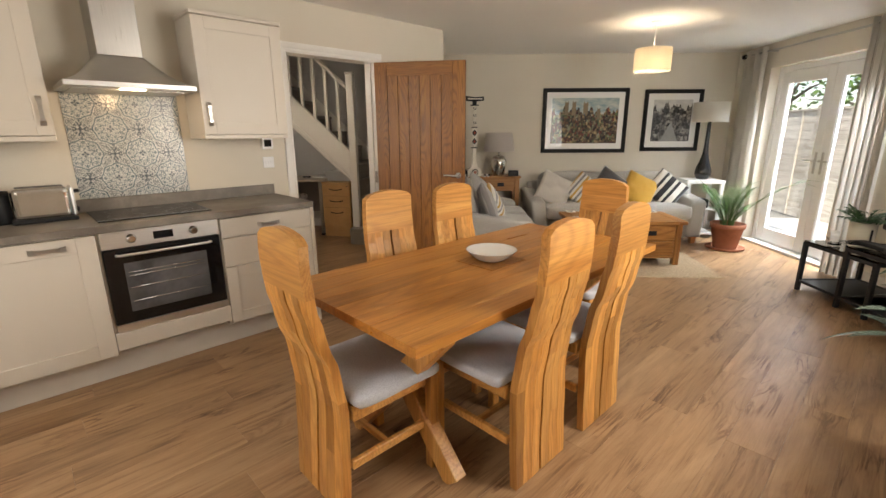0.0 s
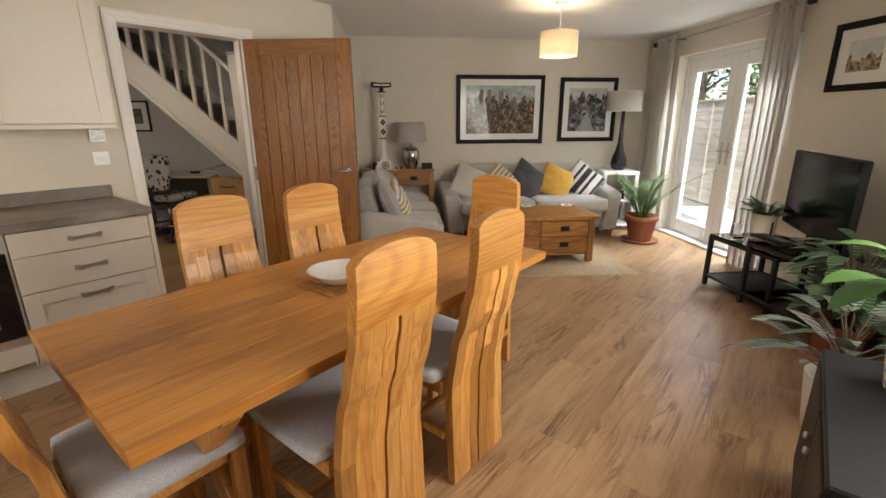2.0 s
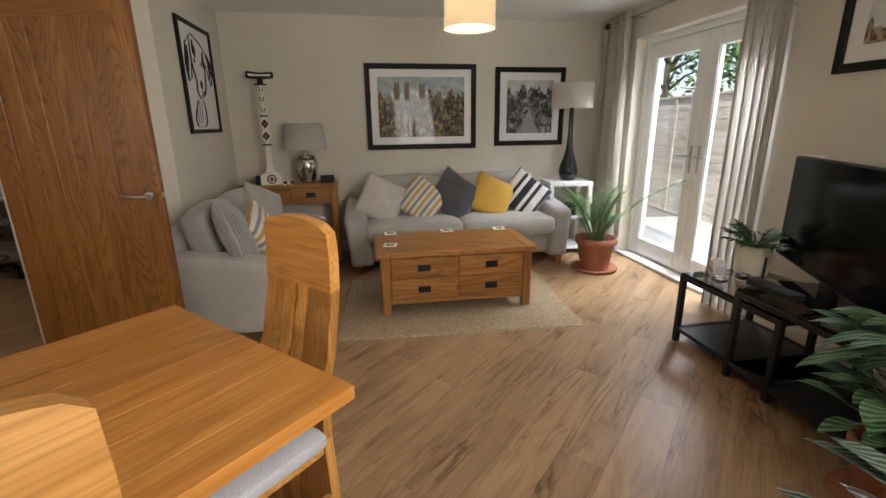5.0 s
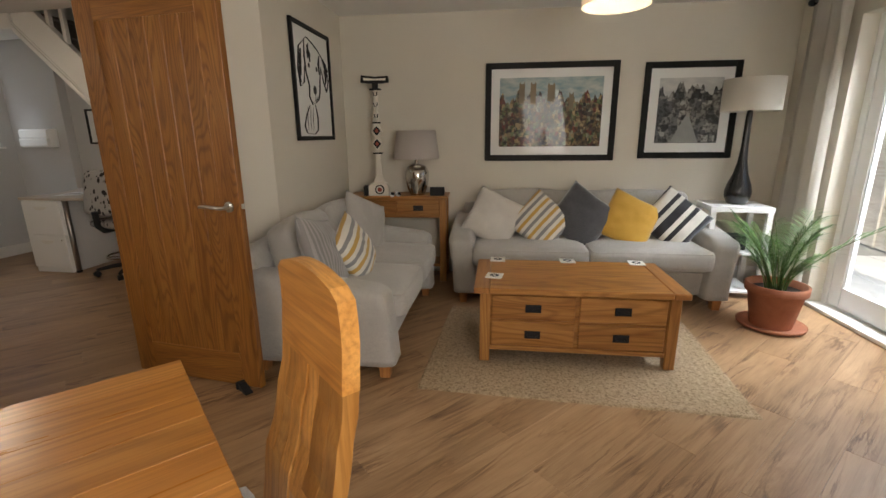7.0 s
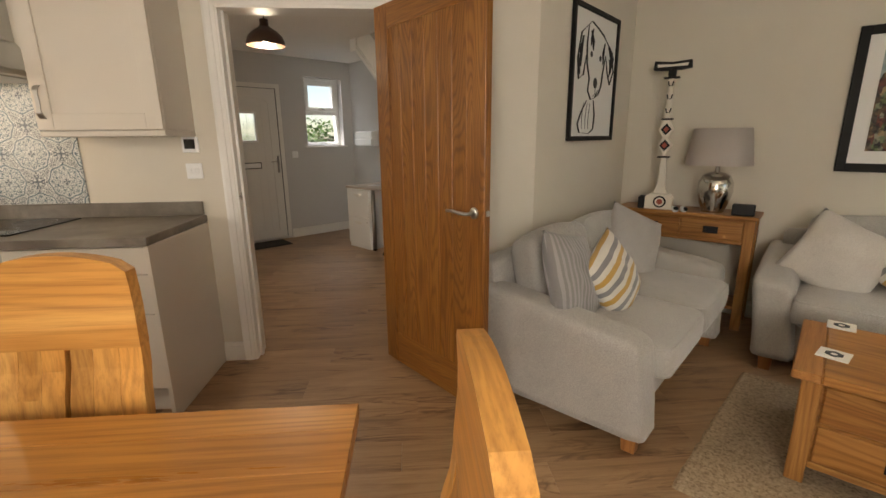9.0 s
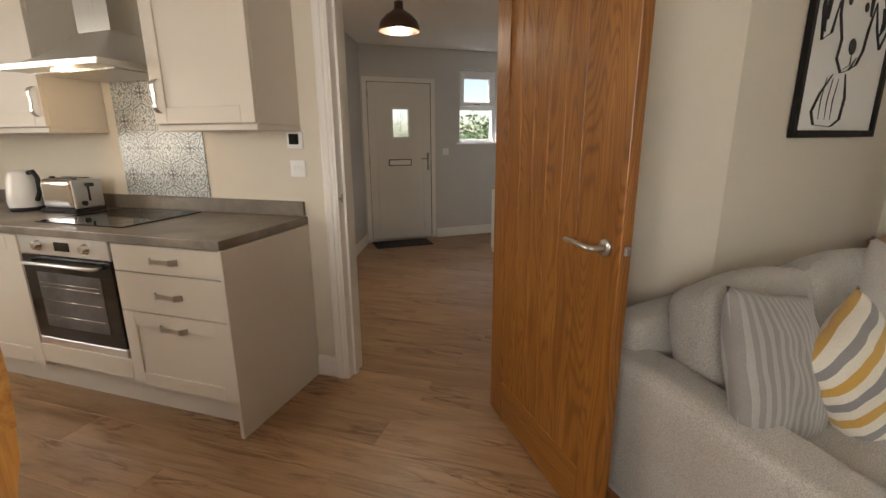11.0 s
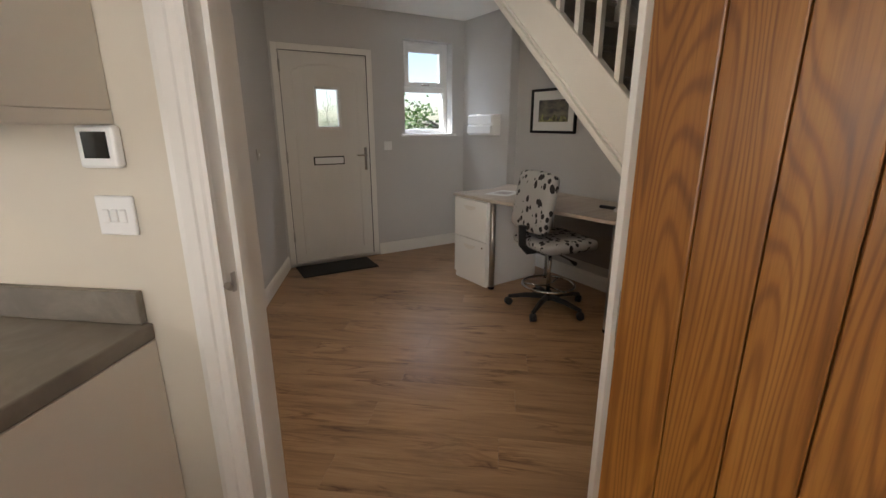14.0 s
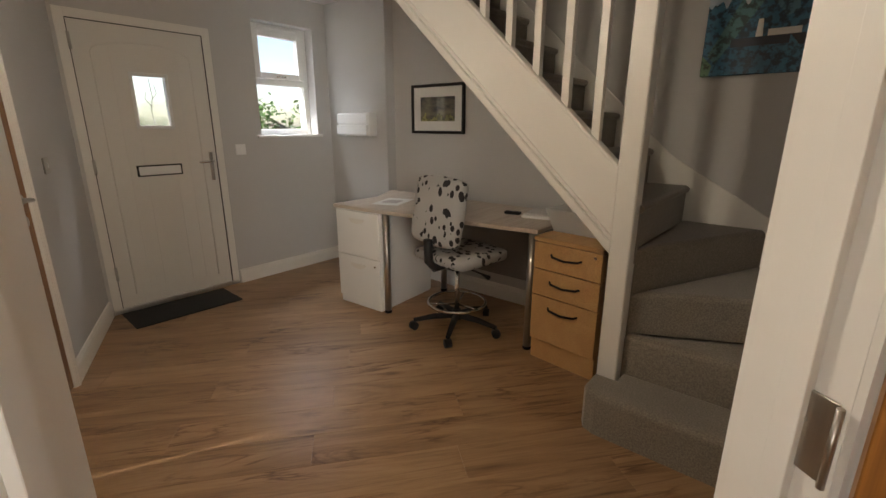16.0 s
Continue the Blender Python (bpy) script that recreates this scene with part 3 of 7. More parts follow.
# ---- dining table ----
T_S0, T_S1, T_D0, T_D1, T_Z = -0.755, 1.04, 1.742, 2.612, 0.76
table = thing("dining_table", "solid beech trestle dining table with plank top", "table", kpose((T_S0 + T_S1) / 2, (T_D0 + T_D1) / 2))
tl, tw = T_S1 - T_S0, T_D1 - T_D0
y = -tw / 2
for i, w in enumerate((0.105, 0.13, 0.095, 0.125, 0.11, 0.1, 0.115, 0.09)):
    y1 = tw / 2 if i == 7 else y + w
    part("plank", box(-tl / 2, tl / 2, y + 0.0003, y1 - 0.0003, T_Z - 0.036, T_Z, 0.0012), M["table"], table)
    y = y1
for sx in (-0.62, 0.62):
    for sgn in (-1, 1):
        a = math.atan2(0.66, 0.60 * sgn)
        bm = box(-0.45, 0.45, -0.03, 0.03, -0.045, 0.045, 0.004)
        bm.transform(Matrix.Translation((sx + sgn * 0.031, 0, 0.345)) @ Matrix.Rotation(math.radians(90), 4, "Z") @ Matrix.Rotation(-a, 4, "Y"))
        bmesh.ops.bisect_plane(bm, geom=bm.verts[:] + bm.edges[:] + bm.faces[:], plane_co=(0, 0, 0.001), plane_no=(0, 0, -1), clear_outer=True)
        bmesh.ops.bisect_plane(bm, geom=bm.verts[:] + bm.edges[:] + bm.faces[:], plane_co=(0, 0, 0.69), plane_no=(0, 0, 1), clear_outer=True)
        bmesh.ops.holes_fill(bm, edges=bm.edges)
        part("leg", bm, M["chair"], table)
    part("bearer", box(sx - 0.05, sx + 0.05, -0.36, 0.36, 0.69, T_Z - 0.036, 0.004), M["chair_x"], table)
part("stretcher", box(-0.60, 0.60, -0.03, 0.03, 0.30, 0.39, 0.004), M["chair_x"], table)


# ---- dining chairs ----
def back_y(z):
    """How far the chair back leans at a height."""
    pts = [(0.0, 0.0), (0.20, 0.010), (0.42, 0.018), (0.58, 0.0), (0.72, -0.040), (0.86, -0.068), (0.98, -0.076), (1.12, -0.070)]
    for (z0, a), (z1, b) in zip(pts, pts[1:]):
        if z <= z1:
            t = (z - z0) / (z1 - z0)
            t = t * t * (3 - 2 * t)
            return a + (b - a) * t
    return pts[-1][1]


def curved_slat(x0f, x1f, z0, z1, th=0.030, n=22, topf=None):
    """A slat that follows the back's curve; its edges are functions of height."""
    bm = bmesh.new()
    rows = []
    for i in range(n + 1):
        z = z0 + (z1 - z0) * i / n
        yb = back_y(z)
        a, b = x0f(z), x1f(z)
        e = 0.0008
        rows.append([bm.verts.new(c) for c in ((a + e, yb - th / 2, z), (b - e, yb - th / 2, z), (b, yb - th / 2 + e, z), (b, yb + th / 2 - e, z), (b - e, yb + th / 2, z), (a + e, yb + th / 2, z), (a, yb + th / 2 - e, z), (a, yb - th / 2 + e, z))])
    for p, q in zip(rows, rows[1:]):
        for k in range(8):
            bm.faces.new((p[k], p[(k + 1) % 8], q[(k + 1) % 8], q[k]))
    bm.faces.new(list(reversed(rows[0])))
    bm.faces.new(rows[-1])
    return bm


CH = 1.085


def make_chair():
    """Faces +y; the foot of its back stands on the origin."""
    c = thing("dining_chair", "solid beech dining chair with tall curved back and grey linen seat", "chair", group="dining chairs")

    def half(z):
        return 0.174 - 0.026 * max(0.0, (z - 0.35) / 0.73)

    def sway(z):
        return 0.011 * math.sin((z - 0.3) * 5.2)
    zr = 0.87
    gap = 0.006
    fr_ = (-1.0, -0.70, -0.34, 0.0, 0.36, 0.68, 1.0)
    cuts = [(lambda z, f=f: half(z) * f + sway(z) * (1 - abs(f)) ** 0.5) for f in fr_]
    breaks = ((0.0, 0.42, zr), (0.0, 0.63, zr), (0.0, 0.30, 0.70, zr), (0.0, 0.52, zr), (0.0, 0.24, 0.76, zr), (0.0, 0.47, zr))
    for k in range(6):
        g0 = gap if k == 3 else 0.0002
        g1 = gap if k == 2 else 0.0002
        for za, zb_ in zip(breaks[k], breaks[k][1:]):
            part("back_slat", curved_slat(lambda z, k=k, g0=g0: cuts[k](z) + g0, lambda z, k=k, g1=g1: cuts[k + 1](z) - g1, za, zb_ - 0.0002, 0.034, max(4, int((zb_ - za) * 22))), M["chair"], c)
    # top rail with an arched upper edge
    bm = bmesh.new()
    n = 12
    rows = []
    for i in range(n + 1):
        u = 2 * i / n - 1
        zt = CH - 0.028 * u * u - (0.012 if abs(u) == 1 else 0)
        col = []
        for j in range(5):
            z = zr + (zt - zr) * j / 4
            x = half(z) * u
            yb = back_y(z)
            col.append((bm.verts.new((x, yb - 0.018, z)), bm.verts.new((x, yb + 0.018, z))))
        rows.append(col)
    for p, q in zip(rows, rows[1:]):
        for j in range(4):
            bm.faces.new((p[j][0], q[j][0], q[j + 1][0], p[j + 1][0]))
            bm.faces.new((q[j][1], p[j][1], p[j + 1][1], q[j + 1][1]))
        bm.faces.new((p[4][0], q[4][0], q[4][1], p[4][1]))
        bm.faces.new((q[0][0], p[0][0], p[0][1], q[0][1]))
    for col, flip in ((rows[0], 1), (rows[-1], 0)):
        for j in range(4):
            q = (col[j][0], col[j + 1][0], col[j + 1][1], col[j][1])
            bm.faces.new(tuple(reversed(q)) if flip else q)
    bmesh.ops.recalc_face_normals(bm, faces=bm.faces)
    part("top_rail", bm, M["chair_x"], c)
    d = 0.43
    for sx in (-1, 1):
        part("leg", box(sx * 0.195 - 0.021, sx * 0.195 + 0.021, d - 0.042, d, 0.0, 0.44, 0.004), M["chair"], c)
        part("seat_rail", box(sx * 0.172 - 0.011, sx * 0.172 + 0.011, 0.044, d - 0.04, 0.385, 0.44, 0.003), M["chair_x"], c)
        part("side_stretcher", box(sx * 0.172 - 0.011, sx * 0.172 + 0.011, 0.032, d - 0.04, 0.19, 0.225, 0.003), M["chair_x"], c)
    part("front_rail", box(-0.175, 0.175, d - 0.032, d - 0.008, 0.385, 0.44, 0.003), M["chair_x"], c)
    part("back_rail", box(-0.160, 0.160, 0.045, 0.062, 0.385, 0.44, 0.003), M["chair_x"], c)
    part("cross_stretcher", box(-0.160, 0.160, 0.19, 0.212, 0.195, 0.22, 0.003), M["chair_x"], c)
    part("seat_pad", soft_box(0.44, d - 0.045, 0.055, 0.022, 0.012, 10, 3, Matrix.Translation((0, d / 2 + 0.03, 0.436))), M["seatpad"], c, "blue-grey linen seat pad")
    return c


chair = make_chair()
spots = [(-0.85, 2.14, -90), (-0.13, 2.66, 0), (0.39, 2.66, 0), (-0.09, 1.69, 180), (0.395, 1.70, 180), (1.170, 2.18, 90)]
for i, (s_, d_, turn) in enumerate(spots):
    m = kpose(s_, d_, 0, turn)
    if i == 0:
        chair.matrix_world = m
    else:
        copy_thing(chair, m)

# ---- oak door ----
LW, LH, LT = 0.826, 1.975, 0.038
pin = kpt(1.028, 0.016)
door = thing("oak_door", "open oak cottage-style internal door with vertical boards", "door", pose(pin.x, pin.y, 0.008, 0, 0, -92.5), kind="structure")
door.name = "door_1"
# local x from hinge to free edge, y to +LT is the side that looks at the kitchen
x = 0.115
part("stile", box(0, x, -LT, 0, 0, LH, 0.002), M["oakdoor"], door)
part("stile", box(LW - 0.115, LW, -LT, 0, 0, LH, 0.002), M["oakdoor"], door)
part("top_rail", box(x, LW - 0.115, -LT, 0, LH - 0.115, LH, 0.002), oak("oak_rail", (0.20, 0.074, 0.0105), (0.285, 0.115, 0.019), (0.345, 0.150, 0.029), 0, 0.36, 0.10, 40, 9.0, 0.45, 210.0), door)
part("bottom_rail", box(x, LW - 0.115, -LT, 0, 0, 0.19, 0.002), bpy.data.materials["oak_rail"], door)
part("core", box(x - 0.01, LW - 0.105, -LT + 0.012, -0.012, 0.18, LH - 0.105, 0), M["oakdoor"], door)
nb = 6
bw = (LW - 0.23) / nb
for i in range(nb):
    part("board", box(x + i * bw + 0.0016, x + (i + 1) * bw - 0.0016, -LT + 0.004, -0.004, 0.188, LH - 0.113, 0.002), M["oakdoor"], door)


def lever(parent, x, z, y, side, way):
    """A lever handle on a round rose; side: the way the face looks along y, way: the way that the lever points along x."""
    rose = part("rose", lathe([(0.026, 0), (0.026, 0.006), (0.023, 0.009), (0.009, 0.009)], 24, m=Matrix.Translation((x, y, z)) @ Matrix.Rotation(math.radians(-90 * side), 4, "X")), M["nickel"], parent, "round satin nickel rose")
    pts = [(x, y + side * 0.008, z), (x, y + side * 0.045, z), (x + way * 0.012, y + side * 0.053, z), (x + way * 0.05, y + side * 0.055, z + 0.002), (x + way * 0.09, y + side * 0.055, z + 0.006), (x + way * 0.13, y + side * 0.054, z + 0.004)]
    part("lever", tube(pts, [0.009, 0.009, 0.009, 0.008, 0.0075, 0.007], 10), M["nickel"], parent, "curved satin nickel lever")


lever(door, LW - 0.06, 0.985, -LT, -1, -1)
lever(door, LW - 0.06, 0.985, 0, 1, -1)
part("latch", box(LW - 0.001, LW + 0.010, -LT / 2 - 0.009, -LT / 2 + 0.009, 0.975, 1.0, 0.003), M["nickel"], door)
for hz in (0.22, 1.72):
    part("hinge", tube([(0, 0.004, hz), (0, 0.004, hz + 0.09)], 0.006, 8), M["nickel"], door)
stopper = thing("door_wedge", "black rubber door wedge on the floor", "door stop", pose(5.145, 2.925, 0, 0, 0, 60))
part("wedge", prism([(0, 0), (0.10, 0), (0.10, 0.034), (0.09, 0.036), (0, 0.004)], -0.02, 0.02, 1), M["blackplastic"], stopper)
part("lip", box(0.085, 0.10, -0.03, 0.03, 0, 0.045, 0.004), M["blackplastic"], stopper)

bronze = metal("dull_steel", (0.46, 0.43, 0.39), 0.35, 1, 2)
hp_ = thing("hinge", "brushed steel butt hinge on the door lining", "hinge", KM.copy())
part("leaf", box(OP1 - 0.0165, OP1 - 0.0125, 0.010, 0.062, 0.912, 1.020, 0.001), bronze, hp_)
part("knuckle", tube([(OP1 - 0.022, 0.004, 0.912), (OP1 - 0.022, 0.004, 1.020)], 0.0045, 8), bronze, hp_)
for hz in (0.932, 0.955, 0.98, 1.005):
    part("screw", lathe([(0.004, 0), (0.003, 0.001)], 10, m=Matrix.Translation((OP1 - 0.0166, 0.050 + 0.008 * math.sin(hz * 300), hz)) @ Matrix.Rotation(radians(-90), 4, "Y")), M["nickel"], hp_)
sk_ = thing("strike_plate", "small dark strike plate on the door lining", "strike plate", KM.copy())
part("plate", box(OP0 + 0.0122, OP0 + 0.0145, 0.018, 0.034, 0.985, 1.03, 0.002), M["nickel"], sk_)
part("lip", tube([(OP0 + 0.014, 0.010, 1.004), (OP0 + 0.021, 0.000, 1.004), (OP0 + 0.020, -0.010, 1.012)], 0.008, 8), bronze, sk_)


# ---- kitchen ----
def mnode(nt, op, a, b=None):
    n = nt.nodes.new("ShaderNodeMath")
    n.operation = op
    for i, v in enumerate((a, b)):
        if v is None:
            continue
        if hasattr(v, "is_linked"):
            nt.links.new(v, n.inputs[i])
        else:
            n.inputs[i].default_value = v
    return n.outputs[0]


def tile_print():
    """Blue-grey patterned tile print: staggered round rosettes of petals with curling scrolls between them."""
    m, nt, b = nodes_of("patterned_tile_print")
    v0 = coords(nt, shift=False)
    sep = nt.nodes.new("ShaderNodeSeparateXYZ")
    nt.links.new(v0, sep.inputs[0])
    p = 0.30

    def op(kind, *a):
        return mnode(nt, kind, *a)

    def fold(v, off):
        """Mirrored distance within a tile, so that the scrolls are symmetrical."""
        return op("ABSOLUTE", op("SUBTRACT", op("FRACT", op("ADD", op("DIVIDE", v, p), off + 10)), 0.5))

    def band(v, at, half):
        return op("LESS_THAN", op("ABSOLUTE", op("SUBTRACT", v, at)), half)
    x, z = fold(sep.outputs[0], 0.27), fold(sep.outputs[2], 0.30)
    # the nearer of the two rosettes: tile middle or tile corner
    first = op("LESS_THAN", op("ADD", x, z), 0.5)
    u = op("ABSOLUTE", op("SUBTRACT", op("MULTIPLY", op("SUBTRACT", 1.0, first), 0.5), x))
    w = op("ABSOLUTE", op("SUBTRACT", op("MULTIPLY", op("SUBTRACT", 1.0, first), 0.5), z))
    r = op("SQRT", op("ADD", op("MULTIPLY", u, u), op("MULTIPLY", w, w)))
    th = op("ARCTAN2", w, u)
    c8 = op("COSINE", op("MULTIPLY", th, 8.0))
    c16 = op("COSINE", op("MULTIPLY", th, 16.0))
    inner = op("LESS_THAN", r, 0.30)
    rim = band(r, op("ADD", 0.292, op("MULTIPLY", c8, 0.012)), 0.011)
    petal = band(r, op("ADD", 0.215, op("MULTIPLY", c8, 0.042)), 0.008)
    petal2 = band(r, op("ADD", 0.135, op("MULTIPLY", c8, -0.030)), 0.008)
    rays = op("MULTIPLY", op("GREATER_THAN", c16, 0.75), band(r, 0.225, 0.022))
    eye = op("MULTIPLY", op("GREATER_THAN", op("COSINE", op("MULTIPLY", th, 4.0)), -0.2), op("LESS_THAN", r, 0.055))
    comb = nt.nodes.new("ShaderNodeCombineXYZ")
    nt.links.new(op("MAXIMUM", u, w), comb.inputs[0])
    nt.links.new(op("MINIMUM", u, w), comb.inputs[1])
    scroll = noise_tex(nt, comb.outputs[0], 8.0, 1.5, 0.4, 3.0)
    curls = op("MULTIPLY", op("GREATER_THAN", op("SINE", op("MULTIPLY", scroll, 36.0)), 0.15), op("GREATER_THAN", r, 0.312))
    fill = op("MULTIPLY", op("GREATER_THAN", op("SINE", op("MULTIPLY", scroll, 75.0)), 0.72), inner)
    # four-armed dark flower where the tiles' sides meet
    ex, ez = op("MINIMUM", x, op("SUBTRACT", 0.5, x)), op("MINIMUM", z, op("SUBTRACT", 0.5, z))
    arm = op("MULTIPLY", op("LESS_THAN", op("MULTIPLY", ex, ez), 0.0004), op("GREATER_THAN", r, 0.325))
    dark = op("MAXIMUM", op("MAXIMUM", arm, eye), curls)
    light = op("MAXIMUM", op("MAXIMUM", op("MAXIMUM", rim, petal), op("MAXIMUM", petal2, rays)), fill)
    n = noise_tex(nt, v0, 16, 3)
    worn = noise_tex(nt, v0, 240, 2)
    ground_ = ramp(nt, n, [(0.3, (0.62, 0.63, 0.60)), (0.7, (0.72, 0.72, 0.69))])
    inkc = ramp(nt, n, [(0.35, (0.085, 0.125, 0.155)), (0.65, (0.17, 0.225, 0.25))])
    deep = ramp(nt, worn, [(0.3, (0.035, 0.05, 0.07)), (0.7, (0.075, 0.095, 0.12))])
    col = mix(nt, "MIX", op("MULTIPLY", light, 1.0), ground_, inkc)
    nt.links.new(mix(nt, "MIX", op("MULTIPLY", dark, 0.92), col, deep), b.inputs["Base Color"])
    b.inputs["Roughness"].default_value = 0.22
    return m


def strap_handle(parent, x, y, z, upright=False, length=0.15):
    """A bowed strap handle; y is the face it stands on, looking to -y."""
    pts = []
    for i in range(13):
        u = i / 12 - 0.5
        out = 0.026 * (1 - (2 * abs(u)) ** 6) - 0.004 * math.cos(u * 6.28)
        pts.append((x, y - max(0.001, out), z + u * length) if upright else (x + u * length, y - max(0.001, out), z))
    bm = bmesh.new()
    w = [0.013 if abs(i / 12 - 0.5) > 0.33 else 0.009 for i in range(13)]
    for k in range(12):
        p, q = pts[k], pts[k + 1]
        a = 0.0022
        vs = []
        for (px, py, pz), ww in ((p, w[k]), (q, w[k + 1])):
            for sy in (-a, a):
                for s2 in (-ww, ww):
                    vs.append(bm.verts.new((px + s2, py + sy, pz) if upright else (px, py + sy, pz + s2)))
        for f in ((0, 1, 3, 2), (4, 6, 7, 5), (0, 4, 5, 1), (2, 3, 7, 6), (0, 2, 6, 4), (1, 5, 7, 3)):
            bm.faces.new([vs[i] for i in f])
    bmesh.ops.remove_doubles(bm, verts=bm.verts, dist=0.0002)
    bmesh.ops.recalc_face_normals(bm, faces=bm.faces)
    part("handle", bm, M["nickel"], parent, "bowed satin nickel strap handle")


def shaker(parent, name, x0, x1, z0, z1, y, rail=0.075, flat=False, th=0.021):
    """A framed door or drawer front whose face is at y, looking to -y."""
    g = 0.0015
    if flat:
        return part(name, box(x0 + g, x1 - g, y, y + th, z0 + g, z1 - g, 0.002), M["cabinet"], parent)
    d_ = part(name, box(x0 + rail - 0.003, x1 - rail + 0.003, y + 0.008, y + th - 0.004, z0 + rail - 0.003, z1 - rail + 0.003, 0), M["cabinet"], parent)
    for a in ((x0 + g, x0 + rail, z0 + g, z1 - g), (x1 - rail, x1 - g, z0 + g, z1 - g)):
        part("stile", box(a[0], a[1], y, y + th, a[2], a[3], 0.0015), M["cabinet"], d_)
    for a in ((z1 - rail, z1 - g), (z0 + g, z0 + rail)):
        part("rail", box(x0 + rail + 0.0002, x1 - rail - 0.0002, y, y + th, a[0], a[1], 0.0015), M["cabinet"], d_)
    return d_


CF = -0.575


def base_unit(s0, s1, label):
    u = thing("base_cabinet", label, "cabinet", kpose(s0, 0))
    w = s1 - s0
    part("body", box(0.001, w - 0.001, CF, -0.005, 0.15, 0.868, 0.001), M["cabinet"], u)
    return u, w


u, w = base_unit(-0.632, -0.021, "stone-coloured base cabinet with three drawers")
for z0, z1, fl in ((0.735, 0.862, True), (0.545, 0.733, True), (0.16, 0.543, False)):
    dr = shaker(u, "drawer", 0, w, z0, z1, CF - 0.021, 0.07, fl)
    strap_handle(dr, w / 2, CF - 0.021, z1 - 0.06 if not fl else (z0 + z1) / 2)
for s0, s1 in ((-1.86, -1.258), (-2.46, -1.862)):
    u, w = base_unit(s0, s1, "stone-coloured base cabinet with a framed door")
    d_ = shaker(u, "door", 0, w, 0.16, 0.862, CF - 0.021, 0.085)
    strap_handle(d_, w - 0.2, CF - 0.021, 0.815)
oh = thing("oven_housing", "stone-coloured housing round the built-in oven", "cabinet", kpose(-1.256, 0))
part("filler", box(0.0, 0.622, CF - 0.021, CF, 0.185, 0.288, 0.002), M["cabinet"], oh)
part("side", box(0.0, 0.012, CF, -0.01, 0.15, 0.868, 0.001), M["cabinet"], oh)
part("side", box(0.61, 0.622, CF, -0.01, 0.15, 0.868, 0.001), M["cabinet"], oh)
part("shelf", box(0.013, 0.609, CF, -0.01, 0.27, 0.286, 0.001), M["cabinet"], oh)
ep = thing("end_panel", "stone-coloured end panel closing the cabinets", "cabinet", kpose(-0.02, 0))
part("panel", box(0, 0.02, -0.612, -0.002, 0, 0.868, 0.0015), M["cabinet"], ep)
pl = thing("plinth", "pale grey plinth under the kitchen cabinets", "plinth", kpose(0, 0), kind="structure")
part("board", box(-2.46, -0.022, -0.515, -0.50, 0, 0.15, 0.001), paint("plinth_paint", (0.60, 0.565, 0.51), 0.5), pl)

wt = thing("worktop", "grey stone-effect laminate worktop with matching upstand", "worktop", kpose(0, 0))
part("slab", box(-2.46, 0.0, -0.617, -0.001, 0.87, 0.91, 0.004, seg=2), M["worktop"], wt)
part("upstand", box(-2.46, -0.012, -0.020, -0.001, 0.911, 0.988, 0.002), M["worktop"], wt)

sp = thing("splashback", "patterned blue-grey tile-print splashback panel behind the hob", "splashback", kpose(-1.235, -0.0))
part("panel", box(0, 0.615, -0.008, -0.001, 0.989, 1.64, 0.001), tile_print(), sp)

hob = thing("induction_hob", "black glass induction hob set in the worktop", "hob", kpose(-1.225, 0))
part("glass_plate", box(0, 0.58, -0.52, -0.055, 0.911, 0.917, 0.002), M["blackgloss"], hob)
for cx, cy, r in ((0.15, -0.17, 0.075), (0.43, -0.17, 0.09), (0.15, -0.39, 0.09), (0.43, -0.39, 0.075)):
    part("ring", lathe([(r - 0.0015, 0.0171), (r - 0.0015, 0.0174), (r, 0.0174), (r, 0.0171)], 40, (cx, cy, 0.9), caps=False), paint("hob_print", (0.16, 0.16, 0.165), 0.3), hob)

ov = thing("oven", "built-in stainless steel and black glass oven", "oven", kpose(-1.243, 0))
ow = 0.596
yf = CF - 0.022
part("cavity", box(0.001, ow - 0.001, CF + 0.01, -0.08, 0.29, 0.868, 0.002), M["blackplastic"], ov)
part("control_panel", box(0.0, ow, yf, CF + 0.01, 0.772, 0.868, 0.003), M["steel"], ov, "brushed steel control panel")
part("display", box(ow / 2 - 0.05, ow / 2 + 0.05, yf - 0.002, yf + 0.002, 0.798, 0.842, 0.001), M["blackgloss"], ov)
for kx in (0.14, ow - 0.14):
    part("knob", lathe([(0.026, 0), (0.026, 0.004), (0.02, 0.006), (0.019, 0.022), (0.016, 0.024)], 24, m=Matrix.Translation((kx, yf, 0.82)) @ Matrix.Rotation(math.radians(90), 4, "X")), M["chrome"], ov)
dr = part("door", box(0.0, ow, yf, CF + 0.005, 0.335, 0.768, 0.003), M["blackgloss"], ov, "black glass oven door")
bm = bmesh.new()
for a in ((0.085, ow - 0.085, yf - 0.0012, yf - 0.0002, 0.40, 0.685),):
    add_box(bm, *a, 0)
part("window", bm, mottled("oven_window", [(0.3, (0.05, 0.05, 0.052)), (0.7, (0.17, 0.17, 0.175))], 2.5, 0.05, 0.0), dr, "grey glass oven window")
for z in (0.46, 0.54, 0.61, 0.63):
    part("rack", tube([(0.10, yf - 0.002, z), (ow - 0.10, yf - 0.002, z)], 0.002, 6), M["chrome"], dr)
part("handle", tube([(0.06, yf - 0.002, 0.735), (0.06, yf - 0.032, 0.738), (0.075, yf - 0.04, 0.738), (ow - 0.075, yf - 0.04, 0.738), (ow - 0.06, yf - 0.032, 0.738), (ow - 0.06, yf - 0.002, 0.735)], 0.008, 10), M["steel"], dr, "brushed steel bar handle")
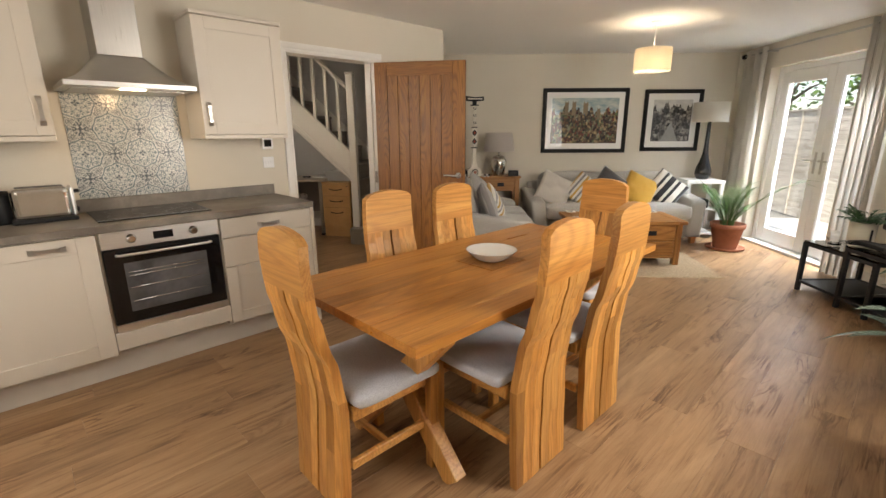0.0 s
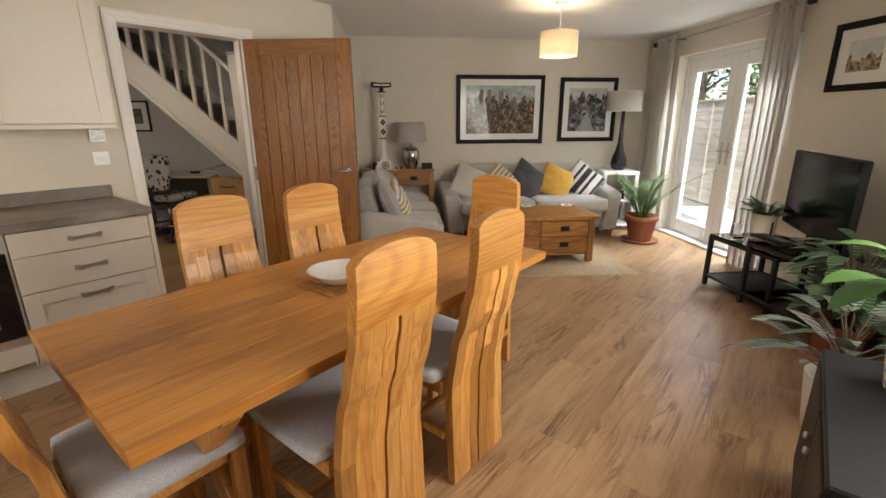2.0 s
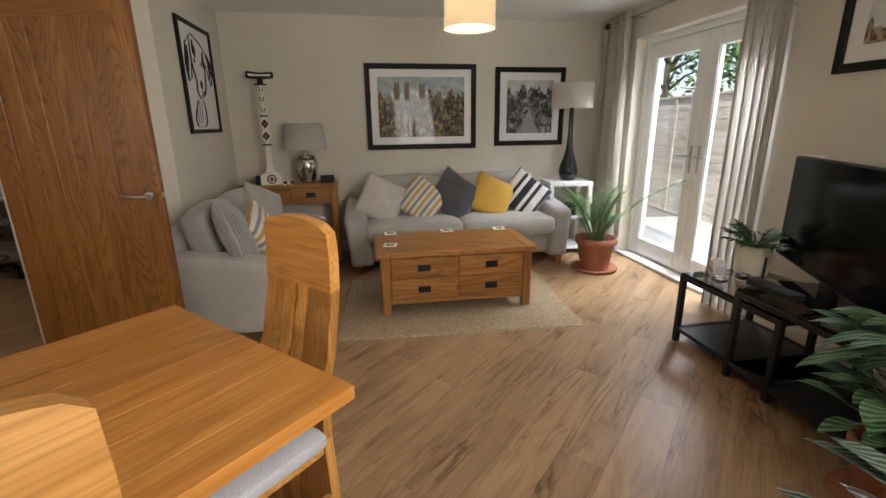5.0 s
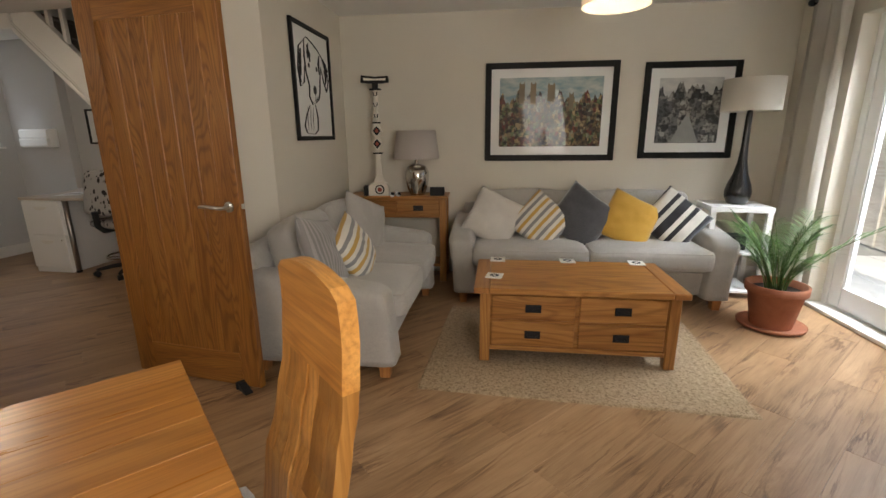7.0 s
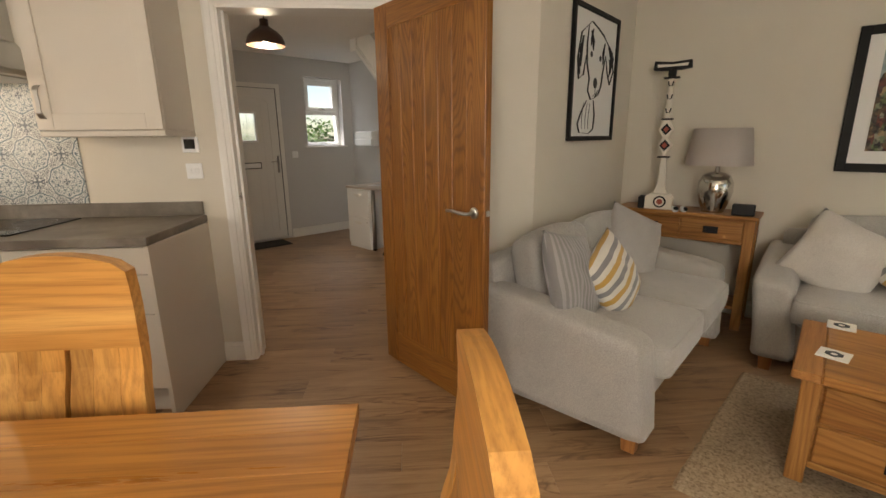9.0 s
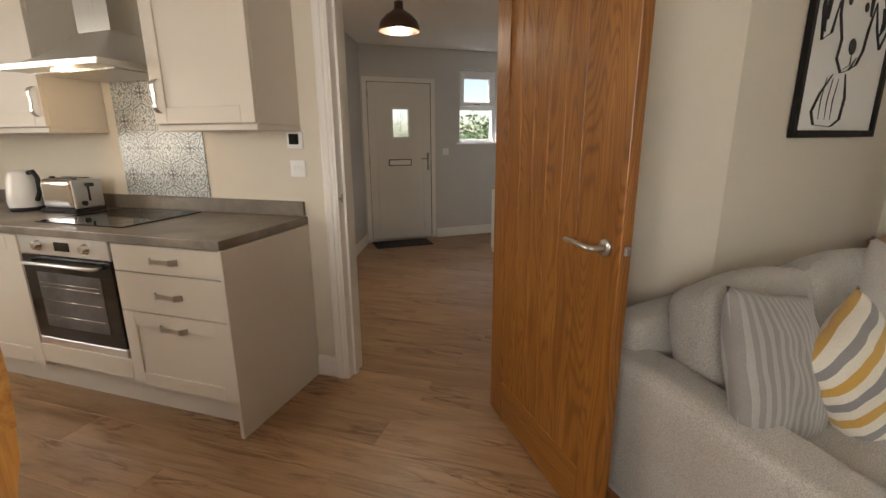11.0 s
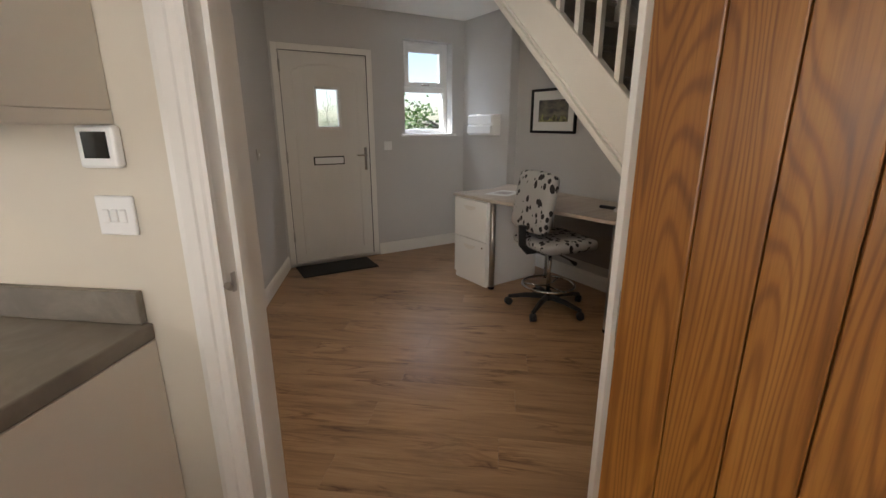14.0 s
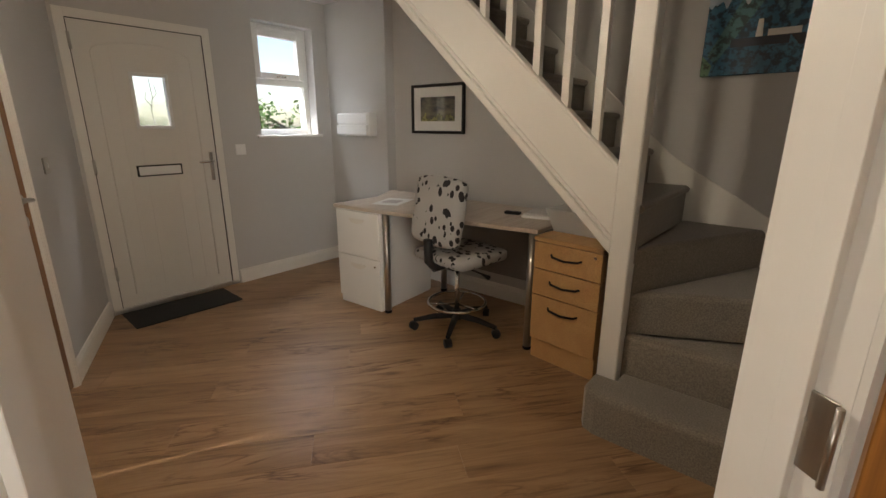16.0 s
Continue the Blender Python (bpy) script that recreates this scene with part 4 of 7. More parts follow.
part("lower_trim", box(0.0, ow, yf, CF + 0.01, 0.29, 0.332, 0.002), M["steel"], ov)


def wall_unit(s0, s1, handle_left):
    u = thing("wall_cabinet", "stone-coloured wall cabinet with a framed door", "cabinet", kpose(s0, 0))
    w = s1 - s0
    part("body", box(0.001, w - 0.001, -0.305, -0.002, 1.372, 2.09, 0.001), M["cabinet"], u)
    part("pelmet", box(0.0, w, -0.318, -0.002, 1.345, 1.371, 0.002), M["cabinet"], u)
    part("cornice", box(-0.006, w + 0.006, -0.334, -0.002, 2.091, 2.115, 0.004), M["cabinet"], u)
    d_ = shaker(u, "door", 0, w, 1.374, 2.089, -0.327, 0.075)
    strap_handle(d_, 0.042 if handle_left else w - 0.042, -0.327, 1.50, True)


wall_unit(-0.565, 0.0, True)
wall_unit(-1.87, -1.305, False)
wall_unit(-2.44, -1.875, False)

# cooker hood
hd = thing("cooker_hood", "stainless steel chimney cooker hood with curved canopy", "cooker hood", kpose(-0.94, 0))
bm = bmesh.new()
rows = []
for i in range(13):
    t = i / 12
    e = t ** 0.62
    hw = 0.305 + (0.11 - 0.305) * t
    dp = 0.50 + (0.26 - 0.50) * t
    z = 1.652 + 0.165 * (t ** 1.7 * 0.75 + t * 0.25)
    row = []
    nseg = 8
    for k in range(nseg + 1):
        u = k / nseg * 2 - 1
        row.append(bm.verts.new((hw * u, -dp + 0.015 * u * u * (1 - t), z)))
    row.append(bm.verts.new((hw, -0.002, z)))
    row.insert(0, bm.verts.new((-hw, -0.002, z)))
    rows.append(row)
for p, q in zip(rows, rows[1:]):
    for k in range(len(p) - 1):
        f = bm.faces.new((p[k], p[k + 1], q[k + 1], q[k]))
        f.smooth = True
bm.faces.new(rows[-1])
part("canopy", bm, M["steel"], hd)
part("rim", box(-0.31, 0.31, -0.505, -0.002, 1.622, 1.652, 0.003), M["steel"], hd)
part("filter", box(-0.27, 0.27, -0.40, -0.04, 1.616, 1.6215, 0.001), M["nickel"], hd)
part("chimney", box(-0.11, 0.11, -0.262, -0.002, 1.815, H - 0.002, 0.002), metal("brushed_steel_upright", (0.60, 0.59, 0.57), 0.3, 1, 2), hd)
part("lamp_glass", box(-0.06, 0.06, -0.45, -0.41, 1.617, 1.6215, 0.001), glow("hood_lamp", (1.0, 0.72, 0.4), 9.0), hd, "small lit hood lamp")
bulb("hood_light", kpt(-0.94, 0.43, 1.60), 1.4, (1.0, 0.68, 0.36), 0.03)

# toaster and kettles
ts = thing("toaster", "two-slot stainless steel toaster with black ends", "toaster", kpose(-1.42, 0.20))
part("shell", box(-0.125, 0.125, -0.085, 0.085, 0.925, 1.10, 0.03, seg=4), M["chrome"], ts)
part("base", box(-0.14, 0.14, -0.09, 0.09, 0.911, 0.935, 0.006), M["blackplastic"], ts)
part("end_cap", box(0.122, 0.14, -0.08, 0.08, 0.936, 1.095, 0.008, seg=2), M["steel"], ts)
part("lever_slot", box(0.1395, 0.1415, -0.006, 0.006, 0.975, 1.075, 0.0005), M["blackplastic"], ts)
part("dial", lathe([(0.014, 0), (0.014, 0.012), (0.011, 0.014)], 16, m=Matrix.Translation((0.1405, -0.035, 0.965)) @ Matrix.Rotation(radians(90), 4, "Y")), M["blackplastic"], ts)
part("lever", box(0.138, 0.17, -0.018, 0.018, 1.055, 1.075, 0.005), M["blackplastic"], ts)
for sy in (-0.035, 0.035):
    part("slot", box(-0.10, 0.10, sy - 0.013, sy + 0.013, 1.0985, 1.1015, 0.001), M["blackplastic"], ts)
kt = thing("kettle", "white electric kettle with a black base", "kettle", kpose(-1.74, 0.24))
part("body", lathe([(0.085, 0), (0.09, 0.03), (0.078, 0.14), (0.062, 0.19), (0.05, 0.205), (0.0, 0.212)], 28, (0, 0, 0.932), caps=False), paint("kettle_white", (0.75, 0.75, 0.74), 0.25), kt)
part("power_base", lathe([(0.082, 0), (0.082, 0.018), (0.07, 0.02)], 28, (0, 0, 0.911)), M["blackplastic"], kt)
part("handle", tube([(0.06, 0, 1.125), (0.10, 0, 1.135), (0.13, 0, 1.10), (0.125, 0, 1.02), (0.09, 0, 0.97)], 0.012, 10), M["blackplastic"], kt)
cn = thing("canister", "black storage canister on the worktop", "canister", kpose(-1.60, 0.17))
part("jar", lathe([(0.05, 0), (0.052, 0.004), (0.052, 0.15), (0.048, 0.155)], 28, (0, 0, 0.911)), M["blackplastic"], cn)
part("lid", lathe([(0.053, 0), (0.053, 0.018), (0.015, 0.022), (0.012, 0.036)], 28, (0, 0, 1.0665)), M["blackplastic"], cn)

# switches
th_ = thing("thermostat", "white heating thermostat with dark display", "thermostat", kpose(-0.032, 0.0))
part("case", box(-0.043, 0.043, -0.024, -0.001, 1.258, 1.342, 0.006, seg=2), M["upvc"], th_)
part("display", box(-0.028, 0.028, -0.0265, -0.023, 1.278, 1.33, 0.001), M["blackgloss"], th_)
sw = thing("light_switch", "white triple light switch", "light switch", kpose(-0.032, 0.0))
part("plate", box(-0.044, 0.044, -0.010, -0.001, 1.115, 1.20, 0.004, seg=2), M["upvc"], sw)
for i in (-1, 0, 1):
    part("rocker", box(i * 0.02 - 0.008, i * 0.02 + 0.008, -0.0135, -0.009, 1.143, 1.172, 0.002), M["upvc"], sw)

# bowl and mat on the dining table
bw_ = thing("bowl", "shallow white ceramic bowl", "bowl", kpose(0.125, 2.165, T_Z + 0.006))
part("bowl_body", lathe([(0.05, 0.0), (0.06, 0.002), (0.085, 0.015), (0.125, 0.052), (0.128, 0.055), (0.122, 0.054), (0.082, 0.02), (0.05, 0.009), (0.0, 0.008)], 40, caps=False), paint("white_ceramic", (0.78, 0.76, 0.72), 0.15, 0.01, 0), bw_)
pm = thing("place_mat", "slatted bamboo table mat", "mat", kpose(0.125, 2.165, T_Z))
for i in range(14):
    part("slat", box(-0.13 + i * 0.0187, -0.13 + i * 0.0187 + 0.0165, -0.115, 0.115, 0.0005, 0.005, 0.001), M["oakfurn"], pm)


# ---- hall ----
fd = thing("front_door", "white composite front door with small glazed light", "door", pose(FD0, FRONT_Y, 0), kind="structure")
fd.name = "door_2"
fw = FD1 - FD0
white_door = paint("white_door_skin", (0.74, 0.72, 0.68), 0.4, 0.02, 0.1, 60)
for a in ((0, 0.055, 0.0, FDZ), (fw - 0.055, fw, 0.0, FDZ)):
    part("frame", box(a[0], a[1], 0.0, 0.07, a[2], a[3] - 0.0, 0.003), M["white"], fd)
part("frame", box(0.055, fw - 0.055, 0.0, 0.07, FDZ - 0.055, FDZ, 0.003), M["white"], fd)
L0, L1, G0, G1, GZ0, GZ1 = 0.060, fw - 0.060, 0.37, 0.57, 1.32, 1.65
bm = bmesh.new()
for a in ((L0, G0, 0.035, FDZ - 0.06), (G1, L1, 0.035, FDZ - 0.06), (G0, G1, 0.035, GZ0), (G0, G1, GZ1, FDZ - 0.06)):
    add_box(bm, a[0], a[1], 0.015, 0.06, a[2], a[3], 0)
bmesh.ops.remove_doubles(bm, verts=bm.verts, dist=0.0005)
leaf_ = part("leaf", bm, white_door, fd)
for k in range(1, 6):
    if not 2 < k < 4:
        part("groove_bead", box(L0 + 0.10 + k * 0.1, L0 + 0.104 + k * 0.1, 0.0125, 0.0152, 0.14, 1.25 if k in (2, 3, 4) else 1.82, 0.001), white_door, fd)
part("arch_bead", tube([(L0 + 0.10, 0.0145, 0.12), (L0 + 0.10, 0.0145, 1.78)] + [((L0 + L1) / 2 - (fw / 2 - 0.16) * math.cos(a), 0.0145, 1.78 + 0.08 * math.sin(a)) for a in [math.pi * k / 10 for k in range(1, 10)]] + [(L1 - 0.10, 0.0145, 1.78), (L1 - 0.10, 0.0145, 0.12)], 0.005, 6), white_door, fd)
# black strips put the shade of the gap between leaf and frame
for a in ((0.0552, L0 - 0.0002, 0.035, FDZ - 0.06), (L1 + 0.0002, fw - 0.0552, 0.035, FDZ - 0.06), (0.0552, fw - 0.0552, FDZ - 0.0598, FDZ - 0.0552)):
    part("weather_seal", box(a[0], a[1], 0.004, 0.012, a[2], a[3], 0), M["blackplastic"], fd, "dark strip for the shade in the gap round the leaf")
part("threshold", box(0, fw, 0.0, 0.10, 0.0, 0.033, 0.004), M["steel"], fd)
for a in ((G0 - 0.02, G1 + 0.02, GZ1, GZ1 + 0.025), (G0 - 0.02, G1 + 0.02, GZ0 - 0.025, GZ0), (G0 - 0.022, G0, GZ0 - 0.025, GZ1 + 0.025), (G1, G1 + 0.022, GZ0 - 0.025, GZ1 + 0.025)):
    part("bead", box(a[0], a[1], 0.006, 0.016, a[2], a[3], 0.003), M["upvc"], fd)
gp = part("pane", box(G0, G1, 0.03, 0.045, GZ0, GZ1, 0), glass("frosted_glass", (1, 1, 1), 0.12), fd)
gp.visible_shadow = False
for k, pts in enumerate(([(0.47, 0.028, 1.33), (0.46, 0.028, 1.42), (0.48, 0.028, 1.52), (0.47, 0.028, 1.64)], [(0.47, 0.028, 1.45), (0.43, 0.028, 1.50), (0.44, 0.028, 1.55)], [(0.475, 0.028, 1.50), (0.51, 0.028, 1.54), (0.50, 0.028, 1.60)])):
    part("lead_line", tube(pts, 0.0025, 6), M["nickel"], fd)
lb = part("letter_plate", box(0.30, 0.60, 0.008, 0.016, 0.965, 1.045, 0.003), M["blackmetal"], fd, "white letter plate with dark edge")
part("flap", box(0.312, 0.588, 0.003, 0.0085, 0.975, 1.035, 0.003), M["upvc"], lb)
part("handle_plate", box(fw - 0.115, fw - 0.085, 0.006, 0.016, 0.90, 1.12, 0.004, seg=2), M["chrome"], fd)
part("lever", tube([(fw - 0.10, 0.008, 1.05), (fw - 0.10, -0.03, 1.05), (fw - 0.12, -0.04, 1.05), (fw - 0.21, -0.04, 1.048)], 0.009, 10), M["chrome"], fd)
for hz in (0.25, 1.0, 1.78):
    part("hinge", tube([(0.058, -0.004, hz), (0.058, -0.004, hz + 0.1)], 0.009, 8), M["nickel"], fd)

hw = thing("window_2", "small white upvc hall window with opening top light", "window", pose(HW0, FRONT_Y + 0.11, 0), kind="structure")
ww = HW1 - HW0


def upvc_frame(parent, x0, x1, z0, z1, t=0.05, y0=0.0, y1=0.06, name="window_frame"):
    for a in ((x0, x0 + t, z0, z1), (x1 - t, x1, z0, z1), (x0 + t, x1 - t, z0, z0 + t), (x0 + t, x1 - t, z1 - t, z1)):
        part(name, box(a[0], a[1], y0, y1, a[2], a[3], 0.004), M["upvc"], parent)


def pane(parent, x0, x1, z0, z1, y=0.03, mat=None):
    g = part("pane", box(x0, x1, y, y + 0.006, z0, z1, 0), mat or M["glass"], parent)
    g.visible_shadow = False
    return g


upvc_frame(hw, 0.0, ww, HWZ0, HWZ1)
part("transom", box(0.05, ww - 0.05, 0, 0.06, 1.66, 1.71, 0.004), M["upvc"], hw)
upvc_frame(hw, 0.052, ww - 0.052, 1.712, HWZ1 - 0.052, 0.05, -0.02, 0.04, "sash")
pane(hw, 0.05, ww - 0.05, HWZ0 + 0.05, 1.66)
pane(hw, 0.102, ww - 0.102, 1.762, HWZ1 - 0.102, 0.01)
part("catch", tube([(ww / 2 - 0.05, -0.03, 1.73), (ww / 2 + 0.04, -0.035, 1.732)], 0.008, 8), M["chrome"], hw)
part("trickle_vent", box(0.10, ww - 0.10, -0.012, 0.0, HWZ1 - 0.035, HWZ1 - 0.015, 0.003), M["upvc"], hw)
part("sill", box(-0.04, ww + 0.04, -0.135, 0.0, HWZ0 - 0.022, HWZ0 - 0.001, 0.005), M["white"], hw)
mt = thing("door_mat", "thin black doormat on the plank floor", "mat", pose(5.81, 7.29, 0, 0, 0, -2))
part("mat_pad", box(-0.36, 0.36, -0.17, 0.19, 0.0, 0.010, 0.004), mottled("mat_pile", [(0.3, (0.012, 0.012, 0.013)), (0.7, (0.035, 0.034, 0.034))], 160, 1.0, 0.8), mt)

cu = thing("consumer_unit", "white plastic fuse box on the boxed-in wall", "fuse box", pose(7.40, 7.04, 1.23))
part("case", box(-0.10, -0.001, -0.20, 0.22, 0.0, 0.20, 0.006), M["upvc"], cu)
part("cover", box(-0.125, -0.099, -0.195, 0.215, 0.012, 0.095, 0.008, seg=2), M["upvc"], cu)
part("ledge", box(-0.115, -0.099, -0.195, 0.215, 0.11, 0.19, 0.005), M["upvc"], cu)
hs = thing("light_switch", "white wall switch beside the front door", "light switch", pose(6.48, FRONT_Y, 1.13))
part("plate", box(-0.043, 0.043, -0.009, -0.001, -0.043, 0.043, 0.004), M["upvc"], hs)
part("rocker", box(-0.008, 0.008, -0.013, -0.008, -0.014, 0.014, 0.002), M["upvc"], hs)
t_ab = (H_B - H_A).normalized()
hs2 = thing("light_switch", "white single switch on the hall wall", "light switch", Matrix.Translation(H_A.lerp(H_B, 0.70) + Vector((0, 0, 1.12))) @ Matrix.Rotation(math.atan2(t_ab.y, t_ab.x), 4, "Z"))
part("plate", box(-0.043, 0.043, 0.001, 0.009, -0.043, 0.043, 0.004), M["nickel"], hs2)
part("rocker", box(-0.008, 0.008, 0.008, 0.013, -0.014, 0.014, 0.002), M["upvc"], hs2)

# side door in the hall
t_bc = (H_C - H_B).normalized()
SDM = Matrix.Translation(H_B) @ Matrix.Rotation(math.atan2(t_bc.y, t_bc.x), 4, "Z")
casing("door_frame_side", 0.040, 0.833, 1.988, 0.0, 1, "white painted door frame in the hall", lining=(-0.12, 0.0), m=SDM, width=0.030)
sd = thing("side_door", "closed oak internal door in the hall", "door", SDM, kind="structure")
sd.name = "door_3"
for i in range(5):
    part("board", box(0.044 + i * 0.157, 0.044 + (i + 1) * 0.157 - 0.002, -0.037, -0.002, 0.008, 1.984, 0.003), M["oakdoor"], sd)
lever(sd, 0.125, 1.0, -0.002, 1, 1)
part("lock_rose", lathe([(0.026, 0), (0.026, 0.008), (0.010, 0.009)], 20, m=Matrix.Translation((0.125, -0.002, 0.90)) @ Matrix.Rotation(math.radians(-90), 4, "X")), M["nickel"], sd)

# ---- stairs ----
st = thing("staircase", "carpeted staircase with winders and white painted string", "staircase", kind="structure")
N_ = (6.655, 4.36)
back, wx = DOG_Y + 0.101, HALL_X - 0.002
step_polys = [
    [(6.385, back), (6.655, back), (6.655, 4.355), (6.57, 4.355), (6.57, 4.455), (6.45, 4.455), (6.405, 4.43), (6.385, 4.38)],
    [(6.64, back), (7.16, back), N_, (6.64, 4.36)],
    [(7.14, back), (wx, back), (wx, 3.97), N_],
    [(wx, 3.95), (wx, 4.37), (6.66, 4.37), N_],
]
RISE, GOING = 0.2, 0.216
for k, poly in enumerate(step_polys):
    bm = prism(poly, 0.0, RISE * (k + 1), 2)
    bmesh.ops.bevel(bm, geom=[e for e in bm.edges if all(v.co.z > RISE * (k + 1) - 0.001 for v in e.verts)], offset=0.028, segments=4, profile=0.5, affect="EDGES")
    part("step", bm, M["carpet"], st)
for k in range(5, 17):
    y0 = 4.36 + GOING * (k - 5)
    lo0, lo1 = 0.822 + 0.928 * (y0 - 4.45), 0.822 + 0.928 * (y0 + GOING - 4.45)
    bm = prism([(y0, lo0), (y0 + GOING, lo1), (y0 + GOING, RISE * k), (y0 + 0.006, RISE * k), (y0 - 0.012, RISE * k - 0.008), (y0 - 0.018, RISE * k - 0.02), (y0 - 0.012, RISE * k - 0.034), (y0, RISE * k - 0.04)], 6.64, wx, 0)
    part("step", bm, M["carpet"], st)


def zl(y):
    return 0.775 + 0.928 * (y - 4.45)


Y1 = 6.02
part("string", prism([(4.44, zl(4.44)), (Y1, zl(Y1)), (Y1, zl(Y1) + 0.36), (4.44, zl(4.44) + 0.36)], 6.605, 6.638, 0, 0.002), M["white"], st)
part("string_mould", prism([(4.44, zl(4.44) - 0.004), (Y1, zl(Y1) - 0.004), (Y1, zl(Y1) + 0.05), (4.44, zl(4.44) + 0.05)], 6.585, 6.604, 0, 0.006), M["white"], st)
part("string_mould", prism([(4.44, zl(4.44) + 0.056), (Y1, zl(Y1) + 0.056), (Y1, zl(Y1) + 0.078), (4.44, zl(4.44) + 0.078)], 6.592, 6.604, 0, 0.004), M["white"], st)
part("soffit", prism([(4.46, zl(4.46) + 0.01), (Y1 + 0.9, zl(Y1 + 0.9) + 0.01), (Y1 + 0.9, zl(Y1 + 0.9) + 0.04), (4.46, zl(4.46) + 0.04)], 6.639, wx, 0), M["hall_wall"], st)
part("trimmer", box(6.585, wx, Y1, Y1 + 0.12, 2.25, H + 0.2, 0.004), M["white"], st)
part("newel", box(6.575, 6.665, 4.362, 4.452, 0.0, 2.06, 0.006), M["white"], st)
part("newel_cap", box(6.565, 6.675, 4.352, 4.462, 2.062, 2.085, 0.008, seg=2), M["white"], st)
part("handrail", prism([(4.452, zl(4.452) + 1.10), (Y1, zl(Y1) + 1.10), (Y1, zl(Y1) + 1.155), (4.452, zl(4.452) + 1.155)], 6.592, 6.65, 0, 0.008), M["white"], st)
part("base_rail", prism([(4.452, zl(4.452) + 0.361), (Y1, zl(Y1) + 0.361), (Y1, zl(Y1) + 0.385), (4.452, zl(4.452) + 0.385)], 6.592, 6.65, 0, 0.004), M["white"], st)
yb = 4.555
while yb < Y1 - 0.05:
    part("baluster", prism([(yb, zl(yb) + 0.386), (yb + 0.036, zl(yb + 0.036) + 0.386), (yb + 0.036, zl(yb + 0.036) + 1.099), (yb, zl(yb) + 1.099)], 6.604, 6.64, 0, 0.002), M["white"], st)
    yb += 0.152
part("wall_string", prism([(4.46, 0.86), (7.2, 0.86 + 0.928 * 2.74), (7.2, 1.16 + 0.928 * 2.74), (4.46, 1.16), (3.95, 0.86), (back + 0.02, 0.62), (back + 0.02, 0.40), (3.95, 0.5)], wx - 0.018, wx, 0, 0.002), M["white"], st)
part("foot_block", box(6.56, 6.68, 4.452, 4.49, 0, 0.12, 0.004), M["white"], st)

# ---- desk corner ----
fc = thing("filing_cabinet", "white two-drawer filing cabinet", "filing cabinet", pose(6.675, 6.30, 0, 0, 0, 4))
part("body", box(0.02, 0.60, -0.215, 0.215, 0.01, 0.735, 0.003), M["upvc"], fc)
part("plinth", box(0.012, 0.59, -0.21, 0.21, 0.0, 0.05, 0.002), M["upvc"], fc)
for z0, z1 in ((0.055, 0.39), (0.395, 0.73)):
    d_ = part("drawer", box(0.0, 0.02, -0.215, 0.215, z0, z1, 0.004), M["upvc"], fc)
    part("grip", prism([(0.075 * math.cos(a), z1 - 0.055 + 0.035 * math.sin(a)) for a in [math.pi + math.pi * k / 12 for k in range(13)]], -0.006, -0.0005, 0), M["white"], d_)
part("lock", lathe([(0.008, 0), (0.008, 0.004)], 14, m=Matrix.Translation((0, -0.17, 0.34)) @ Matrix.Rotation(math.radians(-90), 4, "Y")), M["chrome"], fc)
dk = thing("desk", "pale grey wood desk on round steel legs", "desk")
part("desktop", prism([(6.69, 6.09), (6.86, 4.95), (7.45, 4.95), (7.45, 6.74), (7.10, 6.54), (6.66, 6.54)], 0.738, 0.763, 2, 0.002), M["deskwood"], dk)
for x_, y_ in ((6.90, 5.0), (6.735, 6.055), (7.38, 5.0), (7.34, 6.03)):
    lg = part("leg", lathe([(0.024, 0.02), (0.024, 0.737)], 16, (x_, y_, 0)), M["nickel"], dk)
    part("foot", lathe([(0.026, 0), (0.026, 0.02)], 16, (x_, y_, 0)), M["blackplastic"], lg)
part("modesty_panel", box(7.36, 7.376, 5.1, 6.0, 0.25, 0.70, 0.002), paint("grey_panel", (0.22, 0.21, 0.20), 0.6), dk)
pd = thing("drawer_pedestal", "beech three-drawer office pedestal under the stairs", "drawer unit", pose(6.80, 4.745, 0, 0, 0, -6))
part("body", box(0.02, 0.58, -0.20, 0.20, 0.0, 0.715, 0.002), M["maple"], pd)
part("top", box(-0.004, 0.59, -0.204, 0.204, 0.716, 0.738, 0.003), M["maple"], pd)
for z0, z1 in ((0.13, 0.40), (0.405, 0.555), (0.56, 0.71)):
    d_ = part("drawer", box(0.0, 0.019, -0.20, 0.20, z0, z1, 0.002), M["maple"], pd)
    zz = z1 - 0.07
    part("handle", tube([(0.0, 0.09, zz + 0.01), (-0.018, 0.075, zz + 0.004), (-0.024, 0.0, zz - 0.004), (-0.018, -0.075, zz + 0.004), (0.0, -0.09, zz + 0.01)], 0.006, 8), M["blackplastic"], d_)
part("lock", lathe([(0.008, 0), (0.008, 0.004)], 14, m=Matrix.Translation((-0.001, -0.165, 0.685)) @ Matrix.Rotation(math.radians(-90), 4, "Y")), M["chrome"], pd)
tr_ = thing("storage_tray", "white plastic storage tray on the pedestal", "tray", pose(7.08, 4.76, 0.739, 0, 0, -6))
bm = bmesh.new()
lo = [bm.verts.new((x_ * 0.10, y_ * 0.15, 0)) for x_, y_ in ((-1, -1), (1, -1), (1, 1), (-1, 1))]
hi = [bm.verts.new((x_ * 0.14, y_ * 0.19, 0.13)) for x_, y_ in ((-1, -1), (1, -1), (1, 1), (-1, 1))]
bm.faces.new(list(reversed(lo)))
for i in range(4):
    bm.faces.new((lo[i], lo[(i + 1) % 4], hi[(i + 1) % 4], hi[i]))
bmesh.ops.solidify(bm, geom=bm.faces[:], thickness=0.004)
part("tray_body", bm, M["upvc"], tr_)
